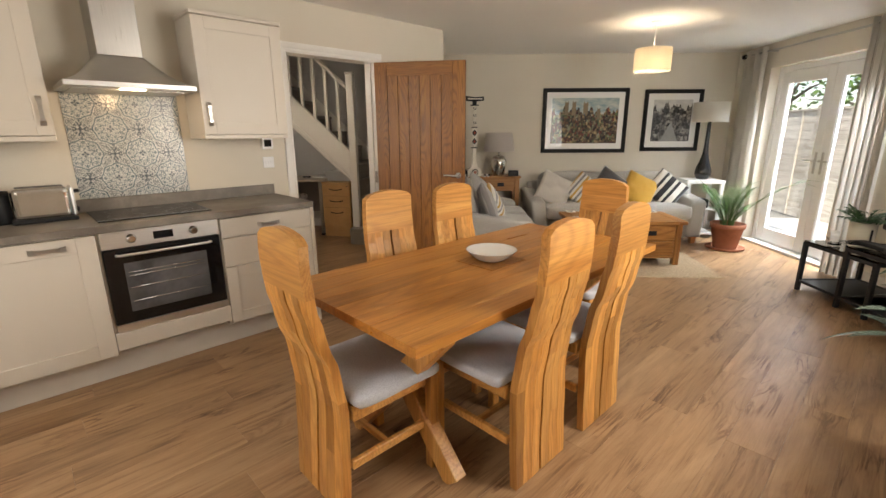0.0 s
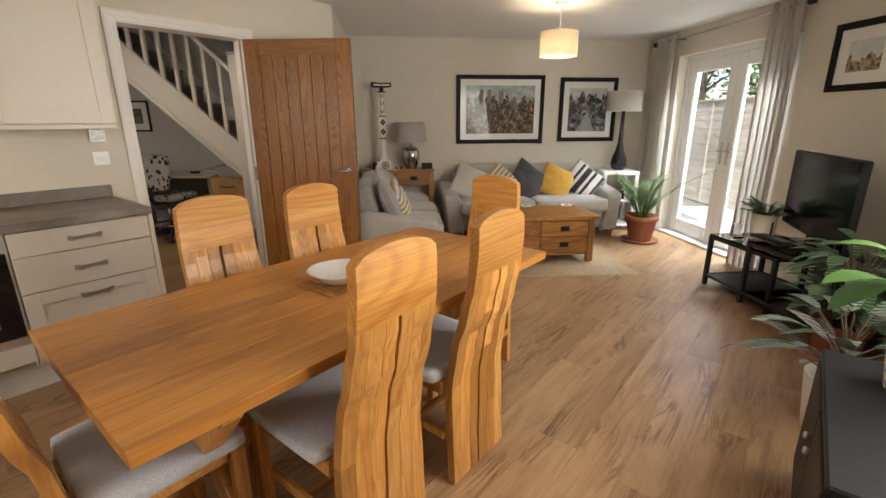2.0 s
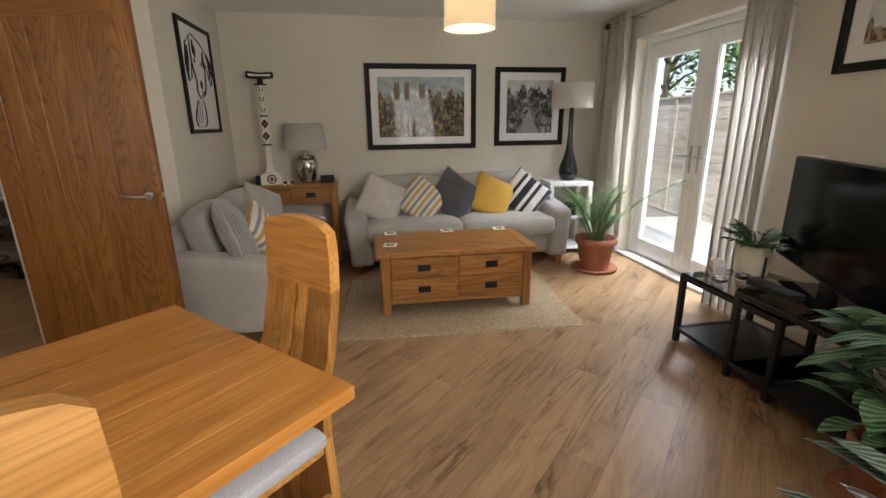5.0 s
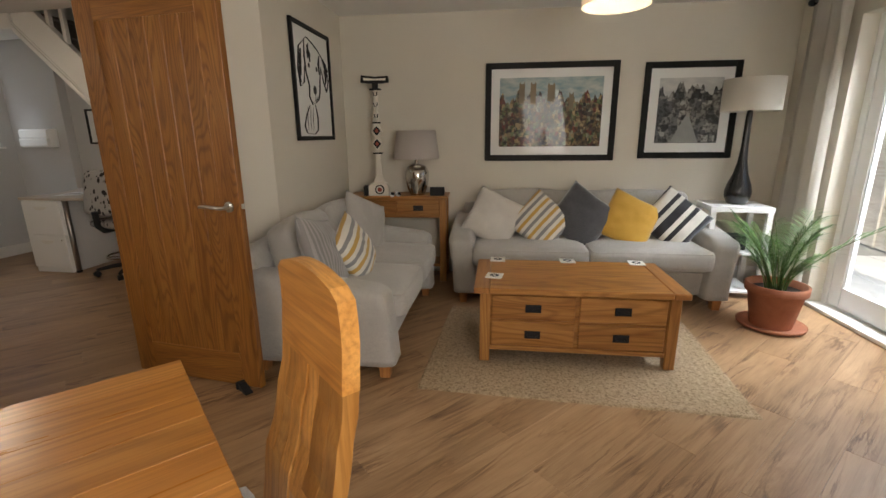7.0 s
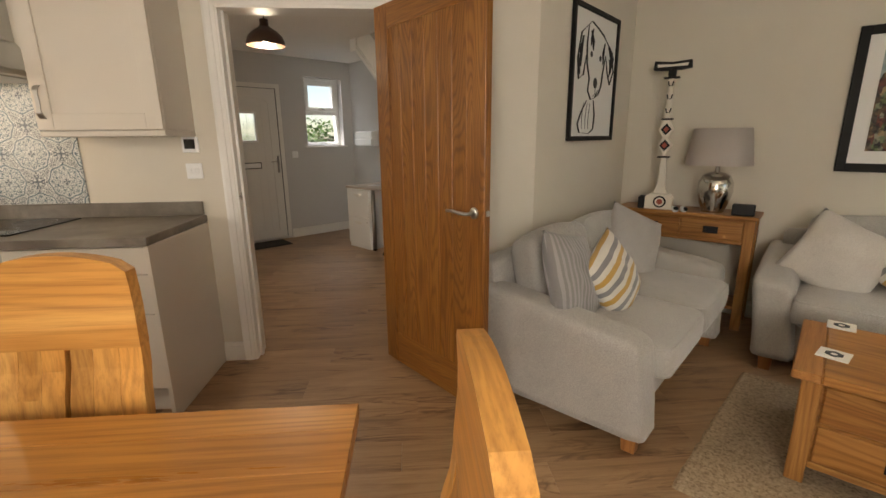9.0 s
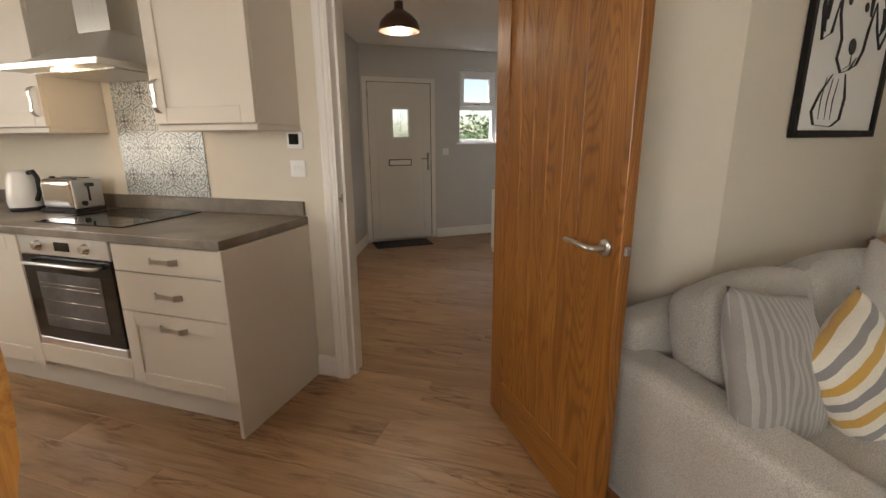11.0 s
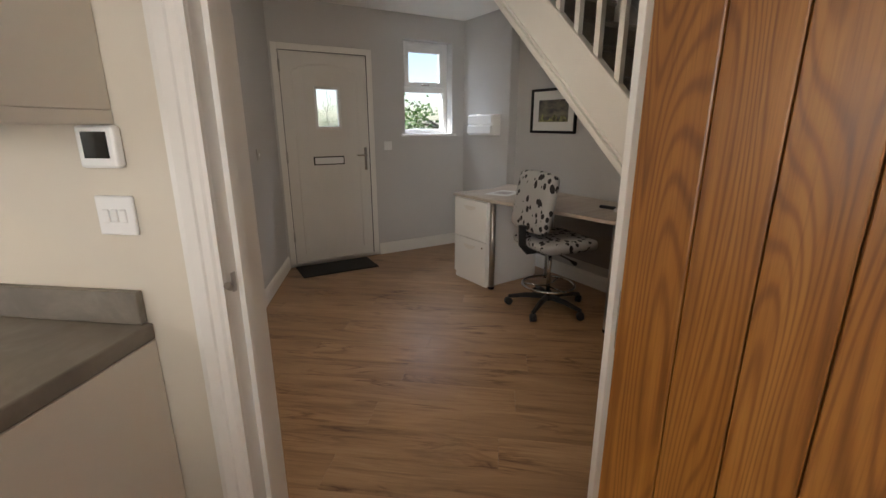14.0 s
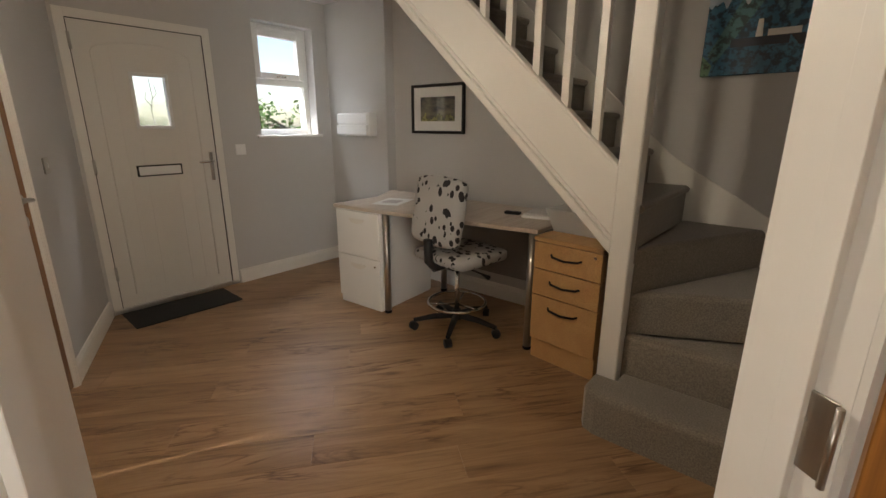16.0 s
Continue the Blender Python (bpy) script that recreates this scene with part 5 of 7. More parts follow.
pp = thing("leaflets", "printed leaflets lying on the filing cabinet", "paper", pose(7.0, 6.25, 0.764, 0, 0, 20))
part("sheet", box(-0.15, 0.15, -0.105, 0.105, 0, 0.002, 0), M["mount"], pp)
part("printed_photo", box(-0.07, 0.06, -0.06, 0.07, 0.0021, 0.0032, 0), mottled("leaflet_print", [(0.3, (0.12, 0.09, 0.09)), (0.5, (0.45, 0.38, 0.36)), (0.7, (0.6, 0.58, 0.55))], 30, 0.4), pp)
ns = thing("notebooks", "small stack of notebooks and a pen on the desk", "notebook", pose(7.22, 5.12, 0.7635, 0, 0, 12))
part("book", box(-0.10, 0.10, -0.14, 0.10, 0, 0.018, 0.003), M["mount"], ns)
part("book", box(-0.09, 0.09, -0.12, 0.08, 0.0185, 0.032, 0.003), paint("pale_cover", (0.55, 0.52, 0.5), 0.5), ns)
part("pen_case", box(-0.04, 0.0, 0.13, 0.24, 0, 0.02, 0.006), M["blackplastic"], ns)


def leafy_cloth():
    """Pale grey stretch cover printed with dark leaves."""
    m, nt, b = nodes_of("leaf_print_cover")
    v = coords(nt, (1, 1, 0.7), shift=False)
    vo = nt.nodes.new("ShaderNodeTexVoronoi")
    vo.inputs["Scale"].default_value = 24.0
    nt.links.new(v, vo.inputs["Vector"])
    dots = mnode(nt, "LESS_THAN", vo.outputs["Distance"], 0.40)
    area = mnode(nt, "GREATER_THAN", noise_tex(nt, coords(nt, shift=False), 5.5, 2), 0.46)
    fac = mnode(nt, "MULTIPLY", dots, area)
    col = mix(nt, "MIX", fac, (0.38, 0.37, 0.36), (0.018, 0.016, 0.018))
    nt.links.new(col, b.inputs["Base Color"])
    b.inputs["Roughness"].default_value = 0.9
    return m


oc = thing("office_chair", "draughtsman office chair with leaf-print cover and foot ring", "office chair", pose(6.85, 5.51, 0, 0, 0, -98))
cov = leafy_cloth()
part("back", soft_box(0.42, 0.075, 0.39, 0.035, 0.02, 10, 5, pose(0, -0.20, 0.63, -10) @ Matrix.Rotation(math.radians(180), 4, "Z")), cov, oc, "grey back cover with dark printed leaves")
part("seat", soft_box(0.46, 0.44, 0.08, 0.035, 0.015, 10, 6, Matrix.Translation((0, 0.03, 0.48))), cov, oc)
part("back_bracket", tube([(0, 0.0, 0.47), (0, -0.20, 0.47), (0, -0.245, 0.52), (0, -0.25, 0.66)], 0.028, 8), M["blackplastic"], oc)
part("column", lathe([(0.016, 0.12), (0.016, 0.47)], 16), M["chrome"], oc)
part("mechanism", box(-0.09, 0.09, -0.12, 0.12, 0.445, 0.48, 0.01), M["blackplastic"], oc)
part("adjuster", tube([(0.05, 0.0, 0.45), (0.2, 0.02, 0.43), (0.26, 0.02, 0.42)], [0.006, 0.006, 0.016], 8), M["blackplastic"], oc)
ring = [(0.19 * math.cos(a), 0.19 * math.sin(a), 0.19) for a in [2 * math.pi * k / 32 for k in range(33)]]
fr_ = part("foot_ring", tube(ring, 0.010, 8), M["chrome"], oc)
for k in range(3):
    a = 2 * math.pi * k / 3
    part("spoke", tube([(0.016 * math.cos(a), 0.016 * math.sin(a), 0.175), (0.19 * math.cos(a), 0.19 * math.sin(a), 0.19)], 0.006, 6), M["chrome"], fr_)
part("hub", lathe([(0.035, 0.07), (0.035, 0.12), (0.025, 0.14)], 16), M["blackplastic"], oc)
for k in range(5):
    a = 2 * math.pi * k / 5 + 0.3
    ca, sa = math.cos(a), math.sin(a)
    arm = part("base_arm", tube([(0.03 * ca, 0.03 * sa, 0.095), (0.16 * ca, 0.16 * sa, 0.09), (0.29 * ca, 0.29 * sa, 0.068)], [0.024, 0.02, 0.015], 8), M["blackplastic"], oc)
    part("castor", lathe([(0.012, -0.022), (0.028, -0.02), (0.028, 0.02), (0.012, 0.022)], 16, m=Matrix.Translation((0.29 * ca, 0.29 * sa, 0.029)) @ Matrix.Rotation(a + 0.6, 4, "Z") @ Matrix.Rotation(math.radians(90), 4, "X")), M["blackplastic"], arm)

# hall pendant
pn = thing("pendant_lamp", "bronze dome pendant lamp, lit", "pendant lamp", pose(5.19, 5.02, 0))
part("ceiling_rose", lathe([(0.05, H - 0.02), (0.05, H - 0.001)], 20), M["white"], pn)
part("cord", tube([(0, 0, 2.16), (0, 0, H - 0.02)], 0.004, 6), M["blackplastic"], pn)
part("shade", lathe([(0.135, 1.985), (0.133, 2.01), (0.12, 2.045), (0.085, 2.08), (0.045, 2.105), (0.03, 2.12), (0.03, 2.16), (0.012, 2.165), (0.012, 2.16), (0.027, 2.118), (0.08, 2.075), (0.116, 2.04), (0.129, 2.008), (0.131, 1.985)], 36, caps=False), paint("bronze_enamel", (0.055, 0.03, 0.02), 0.3), pn)
part("bulb", lathe([(0.0, 2.0), (0.025, 2.01), (0.03, 2.03), (0.02, 2.06), (0.013, 2.1)], 16, caps=False), glow("bulb_glow", (1.0, 0.85, 0.62), 22.0), pn)
bulb("hall_light", (5.19, 5.02, 1.97), 16.0, (1.0, 0.86, 0.68), 0.06)


def framed(name, label, m, w, h, border, mountw, art_mat, extra=None, frame_mat=None):
    """A framed picture: local x along the wall, z up from its lower left corner, looking to -y."""
    f = thing(name, label, "picture", m)
    fm = frame_mat or M["blackframe"]
    for a in ((0, border, 0, h), (w - border, w, 0, h), (border, w - border, 0, border), (border, w - border, h - border, h)):
        part("frame", box(a[0], a[1], -0.025, -0.001, a[2], a[3], 0.003), fm, f, "black wooden frame")
    part("mount", box(border, w - border, -0.010, -0.003, border, h - border, 0), M["mount_glazed"], f, "white card mount behind glass")
    b2 = border + mountw
    if art_mat:
        part("print", box(b2, w - b2, -0.0135, -0.0101, b2, h - b2, 0), art_mat, f)
    return f, b2


def art(name, sky, sky2, stops, horizon, scale=14.0, seed=0.0, metric="CHEBYCHEV", soft_sky=0.1, height=1.0, base=0.0):
    """A printed picture under glass: a cloudy sky over a town or land built of small patches."""
    m, nt, b = nodes_of(name)
    v = coords(nt, shift=False)
    sep = nt.nodes.new("ShaderNodeSeparateXYZ")
    nt.links.new(v, sep.inputs[0])
    vo = nt.nodes.new("ShaderNodeTexVoronoi")
    vo.distance = metric
    vo.inputs["Scale"].default_value = scale
    nt.links.new(coords(nt, (1.0, 1.0, 0.7), shift=False), vo.inputs["Vector"])
    cs = nt.nodes.new("ShaderNodeSeparateColor")
    nt.links.new(vo.outputs["Color"], cs.inputs[0])
    town = ramp(nt, cs.outputs[0], stops)
    dark = ramp(nt, noise_tex(nt, v, 38, 4), [(0.42, (0.12, 0.11, 0.11)), (0.55, (1, 1, 1))])
    town = mix(nt, "MULTIPLY", 0.85, town, dark)
    skyc = ramp(nt, noise_tex(nt, coords(nt, (1, 1, 2.4), shift=False), 7, 5), [(0.35, sky), (0.65, sky2)])
    zz = mnode(nt, "ADD", mnode(nt, "DIVIDE", mnode(nt, "SUBTRACT", sep.outputs[2], base), height), mnode(nt, "MULTIPLY", mnode(nt, "SUBTRACT", noise_tex(nt, coords(nt, (1, 1, 0.02), shift=False), 16, 2), 0.5), 0.5))
    fac = mnode(nt, "GREATER_THAN", zz, horizon)
    nt.links.new(mix(nt, "MIX", fac, town, skyc), b.inputs["Base Color"])
    b.inputs["Roughness"].default_value = 0.6
    b.inputs["Coat Weight"].default_value, b.inputs["Coat Roughness"].default_value = 0.4, 0.03
    return m


M["mount_glazed"] = paint("glazed_mount_card", (0.78, 0.77, 0.74), 0.8, 0.01, 0)
_b = M["mount_glazed"].node_tree.nodes["Principled BSDF"]
_b.inputs["Coat Weight"].default_value, _b.inputs["Coat Roughness"].default_value = 0.4, 0.03
framed("framed_picture", "black framed watercolour of a stormy landscape", pose(HALL_X - 0.001, 6.50, 1.26, 0, 0, -90), 0.55, 0.38, 0.022, 0.075, art("storm_print", (0.03, 0.03, 0.035), (0.20, 0.18, 0.12), [(0, (0.35, 0.34, 0.12)), (0.6, (0.05, 0.05, 0.04)), (1, (0.5, 0.5, 0.42))], 0.35, 6, height=0.38, metric="EUCLIDEAN"))
cvs = thing("canvas_picture", "canvas painting of a harbour with boats", "picture", pose(HALL_X - 0.001, 4.375, 1.575, 0, 0, -90))
part("canvas", box(0, 0.85, -0.038, -0.001, 0, 0.56, 0.003), art("harbour_print", (0.22, 0.38, 0.55), (0.60, 0.66, 0.68), [(0, (0.04, 0.15, 0.26)), (0.5, (0.06, 0.22, 0.36)), (0.8, (0.14, 0.28, 0.10)), (1, (0.10, 0.26, 0.38))], 0.66, 5, height=0.56, metric="EUCLIDEAN"), cvs)
navy = paint("painted_hull", (0.02, 0.03, 0.05), 0.5)
part("painted_hull", prism([(0.40, 0.12), (0.72, 0.12), (0.76, 0.17), (0.36, 0.17)], -0.0395, -0.0381, 1), navy, cvs)
part("painted_quay", prism([(0.12, 0.13), (0.36, 0.13), (0.36, 0.17), (0.12, 0.17)], -0.0395, -0.0381, 1), navy, cvs)
part("painted_tower", prism([(0.22, 0.17), (0.25, 0.17), (0.245, 0.25), (0.225, 0.25)], -0.0395, -0.0381, 1), M["mount"], cvs)
part("painted_house", prism([(0.27, 0.17), (0.40, 0.17), (0.40, 0.20), (0.27, 0.20)], -0.0395, -0.0381, 1), M["mount"], cvs)
for mx in (0.45, 0.52, 0.62):
    part("painted_mast", prism([(mx, 0.17), (mx + 0.006, 0.17), (mx + 0.006, 0.45), (mx, 0.45)], -0.0395, -0.0381, 1), navy, cvs)


# ---- living room: garden doors ----
gd = thing("garden_doors", "pair of closed white glazed garden doors", "door", GM @ pose(FR0, FR_Y - 0.185, 0), kind="structure")
gd.name = "door_4"
gw = FR1 - FR0
for a in ((0, 0.06, 0.0, FRZ), (gw - 0.06, gw, 0.0, FRZ), (0.06, gw - 0.06, FRZ - 0.06, FRZ), (0.06, gw - 0.06, -0.012, 0.035)):
    part("frame", box(a[0], a[1], 0.0, 0.075, a[2], a[3], 0.004), M["upvc"], gd)
mid = gw / 2
for x0, x1 in ((0.062, mid), (mid + 0.002, gw - 0.062)):
    t, zb, zt = 0.108, 0.20, FRZ - 0.06 - 0.135
    lf = part("leaf", box(x0, x0 + t, 0.012, 0.068, 0.04, FRZ - 0.063, 0.004), M["upvc"], gd)
    part("stile", box(x1 - t, x1, 0.012, 0.068, 0.04, FRZ - 0.063, 0.004), M["upvc"], lf)
    part("top_rail", box(x0 + t, x1 - t, 0.012, 0.068, zt, FRZ - 0.063, 0.004), M["upvc"], lf)
    part("bottom_rail", box(x0 + t, x1 - t, 0.012, 0.068, 0.04, zb, 0.004), M["upvc"], lf)
    g = part("pane", box(x0 + t, x1 - t, 0.035, 0.041, zb, zt, 0), M["glass"], lf)
    g.visible_shadow = False
    for a in ((x0 + t, x0 + t + 0.012, zb, zt), (x1 - t - 0.012, x1 - t, zb, zt)):
        part("glazing_bead", box(a[0], a[1], 0.042, 0.06, a[2], a[3], 0.003), M["upvc"], lf)
for hx, way in ((mid - 0.045, -1), (mid + 0.047, 1)):
    hp = part("handle_plate", box(hx - 0.015, hx + 0.015, 0.068, 0.078, 0.92, 1.15, 0.004), M["nickel"], gd)
    part("lever", tube([(hx, 0.076, 1.06), (hx, 0.115, 1.06), (hx + way * 0.02, 0.122, 1.06), (hx + way * 0.13, 0.122, 1.06)], 0.009, 10), M["nickel"], hp)
struct("door_sill", box(FR0 + 0.001, FR1 - 0.001, FR_Y - 0.109, FR_Y + 0.012, 0.0005, 0.03, 0.004, GM), M["white"], "white painted sill under the garden doors", "sill")

rl = thing("curtain_rail", "brushed steel curtain pole above the garden doors", "curtain pole", GM @ pose(0, FR_Y + 0.10, 2.275))
part("pole", tube([(5.46, 0, 0), (7.60, 0, 0)], 0.011, 12), M["nickel"], rl)
for x_ in (5.445, 7.615):
    part("finial", lathe([(0.012, -0.03), (0.026, -0.022), (0.03, 0.0), (0.026, 0.022), (0.012, 0.03)], 18, m=Matrix.Translation((x_, 0, 0)) @ Matrix.Rotation(math.radians(90), 4, "Y")), M["blackmetal"], rl)
for x_ in (5.50, 7.16):
    part("bracket", tube([(x_, -0.098, 0.0), (x_, 0, 0)], 0.009, 8), M["nickel"], rl)


def curtain_mat(name, color):
    m, nt, b = nodes_of(name)
    v = coords(nt)
    fine = noise_tex(nt, v, 260, 2)
    col = ramp(nt, fine, [(0.3, [c * 0.9 for c in color]), (0.7, color)])
    nt.links.new(col, b.inputs["Base Color"])
    b.inputs["Roughness"].default_value = 0.9
    tr = nt.nodes.new("ShaderNodeBsdfTranslucent")
    nt.links.new(col, tr.inputs[0])
    mx = nt.nodes.new("ShaderNodeMixShader")
    mx.inputs[0].default_value = 0.45
    nt.links.new(b.outputs[0], mx.inputs[1])
    nt.links.new(tr.outputs[0], mx.inputs[2])
    nt.links.new(mx.outputs[0], nt.nodes["Material Output"].inputs[0])
    bump(nt, b, fine, 0.25, 0.001)
    return m


CURT = curtain_mat("oatmeal_curtain_cloth", (0.84, 0.80, 0.74))


def curtain(label, x0, x1, y, folds, m=None, seed=0, z1=2.33):
    """An eyelet curtain hanging in waves along local x."""
    c = thing("curtain", label, "curtain", m, group="curtains")
    bm = bmesh.new()
    nx, nz = folds * 10, 14
    grid = []
    for j in range(nz + 1):
        z = 0.012 + (z1 - 0.012) * j / nz
        row = []
        for i in range(nx + 1):
            u = i / nx
            spread = 1.0 + 0.10 * (1 - z / z1) * math.sin(seed + 1)
            xx = (x0 + x1) / 2 + (u - 0.5) * (x1 - x0) * spread
            a = u * folds * 2 * math.pi
            amp = 0.042 + 0.010 * math.sin(u * 7 + seed)
            yy = y + amp * math.sin(a) + 0.008 * noise.noise(Vector((u * 6, z * 1.3, seed)))
            xx += 0.012 * math.sin(2 * a) + 0.006 * noise.noise(Vector((u * 5, z * 1.1, seed + 9)))
            row.append(bm.verts.new((xx, yy, z)))
        grid.append(row)
    for p, q in zip(grid, grid[1:]):
        for i in range(nx):
            f = bm.faces.new((p[i], p[i + 1], q[i + 1], q[i]))
            f.smooth = True
    bmesh.ops.solidify(bm, geom=bm.faces[:], thickness=0.003)
    part("cloth", bm, CURT, c)
    return c


curtain("oatmeal eyelet curtain drawn back beside the garden doors", 7.18, 7.60, FR_Y + 0.10, 3, GM.copy(), seed=1)
curtain("oatmeal eyelet curtain gathered beside the television", 5.50, 5.84, FR_Y + 0.10, 5, GM.copy(), seed=2)

# dining window and its curtain
wn = thing("window_1", "white upvc window in the dining wall", "window", KM @ pose(WIN0, -RIGHT_D - 0.16, 0), kind="structure")
w_ = WIN1 - WIN0
upvc_frame(wn, 0, w_, 0.9, 2.1, 0.06)
part("mullion", box(w_ / 2 - 0.035, w_ / 2 + 0.035, 0, 0.06, 0.96, 2.04, 0.004), M["upvc"], wn)
pane(wn, 0.06, w_ / 2 - 0.035, 0.96, 2.04)
pane(wn, w_ / 2 + 0.035, w_ - 0.06, 0.96, 2.04)
part("sill", box(-0.03, w_ + 0.03, 0.06, 0.20, 0.875, 0.898, 0.005), M["white"], wn)
curtain("oatmeal curtain in the corner behind the plants", 2.42, 2.75, -RIGHT_D + 0.085, 4, KM.copy(), seed=3)

# outside: patio, fence, trees, neighbouring house
pt = thing("patio", "pale concrete paving slabs outside the garden doors", "paving", kind="structure")
slab = mottled("paving_slab", [(0.3, (0.42, 0.40, 0.36)), (0.7, (0.54, 0.51, 0.46))], 5, 0.9, 0.3)
for i in range(8):
    for j in range(3):
        part("slab", box(4.6 + i * 0.605, 5.2 + i * 0.605, -1.70 - j * 0.605, -1.10 - j * 0.605, -0.16, -0.10 + 0.004 * ((i + j) % 2), 0.006), slab, pt)
fn = thing("fence", "weathered timber panel fence in sunlight", "fence", pose(0, -2.75, 0))
fwood = oak("weathered_fence_wood", (0.42, 0.37, 0.30), (0.56, 0.51, 0.43), (0.66, 0.61, 0.53), 0, 0.85, 0.18, 20, 5.0)
for k in range(12):
    z = -0.14 + k * 0.152
    for x0, x1 in ((4.0, 5.78), (5.90, 7.68), (7.80, 9.6), (9.72, 11.5)):
        bm = prism([(0.0, z), (0.018, z), (0.010, z + 0.168), (0.004, z + 0.168)], x0, x1, 0, 0)
        part("board", bm, fwood, fn)
for px in (3.88, 5.79, 7.69, 9.61, 11.51):
    part("post", box(px, px + 0.10, -0.06, 0.05, -0.16, 1.78, 0.006), fwood, fn)
for x0, x1 in ((4.0, 5.78), (5.90, 7.68), (7.80, 9.6), (9.72, 11.5)):
    part("capping", box(x0, x1, -0.02, 0.05, 1.70, 1.735, 0.004), fwood, fn)
    for bx in (x0 + 0.35, x1 - 0.35):
        part("batten", box(bx, bx + 0.045, 0.018, 0.045, -0.14, 1.70, 0.004), fwood, fn)

bark = mottled("bark", [(0.3, (0.07, 0.05, 0.035)), (0.7, (0.14, 0.11, 0.08))], 20, 0.95, 0.8)
foliage = leaf_mat("hedge_leaf", (0.045, 0.10, 0.015), (0.16, 0.28, 0.05))


def tree(at, height, radius, seed, label, n=900, leaf=0.14):
    rnd = random.Random(seed)
    t = thing("tree", label, "tree", pose(*at))
    bm = bmesh.new()
    add_tube(bm, [(0, 0, -0.2), (0.05, 0.02, height * 0.3), (0.0, 0.08, height * 0.6), (0.06, 0.0, height * 0.9)], [0.14, 0.11, 0.07, 0.02], 10)
    tips = []
    for k in range(16):
        a = rnd.uniform(0, 6.28)
        z0 = height * rnd.uniform(0.25, 0.75)
        rr = radius * rnd.uniform(0.5, 1.0)
        tip = (rr * math.cos(a), rr * math.sin(a), z0 + rnd.uniform(0.2, 0.8) * height * 0.3)
        add_tube(bm, [(0, 0, z0), (tip[0] * 0.5, tip[1] * 0.5, z0 + (tip[2] - z0) * 0.7), tip], [0.05, 0.03, 0.008], 6)
        tips.append(Vector(tip))
    part("trunk", bm, bark, t)
    bm = bmesh.new()
    for i in range(n):
        c = rnd.choice(tips) + Vector((rnd.gauss(0, 0.28), rnd.gauss(0, 0.28), rnd.gauss(0, 0.25))) * radius * 0.75
        c.z = max(0.5, c.z)
        e = Euler((rnd.uniform(-1, 1), rnd.uniform(-1, 1), rnd.uniform(0, 6.3))).to_matrix()
        s_ = leaf * rnd.uniform(0.6, 1.3)
        vs = [bm.verts.new(c + e @ Vector(p) * s_) for p in ((-0.5, 0, 0), (0, -0.28, 0.06), (0.5, 0, 0), (0, 0.28, 0.06))]
        bm.faces.new(vs)
    part("crown", bm, foliage, t)


for k, (x_, y_, h_, r_) in enumerate(((10.2, -5.2, 4.0, 1.6), (12.6, -6.0, 4.6, 2.0), (8.2, -5.6, 3.4, 1.5), (15.5, -5.5, 5.0, 2.2), (9.3, 15.5, 1.7, 1.5), (6.0, 16.5, 1.6, 1.6), (12.2, 16.0, 1.8, 1.6))):
    tree((x_, y_, -0.16), h_, r_, 11 + k, "leafy green garden tree in sunlight", 1100, 0.16)
tree((0.2, -4.2, -0.16), 4.2, 1.9, 31, "leafy green tree outside the dining window", 1300, 0.16)
tree((1.8, -5.6, -0.16), 3.6, 1.7, 32, "leafy green tree outside the dining window", 1200, 0.16)

# ---- sofas ----
FOOT = oak("sofa_foot_wood", (0.30, 0.12, 0.03), (0.40, 0.17, 0.05), (0.48, 0.22, 0.07), 2, 0.4, 0.1)


def piping(parent, m, w, d, z):
    """A thin corded seam round a cushion's edge."""
    r = 0.045
    pts = []
    for cx, cy, a0 in ((1, 1, 0), (-1, 1, 90), (-1, -1, 180), (1, -1, 270)):
        for k in range(5):
            a = radians(a0 + k * 22.5)
            pts.append(m @ Vector((cx * (w / 2 - r - 0.008) + r * math.cos(a), cy * (d / 2 - r - 0.008) + r * math.sin(a), z)))
    part("piping", tube(pts + pts[:1], 0.006, 6), M["sofa"], parent)


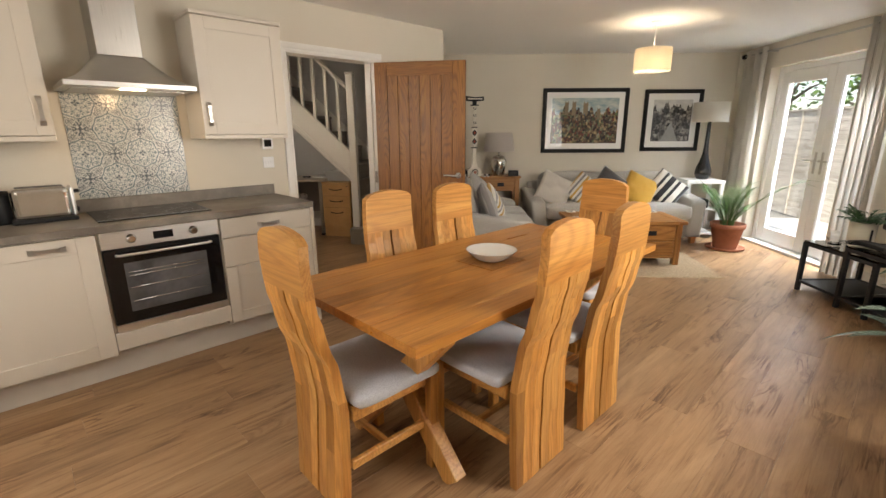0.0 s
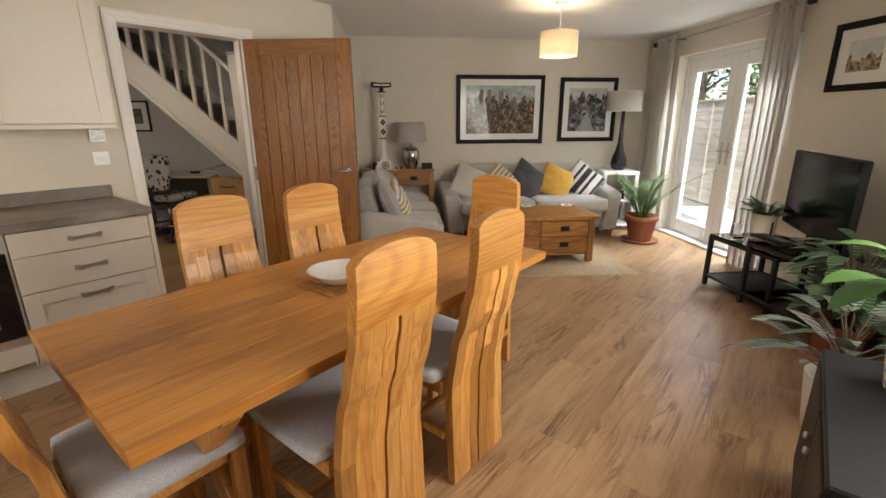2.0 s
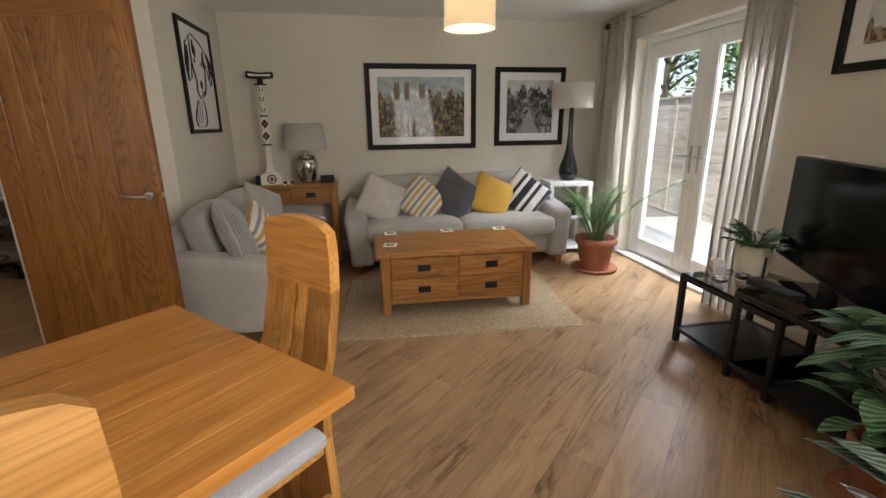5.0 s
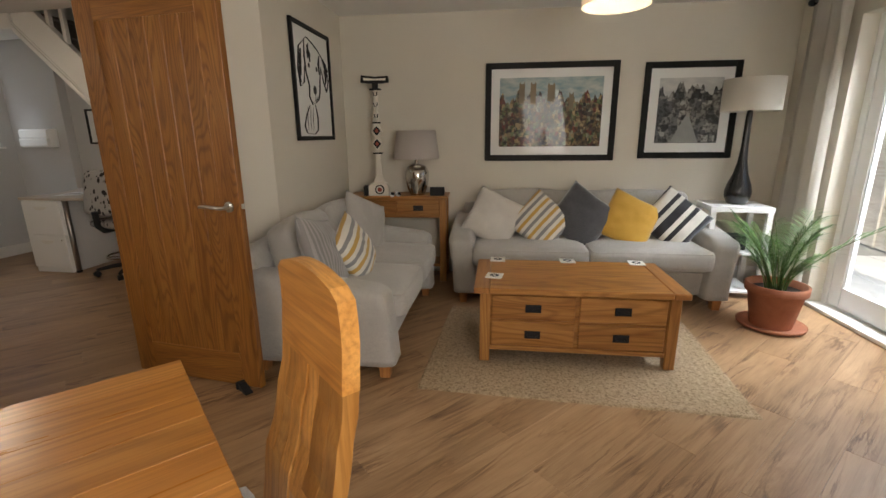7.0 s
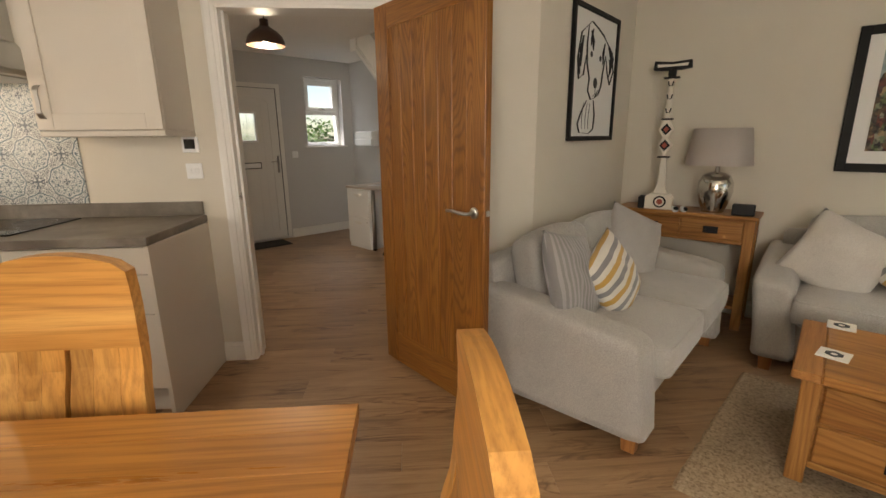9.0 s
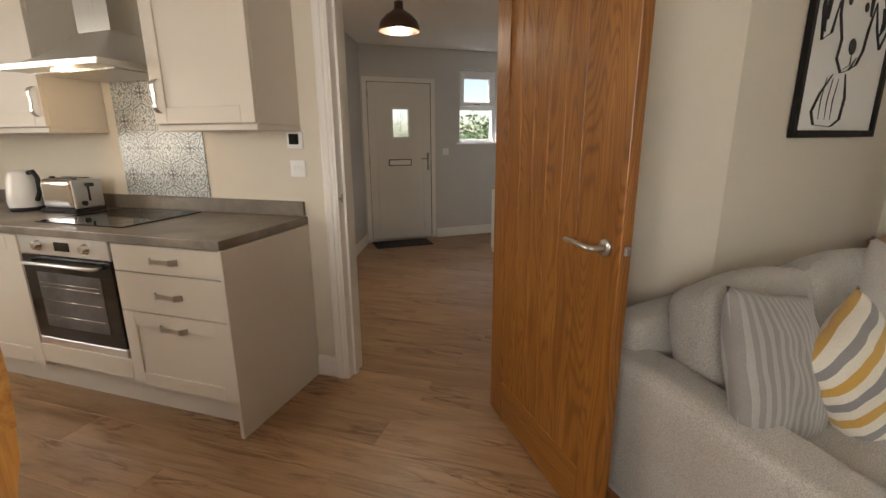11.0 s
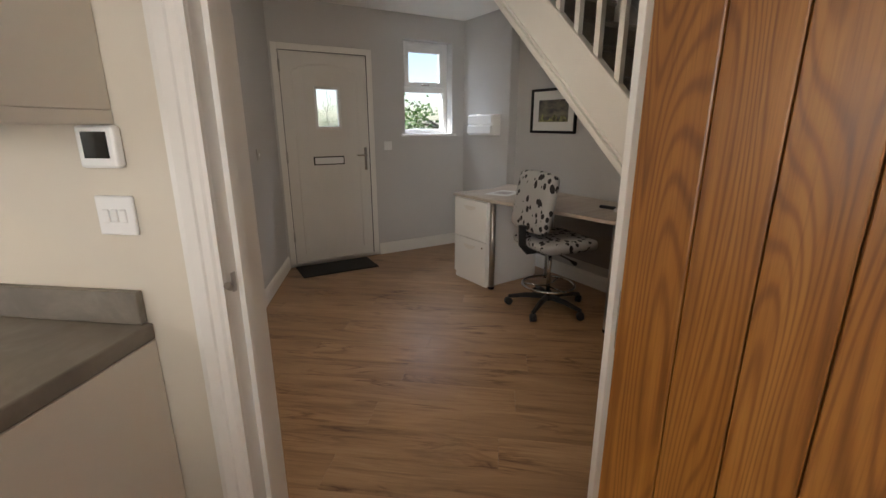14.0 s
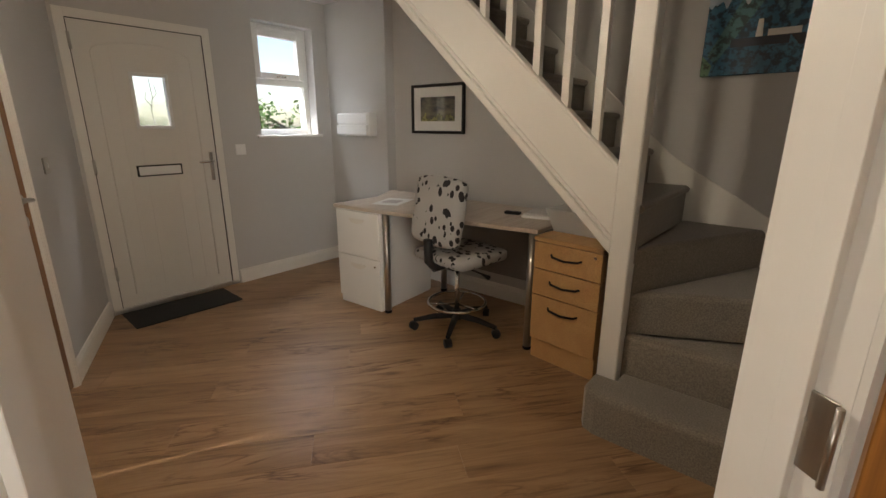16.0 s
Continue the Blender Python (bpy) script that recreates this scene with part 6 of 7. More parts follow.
def sofa(label, m, length, depth, seats=2):
    """Local x along the seat, the front at y 0 looking to -y, the back at y = depth."""
    s = thing("sofa", label, "sofa", m, group="sofas")
    aw = 0.20
    part("base", soft_box(length - 0.10, depth - 0.12, 0.20, 0.02, 0.0, 8, 1, Matrix.Translation((0, depth / 2 + 0.02, 0.10))), M["sofa"], s)
    inner = length - 2 * aw
    for sx in (-1, 1):
        bm = bmesh.new()
        bmesh.ops.create_cube(bm, size=1.0)
        bmesh.ops.subdivide_edges(bm, edges=bm.edges, cuts=12, use_grid_fill=True)
        hw, r = aw / 2, 0.05
        for v in bm.verts:
            u, t, q = v.co.x * 2, v.co.y + 0.5, v.co.z + 0.5
            top = 0.535 + 0.085 * min(1, t * 1.3)
            c = Vector((u * hw, t * (depth - 0.02), 0.095 + q * (top - 0.095)))
            rx = max(0, abs(u * hw) - (hw - r))
            rz = max(0, c.z - (top - r))
            ry = max(0, (r - c.y))
            off = Vector((rx, ry, rz))
            if off.length > r:
                off2 = off * (r / off.length)
                c.x -= math.copysign(off.x - off2.x, u)
                c.y += off.y - off2.y
                c.z -= off.z - off2.z
            c.x += sx * (0.05 * (q ** 1.5) - 0.02)
            c.y += 0.05 * q * (1 - t) * 0.6 - 0.0
            c += 0.004 * noise.noise_vector(c * 7)
            v.co = c + Vector((sx * (length / 2 - hw - 0.03), 0.0, 0))
        for f in bm.faces:
            f.smooth = True
        part("arm", bm, M["sofa"], s)
    part("back", soft_box(length - 0.16, 0.17, 0.62, 0.06, 0.01, 10, 2, pose(0, depth - 0.115, 0.11, -6)), M["sofa"], s)
    cw = inner / seats
    dc = depth - 0.24
    for i in range(seats):
        cx = -inner / 2 + cw * (i + 0.5)
        m1 = Matrix.Translation((cx, dc / 2 - 0.035, 0.312))
        sc_ = part("seat_cushion", soft_box(cw - 0.014, dc, 0.165, 0.05, 0.028, 14, 10 + i, m1, 0.018), M["sofa"], s)
        piping(sc_, m1, cw - 0.014, dc, 0.022)
        piping(sc_, m1, cw - 0.014, dc, 0.145)
        m2 = pose(cx, depth - 0.295, 0.44, -14)
        bc_ = part("back_cushion", soft_box(cw - 0.010, 0.18, 0.40, 0.055, 0.03, 14, 20 + i, m2), M["sofa"], s)
        m3 = m2 @ Matrix.Translation((0, 0, 0.21)) @ Matrix.Rotation(radians(90), 4, "X")
        piping(bc_, m3, cw - 0.03, 0.41, 0.045)
    for sx in (-1, 1):
        for y_ in (0.07, depth - 0.10):
            bm = box(-0.035, 0.035, -0.035, 0.035, 0, 0.096, 0.003)
            for v in bm.verts:
                if v.co.z < 0.05:
                    v.co.x *= 0.8
                    v.co.y *= 0.8
            bm.transform(Matrix.Translation((sx * (length / 2 - 0.13), y_, 0)))
            part("foot", bm, FOOT, s)
    return s


SOFA_A = pose(6.155, 2.275, 0, 0, 0, 5.5)
SOFA_B = pose(6.775, 1.095, 0, 0, 0, LROT - 90)
sofa("oatmeal tweed two-seater sofa with scatter cushions", SOFA_A, 1.60, 0.90)
sofa("oatmeal tweed large sofa under the framed prints", SOFA_B, 2.20, 0.86)


def cushion(label, mat, base, at, lean, face, spin, size=0.44, seed=0, group="scatter cushions"):
    """face: degrees about z of the way it looks (-y is 0); lean back; spin in its own plane."""
    c = thing("scatter_cushion", label, "cushion", base @ Matrix.Translation(at) @ Matrix.Rotation(radians(face), 4, "Z") @ Matrix.Rotation(radians(-lean), 4, "X") @ Matrix.Rotation(radians(spin), 4, "Y"), group=group)
    part("cover", pillow(size, size, 0.15, seed), mat, c)
    return c


ivory = cloth("ivory_linen", (0.60, 0.56, 0.51), None, 900)
stone = cloth("stone_linen", (0.47, 0.44, 0.41), None, 900)
char = cloth("charcoal_velvet", (0.075, 0.073, 0.08), (0.04, 0.04, 0.045), 500, 0.9, sheen=0.6)
must = cloth("mustard_cotton", (0.62, 0.36, 0.055), (0.50, 0.28, 0.04), 800)
W_, Y_, G_, B_ = (0.68, 0.64, 0.57), (0.52, 0.31, 0.07), (0.24, 0.235, 0.24), (0.022, 0.02, 0.025)
stripe_y = cloth("ochre_grey_stripe", W_, stripes=[W_, Y_, W_, G_] * 4 + [W_], axis=0)
stripe_b = cloth("black_white_stripe", W_, stripes=[B_, W_, W_, B_, W_, B_, B_, W_, B_, W_, W_, B_, B_], axis=0)
cord = cloth("grey_corduroy", (0.33, 0.31, 0.30), stripes=[(0.36, 0.34, 0.33), (0.25, 0.235, 0.23)] * 15, axis=0)
# places are along the seat, in from its front edge, and up
for label_, mat_, base_, at_, lean_, face_, spin_, size_, seed_ in (
    ("ivory linen scatter cushion", ivory, SOFA_B, (-0.735, 0.36, 0.64), 24, 6, 28, 0.43, 1),
    ("ochre and grey striped scatter cushion", stripe_y, SOFA_B, (-0.345, 0.35, 0.62), 26, -4, 40, 0.41, 2),
    ("charcoal velvet scatter cushion", char, SOFA_B, (-0.02, 0.37, 0.655), 22, 0, 38, 0.45, 3),
    ("mustard yellow cotton scatter cushion", must, SOFA_B, (0.36, 0.36, 0.635), 25, -2, 28, 0.42, 4),
    ("black and white striped scatter cushion", stripe_b, SOFA_B, (0.71, 0.37, 0.64), 25, -8, 40, 0.42, 5),
    ("grey corduroy scatter cushion against the arm", cord, SOFA_A, (-0.50, 0.46, 0.66), 20, 4, 14, 0.44, 6),
    ("ochre and grey striped scatter cushion", stripe_y, SOFA_A, (-0.24, 0.36, 0.62), 22, -6, 62, 0.38, 7),
    ("stone linen scatter cushion", stone, SOFA_A, (0.42, 0.50, 0.66), 18, -24, 26, 0.42, 8),
):
    cushion(label_, mat_, base_, at_, lean_, face_, spin_, size_, seed_)

# ---- rug and coffee table ----
rg = thing("rug", "chunky braided natural jute rug", "rug", pose(6.03, 1.26, 0, 0, 0, -87))
bm = bmesh.new()
nx, ny, RL, RW = 210, 150, 1.69, 1.20
grid = []
for j in range(ny + 1):
    row = []
    for i in range(nx + 1):
        x_, y_ = (i / nx - 0.5) * RL, (j / ny - 0.5) * RW
        a = y_ / 0.0165 * math.pi
        tw = math.sin(x_ / 0.019 * math.pi + (1.57 if int(math.floor(y_ / 0.0165)) % 2 else 0) + 2.0 * noise.noise(Vector((x_ * 4, y_ * 9, 0))))
        h_ = 0.007 + 0.0045 * abs(math.sin(a)) * (0.6 + 0.4 * tw) + 0.0015 * noise.noise(Vector((x_ * 30, y_ * 30, 4)))
        if i in (0, nx) or j in (0, ny):
            h_ = 0.0
        ex = 0.007 * noise.noise(Vector((y_ * 16, 3, 0))) if i in (0, 1, nx - 1, nx) else 0
        ey = 0.006 * noise.noise(Vector((x_ * 16, 7, 0))) if j in (0, 1, ny - 1, ny) else 0
        row.append(bm.verts.new((x_ + ex, y_ + ey, h_)))
    grid.append(row)
for p, q in zip(grid, grid[1:]):
    for i in range(nx):
        f = bm.faces.new((p[i], p[i + 1], q[i + 1], q[i]))
        f.smooth = True
part("weave", bm, mottled("jute", [(0.3, (0.18, 0.125, 0.07)), (0.5, (0.35, 0.255, 0.155)), (0.7, (0.48, 0.365, 0.24))], 70, 1.0, 0.9, 4, 300), rg)


def cup_handle(parent, x, y, z):
    part("handle", box(x - 0.045, x + 0.045, y - 0.006, y, z - 0.024, z + 0.024, 0.002), M["blackmetal"], parent, "black iron plate handle")
    part("pull", tube([(x - 0.03, y - 0.007, z + 0.004), (x - 0.026, y - 0.016, z - 0.008), (x + 0.026, y - 0.016, z - 0.008), (x + 0.03, y - 0.007, z + 0.004)], 0.004, 6), M["blackmetal"], parent)


ct = thing("coffee_table", "oak coffee table with four drawers", "coffee table", pose(6.085, 1.265, 0.010, 0, 0, -84))
CL, CW, CZ = 1.18, 0.62, 0.47
part("top", box(-CL / 2 + 0.09, CL / 2 - 0.09, -CW / 2, CW / 2, CZ - 0.035, CZ, 0.005), M["oakfurn"], ct)
for sx in (-1, 1):
    part("end_board", box(*sorted((sx * (CL / 2 - 0.089), sx * CL / 2)), -CW / 2, CW / 2, CZ - 0.035, CZ, 0.005), oak("oak_cross_board%d" % (sx + 1), (0.27, 0.105, 0.024), (0.37, 0.158, 0.042), (0.45, 0.215, 0.065), 1, 0.40, 0.1), ct)
    for sy in (-1, 1):
        bm = box(-0.03, 0.03, -0.03, 0.03, 0, CZ - 0.036, 0.004)
        bm.transform(Matrix.Translation((sx * (CL / 2 - 0.065), sy * (CW / 2 - 0.06), 0)))
        part("leg", bm, M["oakfurn_z"], ct)
part("carcass", box(-CL / 2 + 0.07, CL / 2 - 0.07, -CW / 2 + 0.045, CW / 2 - 0.045, 0.085, CZ - 0.036, 0.003), M["oakfurn"], ct)
part("apron", box(-CL / 2 + 0.096, CL / 2 - 0.096, -CW / 2 + 0.035, -CW / 2 + 0.044, 0.075, 0.10, 0.002), M["oakfurn"], ct)
for sx in (-1, 1):
    for z0, z1 in ((0.108, 0.255), (0.270, 0.418)):
        x0, x1 = (-CL / 2 + 0.105, -0.012) if sx < 0 else (0.012, CL / 2 - 0.105)
        d_ = part("drawer", box(x0, x1, -CW / 2 + 0.032, -CW / 2 + 0.0445, z0, z1, 0.004), M["oakfurn"], ct)
        cup_handle(d_, (x0 + x1) / 2, -CW / 2 + 0.032, (z0 + z1) / 2)
for x_, y_, r_ in ((6.333, 1.75, 5), (5.957, 1.73, -3), (6.387, 1.282, 8), (6.423, 0.833, 2)):
    cs_ = thing("coaster", "white patterned square coaster", "coaster", pose(x_, y_, CZ + 0.0105, 0, 0, r_), group="coasters")
    part("tile", box(-0.05, 0.05, -0.05, 0.05, 0, 0.006, 0.001), M["mount"], cs_)
    part("motif", lathe([(0.012, 0.0061), (0.03, 0.0066), (0.032, 0.0061)], 6, caps=False), navy, cs_)

# ---- corner console with lamp and ornaments ----
cb = thing("console_cabinet", "narrow oak console with drawers in the corner", "console table", pose(7.135, 2.745, 0, 0, 0, -82))
part("top", box(-0.47, 0.45, -0.02, 0.305, 0.775, 0.80, 0.005), M["oakfurn"], cb)
part("carcass", box(-0.425, 0.405, 0.012, 0.295, 0.60, 0.774, 0.003), M["oakfurn"], cb)
for lx in (-0.425, 0.405):
    for y_ in (0.025, 0.27):
        part("leg", box(lx - 0.03, lx + 0.03, y_ - 0.026, y_ + 0.026, 0, 0.774, 0.004), M["oakfurn_z"], cb)
for x0, x1 in ((-0.39, -0.014), (-0.004, 0.37)):
    d_ = part("drawer", box(x0, x1, 0.0, 0.0118, 0.63, 0.755, 0.004), M["oakfurn"], cb)
    cup_handle(d_, (x0 + x1) / 2, 0.0, 0.69)
part("lower_shelf", box(-0.395, 0.375, 0.02, 0.29, 0.14, 0.165, 0.003), M["oakfurn"], cb)

cream = paint("cream_enamel", (0.74, 0.68, 0.58), 0.4)
red = paint("brick_red", (0.32, 0.06, 0.03), 0.5)
to = thing("totem_ornament", "tall cream carved totem ornament with black details", "ornament", pose(7.17, 2.93, 0.8005, 0, 0, -75) @ Matrix.Scale(0.92, 4))
part("base", prism([(-0.10, 0), (0.10, 0), (0.10, 0.08), (0.075, 0.12), (-0.06, 0.12), (-0.10, 0.10)], -0.06, 0.05, 1, 0.004), cream, to)
part("side_panel", box(-0.15, -0.101, -0.055, 0.045, 0, 0.095, 0.006), M["blackframe"], to)
part("dial", lathe([(0.046, 0), (0.046, 0.006), (0.036, 0.008)], 28, m=Matrix.Translation((0.01, -0.06, 0.06)) @ Matrix.Rotation(radians(90), 4, "X")), M["blackframe"], to)
part("dial_face", lathe([(0.034, 0.0081), (0.034, 0.0095)], 28, m=Matrix.Translation((0.01, -0.06, 0.06)) @ Matrix.Rotation(radians(90), 4, "X")), cream, to)
part("dial_centre", lathe([(0.022, 0.0096), (0.02, 0.012)], 20, m=Matrix.Translation((0.01, -0.06, 0.06)) @ Matrix.Rotation(radians(90), 4, "X")), red, to)
part("neck", prism([(-0.055, 0.12), (0.06, 0.12), (0.03, 0.20), (0.022, 0.40), (-0.018, 0.40), (-0.025, 0.20)], -0.025, 0.02, 1, 0.004), cream, to)
part("collar", box(-0.045, 0.045, -0.03, 0.025, 0.40, 0.412, 0.003), M["blackframe"], to)
part("diamond", prism([(0, 0.412), (0.055, 0.50), (0.02, 0.555), (-0.02, 0.555), (-0.05, 0.50)], -0.025, 0.02, 1, 0.004), cream, to)
part("diamond", prism([(-0.02, 0.556), (0.02, 0.556), (0.055, 0.61), (0.02, 0.68), (-0.02, 0.68), (-0.055, 0.61)], -0.025, 0.02, 1, 0.004), cream, to)
for z in (0.495, 0.615):
    part("lozenge", prism([(0, z - 0.045), (0.038, z), (0, z + 0.045), (-0.038, z)], -0.029, -0.0255, 1), M["blackframe"], to)
    part("lozenge_centre", prism([(0, z - 0.024), (0.02, z), (0, z + 0.024), (-0.02, z)], -0.032, -0.0295, 1), red, to)
part("collar", box(-0.04, 0.04, -0.03, 0.025, 0.685, 0.697, 0.003), M["blackframe"], to)
part("spindle", lathe([(0.022, 0.698), (0.030, 0.76), (0.018, 0.80), (0.028, 0.86), (0.018, 0.90), (0.028, 0.955), (0.02, 0.985)], 16), cream, to)
for z in (0.75, 0.85, 0.945):
    part("crescent", tube([(-0.018, -0.03, z + 0.02), (-0.01, -0.033, z - 0.012), (0.012, -0.033, z - 0.012), (0.018, -0.03, z + 0.02)], 0.005, 6), M["blackframe"], to)
part("collar", box(-0.055, 0.055, -0.03, 0.03, 0.986, 0.998, 0.003), M["blackframe"], to)
part("stem", box(-0.026, 0.026, -0.025, 0.025, 0.999, 1.05, 0.003), M["blackframe"], to)
part("cross_bar", prism([(-0.13, 1.052), (-0.06, 1.046), (0.06, 1.046), (0.13, 1.055), (0.125, 1.11), (0.0, 1.10), (-0.125, 1.115)], -0.035, 0.03, 1, 0.004), M["blackframe"], to)
part("bar_inlay", prism([(-0.10, 1.068), (0.10, 1.068), (0.105, 1.088), (0.0, 1.082), (-0.105, 1.09)], -0.038, -0.0355, 1), cream, to)


def shade_mat(name, color, strength):
    m, nt, b = nodes_of(name)
    n = noise_tex(nt, coords(nt), 300, 2)
    col = ramp(nt, n, [(0.3, [c * 0.9 for c in color]), (0.7, color)])
    nt.links.new(col, b.inputs["Base Color"])
    b.inputs["Roughness"].default_value = 0.85
    tr = nt.nodes.new("ShaderNodeBsdfTranslucent")
    nt.links.new(col, tr.inputs[0])
    mx = nt.nodes.new("ShaderNodeMixShader")
    mx.inputs[0].default_value = strength
    nt.links.new(b.outputs[0], mx.inputs[1])
    nt.links.new(tr.outputs[0], mx.inputs[2])
    nt.links.new(mx.outputs[0], nt.nodes["Material Output"].inputs[0])
    return m


tlp = thing("table_lamp", "silver mercury-glass table lamp with mauve-grey shade", "table lamp", pose(7.27, 2.60, 0.8005) @ Matrix.Scale(1.08, 4))
part("base", lathe([(0.062, 0), (0.068, 0.006), (0.066, 0.012), (0.086, 0.06), (0.102, 0.13), (0.100, 0.19), (0.078, 0.235), (0.045, 0.25), (0.015, 0.255), (0.012, 0.30)], 32), metal("mercury_glass", (0.66, 0.64, 0.61), 0.14), tlp)
part("shade", lathe([(0.19, 0.30), (0.16, 0.525), (0.158, 0.525), (0.188, 0.30)], 40, caps=False), shade_mat("mauve_shade_cloth", (0.70, 0.64, 0.60), 0.4), tlp)
spk = thing("bluetooth_speaker", "small black box loudspeaker on the console", "loudspeaker", pose(7.22, 2.40, 0.8005, 0, 0, -80))
part("case", box(-0.065, 0.065, -0.03, 0.03, 0, 0.075, 0.008, seg=2), M["blackplastic"], spk)
sh = thing("shoe_ornament", "pair of tiny black and white shoe ornaments", "ornament", pose(7.13, 2.77, 0.8005, 0, 0, -60))
for i in (-1, 1):
    part("shoe", soft_box(0.035, 0.09, 0.03, 0.012, 0.006, 6, 30 + i, Matrix.Translation((i * 0.03, 0, 0))), M["upvc"], sh)
    part("toe", soft_box(0.032, 0.03, 0.024, 0.010, 0.003, 5, 33 + i, Matrix.Translation((i * 0.03, -0.035, 0.008))), M["blackplastic"], sh)

# white shelf with the tall lamp
ws = thing("side_table", "white open-shelved side table", "side table", pose(7.42, -0.06, 0))
for x_ in (-0.17, 0.17):
    for y_ in (-0.20, 0.20):
        part("leg", box(x_ - 0.02, x_ + 0.02, y_ - 0.02, y_ + 0.02, 0, 0.715, 0.002), M["upvc"], ws)
part("top", box(-0.195, 0.195, -0.225, 0.225, 0.716, 0.76, 0.003), M["upvc"], ws)
part("shelf", box(-0.185, 0.185, -0.178, 0.178, 0.37, 0.39, 0.002), M["upvc"], ws)
part("shelf", box(-0.185, 0.185, -0.178, 0.178, 0.05, 0.07, 0.002), M["upvc"], ws)
bk = thing("box_ornament", "small dark storage box on the shelf", "box", pose(7.42, -0.08, 0.391))
part("case", box(-0.09, 0.09, -0.08, 0.08, 0, 0.11, 0.004), M["blackplastic"], bk)
lp = thing("table_lamp", "tall black teardrop lamp with off-white drum shade", "table lamp", pose(7.42, -0.075, 0.7605))
part("base", lathe([(0.06, 0), (0.075, 0.01), (0.095, 0.06), (0.098, 0.10), (0.085, 0.16), (0.055, 0.24), (0.034, 0.34), (0.025, 0.48), (0.022, 0.70), (0.018, 0.74)], 32), paint("black_gloss_ceramic", (0.012, 0.011, 0.011), 0.18, 0, 0), lp)
part("shade", lathe([(0.205, 0.725), (0.205, 0.965), (0.202, 0.965), (0.202, 0.725)], 44, caps=False), shade_mat("ivory_shade_cloth", (0.84, 0.80, 0.73), 0.5), lp)
part("bulb", lathe([(0.0, 0.74), (0.02, 0.76), (0.028, 0.80), (0.018, 0.85), (0.0, 0.87)], 14, caps=False), M["upvc"], lp)

# ceiling pendant, lit
pn2 = thing("pendant_lamp", "cream drum pendant lamp, lit", "pendant lamp", pose(5.886, 1.152, 0))
part("ceiling_rose", lathe([(0.05, H - 0.025), (0.052, H - 0.015), (0.05, H - 0.001)], 22), M["upvc"], pn2)
part("cord", tube([(0, 0, 2.12), (0, 0, H - 0.025)], 0.004, 6), M["upvc"], pn2)
part("shade", lathe([(0.165, 1.935), (0.165, 2.135), (0.163, 2.135), (0.163, 1.935)], 44, caps=False), shade_mat("cream_shade_cloth", (0.82, 0.75, 0.63), 0.6), pn2)
part("bulb", lathe([(0.0, 1.975), (0.022, 1.985), (0.03, 2.01), (0.02, 2.05), (0.014, 2.10)], 16, caps=False), glow("warm_bulb", (1.0, 0.80, 0.52), 15.0), pn2)
bulb("living_light", (5.886, 1.152, 2.03), 10.0, (1.0, 0.82, 0.60), 0.05)

# ---- framed prints ----
town = art("town_print", (0.20, 0.30, 0.33), (0.50, 0.52, 0.48), [(0, (0.015, 0.015, 0.02)), (0.2, (0.10, 0.06, 0.03)), (0.4, (0.42, 0.30, 0.15)), (0.55, (0.05, 0.045, 0.04)), (0.7, (0.16, 0.035, 0.02)), (0.85, (0.12, 0.16, 0.06)), (1, (0.30, 0.27, 0.20))], 0.66, 40, height=0.845)
f1, b2 = framed("framed_picture", "large black framed print of an old town with towers", pose(7.584, 2.026, 1.090, 0, 0, LROT - 90), 1.158, 0.852, 0.052, 0.075, town)
tw_ = paint("tower_ink", (0.20, 0.15, 0.09), 0.6, 0.3, 0)
for x_, z0, w_t, h_t in ((0.30, 0.50, 0.05, 0.17), (0.40, 0.50, 0.05, 0.17), (0.55, 0.52, 0.065, 0.14), (0.74, 0.45, 0.04, 0.13)):
    part("printed_tower", prism([(x_, z0), (x_ + w_t, z0), (x_ + w_t, z0 + h_t), (x_ + w_t * 0.85, z0 + h_t + 0.02), (x_ + w_t * 0.7, z0 + h_t), (x_ + w_t * 0.3, z0 + h_t), (x_ + w_t * 0.15, z0 + h_t + 0.02), (x_, z0 + h_t)], -0.0145, -0.0136, 1), tw_, f1)
street = art("street_print", (0.45, 0.45, 0.45), (0.62, 0.61, 0.58), [(0, (0.02, 0.02, 0.022)), (0.4, (0.10, 0.10, 0.105)), (0.7, (0.22, 0.21, 0.20)), (1, (0.40, 0.38, 0.35))], 0.72, 20, height=0.80)
f2, b2 = framed("framed_picture", "black framed monochrome print of a cobbled street", pose(7.740, 0.665, 1.108, 0, 0, LROT - 90), 0.785, 0.81, 0.052, 0.08, street)
cob = paint("cobble_grey", (0.30, 0.30, 0.29), 0.6, 0.3, 0)
part("printed_street", prism([(0.26, 0.135), (0.50, 0.135), (0.40, 0.36), (0.37, 0.36)], -0.0145, -0.0136, 1), cob, f2)
coast = art("coast_print", (0.50, 0.56, 0.58), (0.66, 0.66, 0.62), [(0, (0.40, 0.28, 0.16)), (0.4, (0.52, 0.40, 0.26)), (0.7, (0.20, 0.17, 0.12)), (1, (0.60, 0.52, 0.40))], 0.5, 7, height=0.45, metric="EUCLIDEAN")
framed("framed_picture", "black framed print of a beach with boats", GM @ pose(5.26, FR_Y + 0.001, 1.585, 0, 0, 180), 0.51, 0.48, 0.048, 0.085, coast)

dg, b2 = framed("framed_picture", "black framed ink drawing of a dog on white", pose(6.332, 3.223, 1.296, 0, 0, LROT), 0.736, 0.83, 0.03, 0.0, None)
ink = paint("ink_black", (0.015, 0.014, 0.014), 0.6)


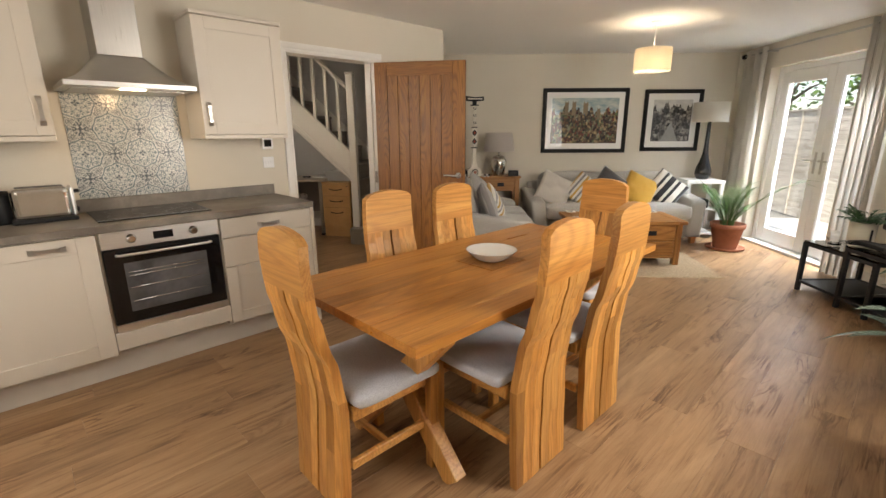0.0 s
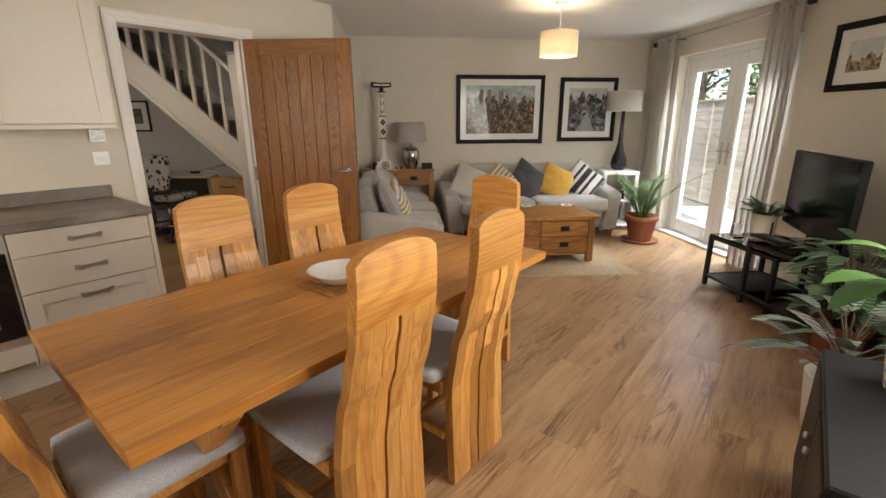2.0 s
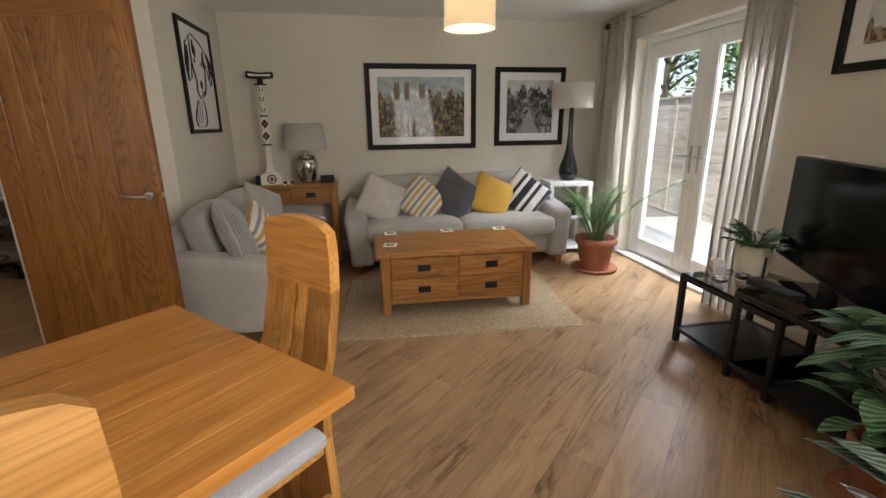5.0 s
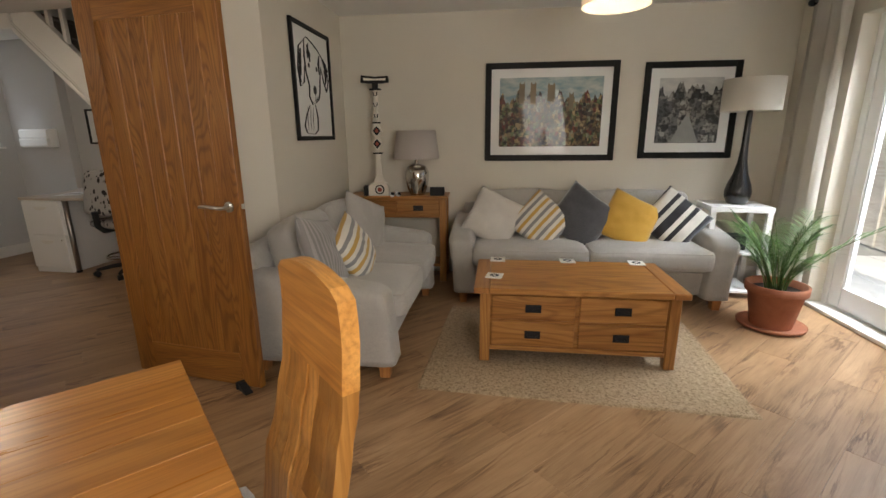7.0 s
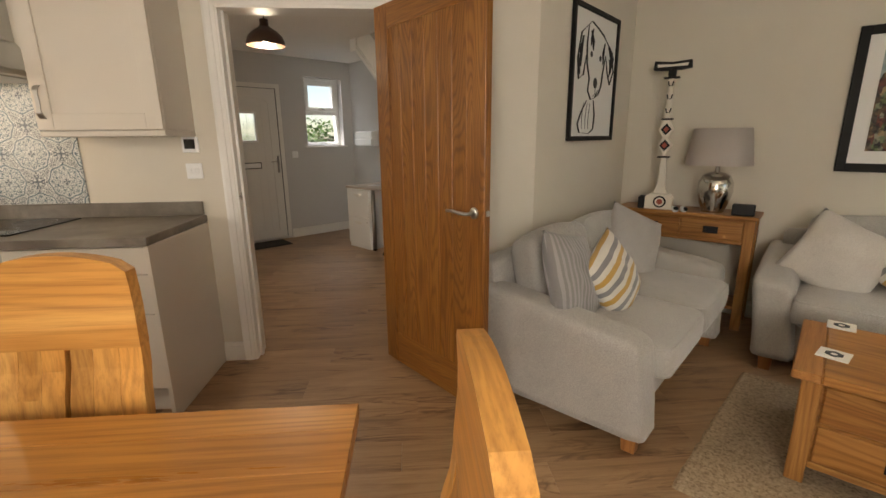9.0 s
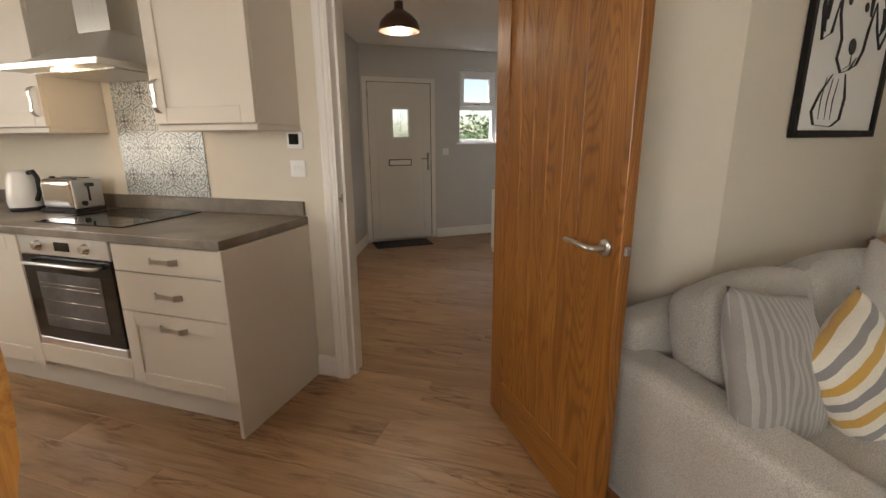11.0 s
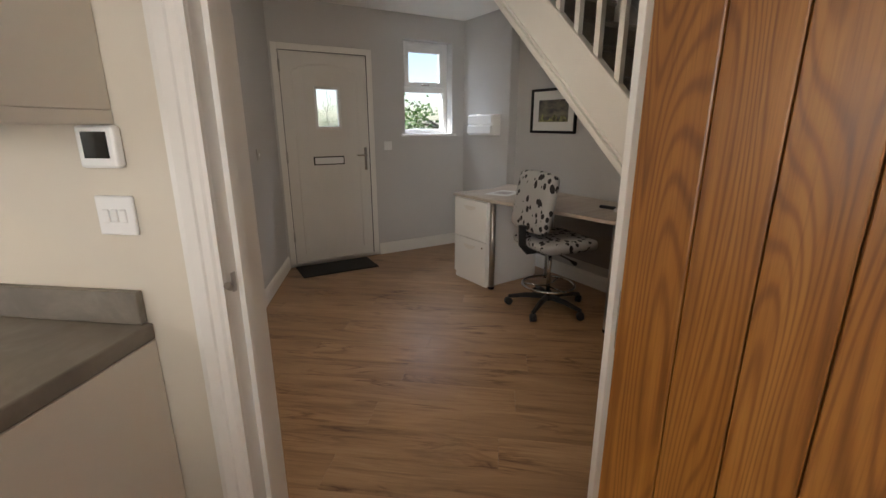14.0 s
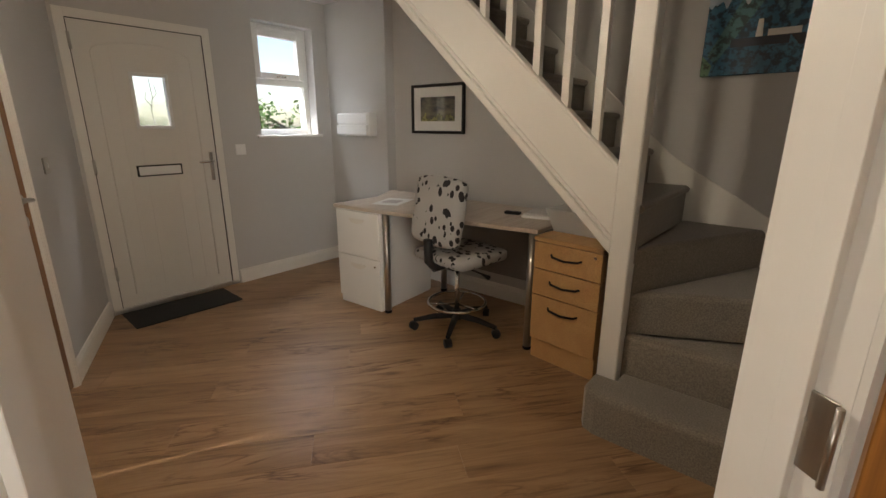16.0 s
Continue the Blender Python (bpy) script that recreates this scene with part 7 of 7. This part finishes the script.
def stroke(pts, r=0.009):
    p3 = [(0.03 + u * 0.676, -0.0115, 0.03 + v * 0.77) for u, v in pts]
    part("ink_stroke", tube(p3, [r * 0.5] + [r] * (len(p3) - 2) + [r * 0.4], 6, 0.15), ink, dg)


stroke([(0.30, 0.90), (0.36, 0.93), (0.50, 0.90), (0.64, 0.86), (0.74, 0.82)])
stroke([(0.30, 0.90), (0.27, 0.75), (0.29, 0.60), (0.36, 0.48), (0.34, 0.38), (0.42, 0.31), (0.52, 0.33), (0.60, 0.40)])
stroke([(0.30, 0.90), (0.14, 0.82), (0.08, 0.62), (0.12, 0.46), (0.22, 0.50), (0.27, 0.66)])
stroke([(0.74, 0.82), (0.90, 0.74), (0.96, 0.58), (0.88, 0.46), (0.80, 0.56), (0.74, 0.70)], 0.008)
stroke([(0.74, 0.70), (0.68, 0.55), (0.66, 0.44), (0.60, 0.36), (0.52, 0.33)])
stroke([(0.34, 0.30), (0.22, 0.20), (0.15, 0.10), (0.20, 0.03), (0.42, 0.02), (0.52, 0.06), (0.54, 0.18), (0.50, 0.31)], 0.009)
for x_ in (0.28, 0.36, 0.43):
    stroke([(x_, 0.28), (x_ - 0.03, 0.16), (x_ - 0.02, 0.06)], 0.003)
stroke([(0.70, 0.80), (0.66, 0.72), (0.68, 0.62)], 0.014)
stroke([(0.40, 0.88), (0.36, 0.80), (0.37, 0.74)], 0.012)
stroke([(0.84, 0.68), (0.88, 0.58), (0.84, 0.52)], 0.012)
stroke([(0.10, 0.66), (0.12, 0.56), (0.15, 0.50)], 0.010)
stroke([(0.80, 0.78), (0.88, 0.68), (0.86, 0.56)], 0.026)
stroke([(0.18, 0.80), (0.13, 0.68), (0.15, 0.56)], 0.020)
stroke([(0.36, 0.86), (0.40, 0.78), (0.42, 0.71)], 0.016)
for u_, v_, r_ in ((0.40, 0.68, 0.020), (0.62, 0.665, 0.020), (0.53, 0.455, 0.034)):
    part("ink_blot", lathe([(r_, 0), (r_ * 0.8, 0.0015)], 16, m=Matrix.Translation((0.03 + u_ * 0.676, -0.0102, 0.03 + v_ * 0.77)) @ Matrix.Rotation(radians(90), 4, "X")), ink, dg)
stroke([(0.53, 0.42), (0.53, 0.36), (0.45, 0.33)], 0.004)

# ---- television and its tables ----
smoked = glass("smoked_glass", (0.55, 0.56, 0.56))


def glass_table(label, m, w, d, h):
    t = thing("nest_table", label, "side table", m, group="glass-topped nest of tables")
    r = 0.016
    for x_ in (r, w - r):
        for y_ in (r, d - r):
            part("leg", box(x_ - r, x_ + r, y_ - r, y_ + r, 0, h - 0.012, 0.002), M["blackmetal"], t)
    for a in ((2 * r, w - 2 * r, 0.002, 2 * r - 0.002), (2 * r, w - 2 * r, d - 2 * r + 0.002, d - 0.002), (0.002, 2 * r - 0.002, 2 * r, d - 2 * r), (w - 2 * r + 0.002, w - 0.002, 2 * r, d - 2 * r)):
        part("top_rail", box(*a, h - 0.040, h - 0.012, 0.002), M["blackmetal"], t)
        part("shelf_rail", box(*a, 0.075, 0.098, 0.002), M["blackmetal"], t)
    part("glass_top", box(0.004, w - 0.004, 0.004, d - 0.004, h - 0.0115, h, 0.002), smoked, t)
    part("shelf", box(2 * r, w - 2 * r, 2 * r, d - 2 * r, 0.080, 0.094, 0.001), M["blackmetal"], t, "black lower shelf")
    return t


glass_table("small black metal table with glass top and shelf", pose(4.617, -0.71, 0, 0, 0, LROT), 0.70, 0.55, 0.45)
glass_table("larger black metal table with glass top and shelf", pose(4.08, -0.70, 0, 0, 0, 4), 0.79, 0.52, 0.505)
screen_mat = paint("dark_screen", (0.006, 0.006, 0.007), 0.12, 0.0, 0.0)
screen_mat.node_tree.nodes["Principled BSDF"].inputs["Specular IOR Level"].default_value = 0.06
tv = thing("television", "flat black television, switched off", "television", pose(4.66, -0.44, 0.506, 0, 0, 159.5))
part("case", box(-0.555, 0.555, -0.012, 0.030, 0.07, 0.645, 0.006), M["blackplastic"], tv)
part("screen", box(-0.545, 0.545, -0.0145, -0.0125, 0.085, 0.637, 0.0005), screen_mat, tv, "glossy black screen")
part("neck", box(-0.06, 0.06, 0.0, 0.04, 0.01, 0.12, 0.006), M["blackplastic"], tv)
part("foot", box(-0.20, 0.20, -0.12, 0.11, 0.0, 0.014, 0.006), M["blackgloss"], tv)
bx2 = thing("set_top_box", "flat black media box on the glass table", "media box", pose(4.72, -0.24, 0.5065, 0, 0, 6))
part("case", box(-0.13, 0.13, -0.045, 0.045, 0.0145, 0.045, 0.006), M["blackplastic"], bx2)
hs3 = thing("house_ornament", "white ceramic house-shaped tealight holder", "ornament", pose(5.165, -0.25, 0.4505, 0, 0, 160))
part("house", prism([(-0.055, 0), (0.055, 0), (0.055, 0.075), (0.05, 0.085), (0.02, 0.11), (0.0, 0.085), (-0.02, 0.105), (-0.055, 0.08)], -0.03, 0.03, 1, 0.003), paint("matt_ceramic", (0.76, 0.74, 0.70), 0.5), hs3)
# grey blocks on the front paint the shade inside its small windows
for x_ in (-0.032, 0.0, 0.03):
    part("window_opening", box(x_ - 0.006, x_ + 0.006, -0.0325, -0.030, 0.03, 0.05, 0.0005), paint("shadow_grey%d" % int(50 + x_ * 1000), (0.2, 0.19, 0.18), 0.8), hs3)
for x_, y_, h_ in ((5.06, -0.20, 0.028), (5.09, -0.36, 0.035)):
    tg = thing("tealight_holder", "small clear glass tealight holder", "candle holder", pose(x_, y_, 0.4505), group="tealight holders")
    part("glass_cup", lathe([(0.035, 0), (0.042, 0.004), (0.042, h_), (0.036, h_), (0.034, 0.010), (0.0, 0.009)], 20, caps=False), M["glass"], tg)
    part("candle", lathe([(0.019, 0.011), (0.019, 0.022)], 16), M["mount"], tg)
sk = thing("wall_socket", "white double wall socket behind the television", "socket", GM @ pose(5.27, FR_Y, 1.10))
part("plate", box(-0.073, 0.073, 0.001, 0.010, -0.043, 0.043, 0.004), M["upvc"], sk)
for x_ in (-0.035, 0.035):
    part("switch", box(x_ - 0.006, x_ + 0.006, 0.0095, 0.013, 0.012, 0.03, 0.001), M["upvc"], sk)


# ---- plants ----
def add_leaf(bm, base, way, length, width, droop=0.3, n=6, fold=0.15, up=None):
    """A leaf as a pointed, folded, drooping blade."""
    base, way = Vector(base), Vector(way).normalized()
    side = way.cross(Vector((0, 0, 1)))
    side = side.normalized() if side.length > 0.05 else Vector((1, 0, 0))
    prev = None
    for i in range(n + 1):
        t = i / n
        p = base + way * length * t - Vector((0, 0, droop * length * t * t))
        w = width * (math.sin(math.pi * min(1, t * 0.93 + 0.07)) ** 0.8) * 0.5
        nrm = side.cross(way)
        row = [bm.verts.new(p - side * w + nrm * fold * w), bm.verts.new(p), bm.verts.new(p + side * w + nrm * fold * w)]
        if prev:
            for k in (0, 1):
                f = bm.faces.new((prev[k], prev[k + 1], row[k + 1], row[k]))
                f.smooth = True
        prev = row


def pot(parent, r0, r1, h, mat, rim=0.02, n=32, at=(0, 0, 0)):
    part("pot", lathe([(r0, 0), (r0 + (r1 - r0) * 0.8, h * 0.8), (r1 - 0.004, h * 0.8), (r1 + rim * 0.4, h * 0.82), (r1 + rim * 0.5, h), (r1 - 0.012, h), (r1 - 0.02, h * 0.84), (0.0, h * 0.84)] if rim else [(r0, 0), (r1, h), (r1 - 0.008, h), (r1 - 0.012, h * 0.85), (0, h * 0.85)], n, at, caps=False), mat, parent)
    part("soil", lathe([(r1 - 0.021, h * 0.80), (r1 - 0.021, h * 0.845), (0.0, h * 0.86)], n, at, caps=False), M["soil"], parent)


palm_mat = leaf_mat("palm_leaf", (0.03, 0.085, 0.015), (0.12, 0.22, 0.05))


def frond(bm, base, a, elev, length, rnd, leaflets=16, lw=0.016):
    """An arching frond with leaflets on both sides."""
    pts = []
    for i in range(9):
        t = i / 8
        r = length * (math.cos(elev) * t + 0.20 * t * t)
        z = length * (math.sin(elev) * t - 0.22 * t ** 2.4)
        pts.append(Vector(base) + Vector((r * math.cos(a), r * math.sin(a), z)))
    add_tube(bm, pts, [0.004 - 0.0003 * i for i in range(9)], 5)
    for k in range(leaflets):
        t = 0.35 + 0.65 * k / leaflets
        i = min(7, int(t * 8))
        p = pts[i].lerp(pts[i + 1], t * 8 - i)
        fw = (pts[i + 1] - pts[i]).normalized()
        for sg in (-1, 1):
            sd_ = fw.cross(Vector((0, 0, 1)))
            if sd_.length < 0.05:
                sd_ = Vector((1, 0, 0))
            way = fw * 0.75 + sd_.normalized() * sg * 0.75 + Vector((0, 0, rnd.uniform(-0.1, 0.25)))
            add_leaf(bm, p, way, length * 0.26 * (1.15 - 0.6 * abs(t - 0.6)), lw, 0.35, 4, 0.1)


pm_ = thing("potted_palm", "bushy green palm in a terracotta pot and saucer", "potted plant", pose(6.70, -0.14, 0))
part("saucer", lathe([(0.17, 0), (0.205, 0.012), (0.21, 0.03), (0.20, 0.03), (0.17, 0.012), (0, 0.011)], 36, caps=False), M["terracotta"], pm_)
pot(pm_, 0.125, 0.178, 0.30, M["terracotta"], 0.02, 36, (0, 0, 0.013))
rnd = random.Random(5)
bm = bmesh.new()
for k in range(36):
    a = rnd.uniform(0, 6.283)
    frond(bm, (0.07 * math.cos(a) * rnd.random(), 0.07 * math.sin(a) * rnd.random(), 0.26), a, rnd.uniform(1.15, 1.57), rnd.uniform(0.30, 0.72), rnd, 20, 0.0055)
frond(bm, (0, 0, 0.26), -1.9, 1.0, 0.95, rnd, 14, 0.009)
part("foliage", bm, palm_mat, pm_)

sp_ = thing("potted_palm", "small green palm in a cream pot on a stand", "potted plant", pose(5.215, -0.50, 0.4505) @ Matrix.Scale(1.4, 4))
part("stand", tube([(0.075, 0, 0.0), (0.075, 0, 0.09)], 0.005, 6), M["blackmetal"], sp_)
part("stand", tube([(-0.075, 0, 0.0), (-0.075, 0, 0.09)], 0.005, 6), M["blackmetal"], sp_)
pot(sp_, 0.062, 0.068, 0.125, paint("cream_pot", (0.70, 0.63, 0.48), 0.4), 0, 28, (0, 0, 0.002))
bm = bmesh.new()
for k in range(26):
    a = rnd.uniform(0, 6.283)
    frond(bm, (0.01 * math.cos(a), 0.01 * math.sin(a), 0.105), a, rnd.uniform(0.5, 1.3), rnd.uniform(0.11, 0.19), rnd, 9, 0.012)
part("foliage", bm, leaf_mat("small_palm_leaf", (0.02, 0.07, 0.012), (0.06, 0.16, 0.03)), sp_)


def striped_leaf(name, dark, pale, under):
    """Dark leaf with pale feathered stripes."""
    m, nt, b = nodes_of(name)
    v = coords(nt, shift=False)
    w = nt.nodes.new("ShaderNodeTexWave")
    w.inputs["Scale"].default_value, w.inputs["Distortion"].default_value, w.inputs["Detail"].default_value = 16.0, 3.0, 2.0
    nt.links.new(v, w.inputs[0])
    geo = nt.nodes.new("ShaderNodeNewGeometry")
    base = ramp(nt, geo.outputs["Random Per Island"], [(0, dark), (0.8, [c * 1.8 for c in dark]), (1, under)])
    fac = ramp(nt, w.outputs["Fac"], [(0.55, (0, 0, 0)), (0.7, (0.8, 0.8, 0.8))])
    nt.links.new(mix(nt, "MIX", fac, base, pale), b.inputs["Base Color"])
    b.inputs["Roughness"].default_value = 0.35
    return m


def bushy(label, m, pot_mat, pr0, pr1, ph, leafmat, n, spread, hgt, llen, lwid, seed, rim=0.0, saucer=None):
    pl_ = thing("potted_plant", label, "potted plant", m)
    z0 = 0.0
    if saucer:
        part("saucer", lathe([(pr0 * 1.2, 0), (pr1 * 1.25, 0.02), (pr1 * 1.22, 0.02), (pr0, 0.008), (0, 0.008)], 28, caps=False), saucer, pl_)
        z0 = 0.010
    pot(pl_, pr0, pr1, ph, pot_mat, rim, 30, (0, 0, z0))
    r_ = random.Random(seed)
    bl, bs = bmesh.new(), bmesh.new()
    for k in range(n):
        a = r_.uniform(0, 6.283)
        rr = spread * math.sqrt(r_.random())
        top = Vector((rr * math.cos(a), rr * math.sin(a), ph + hgt * (0.25 + 0.75 * r_.random()) * (1 - 0.35 * (rr / spread) ** 2)))
        add_tube(bs, [(0.02 * math.cos(a), 0.02 * math.sin(a), ph * 0.8), (top.x * 0.4, top.y * 0.4, ph + (top.z - ph) * 0.7), top], 0.003, 5)
        el = r_.uniform(-0.2, 0.8)
        add_leaf(bl, top, (math.cos(a) * math.cos(el), math.sin(a) * math.cos(el), math.sin(el)), llen * r_.uniform(0.7, 1.2), lwid * r_.uniform(0.8, 1.15), 0.35, 6, 0.18)
    part("stems", bs, leaf_mat(label.split()[0] + "_stem", (0.05, 0.03, 0.02), (0.09, 0.06, 0.03)), pl_)
    part("foliage", bl, leafmat, pl_)
    return pl_


cal = striped_leaf("calathea_leaf", (0.012, 0.045, 0.014), (0.15, 0.22, 0.12), (0.08, 0.03, 0.03))
bushy("calathea with striped leaves in a terracotta pot", kpose(2.38, 3.86), M["terracotta"], 0.10, 0.14, 0.24, cal, 90, 0.22, 0.52, 0.17, 0.08, 3, 0.02, M["terracotta"])
bushy("dark calathea with silver-patterned leaves in a white pot", kpose(1.56, 3.82), paint("white_pot", (0.66, 0.60, 0.52), 0.45), 0.095, 0.125, 0.27, striped_leaf("silver_calathea_leaf", (0.010, 0.030, 0.014), (0.26, 0.29, 0.25), (0.07, 0.02, 0.03)), 40, 0.22, 0.36, 0.24, 0.062, 4)

# black cabinet with a patterned pot
bc = thing("black_cabinet", "low black cabinet beside the dining window", "cabinet", kpose(0.30, 3.72))
part("body", box(0.0, 0.82, -0.48, 0.0, 0.06, 0.53, 0.006), M["blackmetal"], bc)
part("top", box(-0.01, 0.83, -0.485, 0.012, 0.531, 0.56, 0.006), M["blackmetal"], bc)
for x0, x1 in ((0.01, 0.405), (0.415, 0.81)):
    d_ = part("door", box(x0, x1, 0.001, 0.016, 0.075, 0.52, 0.003), M["blackmetal"], bc)
    part("knob", lathe([(0.006, 0), (0.013, 0.012), (0.010, 0.02)], 14, m=Matrix.Translation((x1 - 0.04 if x0 < 0.2 else x0 + 0.04, 0.016, 0.40)) @ Matrix.Rotation(radians(-90), 4, "X")), M["nickel"], d_)
for x_ in (0.04, 0.78):
    for y_ in (-0.44, -0.03):
        part("foot", box(x_ - 0.025, x_ + 0.025, y_ - 0.025, y_ + 0.025, 0, 0.06, 0.003), M["blackmetal"], bc)


def pattern_pot():
    m, nt, b = nodes_of("cream_black_pattern_pot")
    v = coords(nt, shift=False)
    ch = nt.nodes.new("ShaderNodeTexVoronoi")
    ch.feature = "DISTANCE_TO_EDGE"
    ch.inputs["Scale"].default_value = 32.0
    nt.links.new(v, ch.inputs["Vector"])
    nt.links.new(ramp(nt, ch.outputs["Distance"], [(0.07, (0.02, 0.018, 0.016)), (0.12, (0.68, 0.62, 0.52))]), b.inputs["Base Color"])
    b.inputs["Roughness"].default_value = 0.5
    return m


bushy("broad-leaved green plant in a black and cream patterned pot", kpose(0.93, 3.93, 0.561), pattern_pot(), 0.075, 0.095, 0.15, leaf_mat("broad_leaf", (0.02, 0.065, 0.012), (0.07, 0.16, 0.03)), 24, 0.20, 0.36, 0.20, 0.08, 6)

# unseen window added round the kitchen fill lamp; its panes keep the sun out
wk = thing("window_3", "unseen white upvc window added in the back wall", "window", KM @ pose(BACK_S - 0.09, -1.2, 0, 0, 0, -90), kind="structure")
upvc_frame(wk, 0, 1.8, 0.95, 2.1, 0.06)
part("mullion", box(0.865, 0.935, 0, 0.06, 1.01, 2.04, 0.004), M["upvc"], wk)
for x0, x1 in ((0.06, 0.865), (0.935, 1.74)):
    pane(wk, x0, x1, 1.01, 2.04).visible_shadow = True


# ---- floor planks ----
PL, PW = 1.29, 0.192
bmp = box(-PL / 2 + 0.0003, PL / 2 - 0.0003, -PW / 2 + 0.0003, PW / 2 - 0.0003, -0.014, 0.0, 0.0007)
plank_mesh = bpy.data.meshes.new("plank")
bmp.to_mesh(plank_mesh)
bmp.free()
plank_mesh.materials.append(M["floor"])


def inside(p, poly):
    c = False
    for a, b in zip(poly, poly[1:] + poly[:1]):
        if (a.y > p.y) != (b.y > p.y) and p.x < (b.x - a.x) * (p.y - a.y) / (b.y - a.y) + a.x:
            c = not c
    return c


for r in range(-32, 26):
    off = (r * 0.47) % 1.0 * PL
    for k in range(-4, 6):
        s_, d_ = k * PL + off, r * PW
        p = kpt(s_, d_)
        n_in = 43
        hits = [i for i in range(n_in + 1) if inside(kpt(s_ + (i / n_in - 0.5) * PL, d_), floor_ring)]
        if len(hits) == n_in + 1:
            share("plank", plank_mesh, floor, kpose(s_, d_, 0))
        elif len(hits) > 1:
            lo_, hi_ = hits[0] / n_in - 0.5, hits[-1] / n_in - 0.5
            me_ = bpy.data.meshes.new("plank")
            bmq = box(lo_ * PL + 0.0003, hi_ * PL - 0.0003, -PW / 2 + 0.0003, PW / 2 - 0.0003, -0.014, 0.0, 0.0007)
            bmq.to_mesh(me_)
            bmq.free()
            me_.materials.append(M["floor"])
            share("plank", me_, floor, kpose(s_, d_, 0))
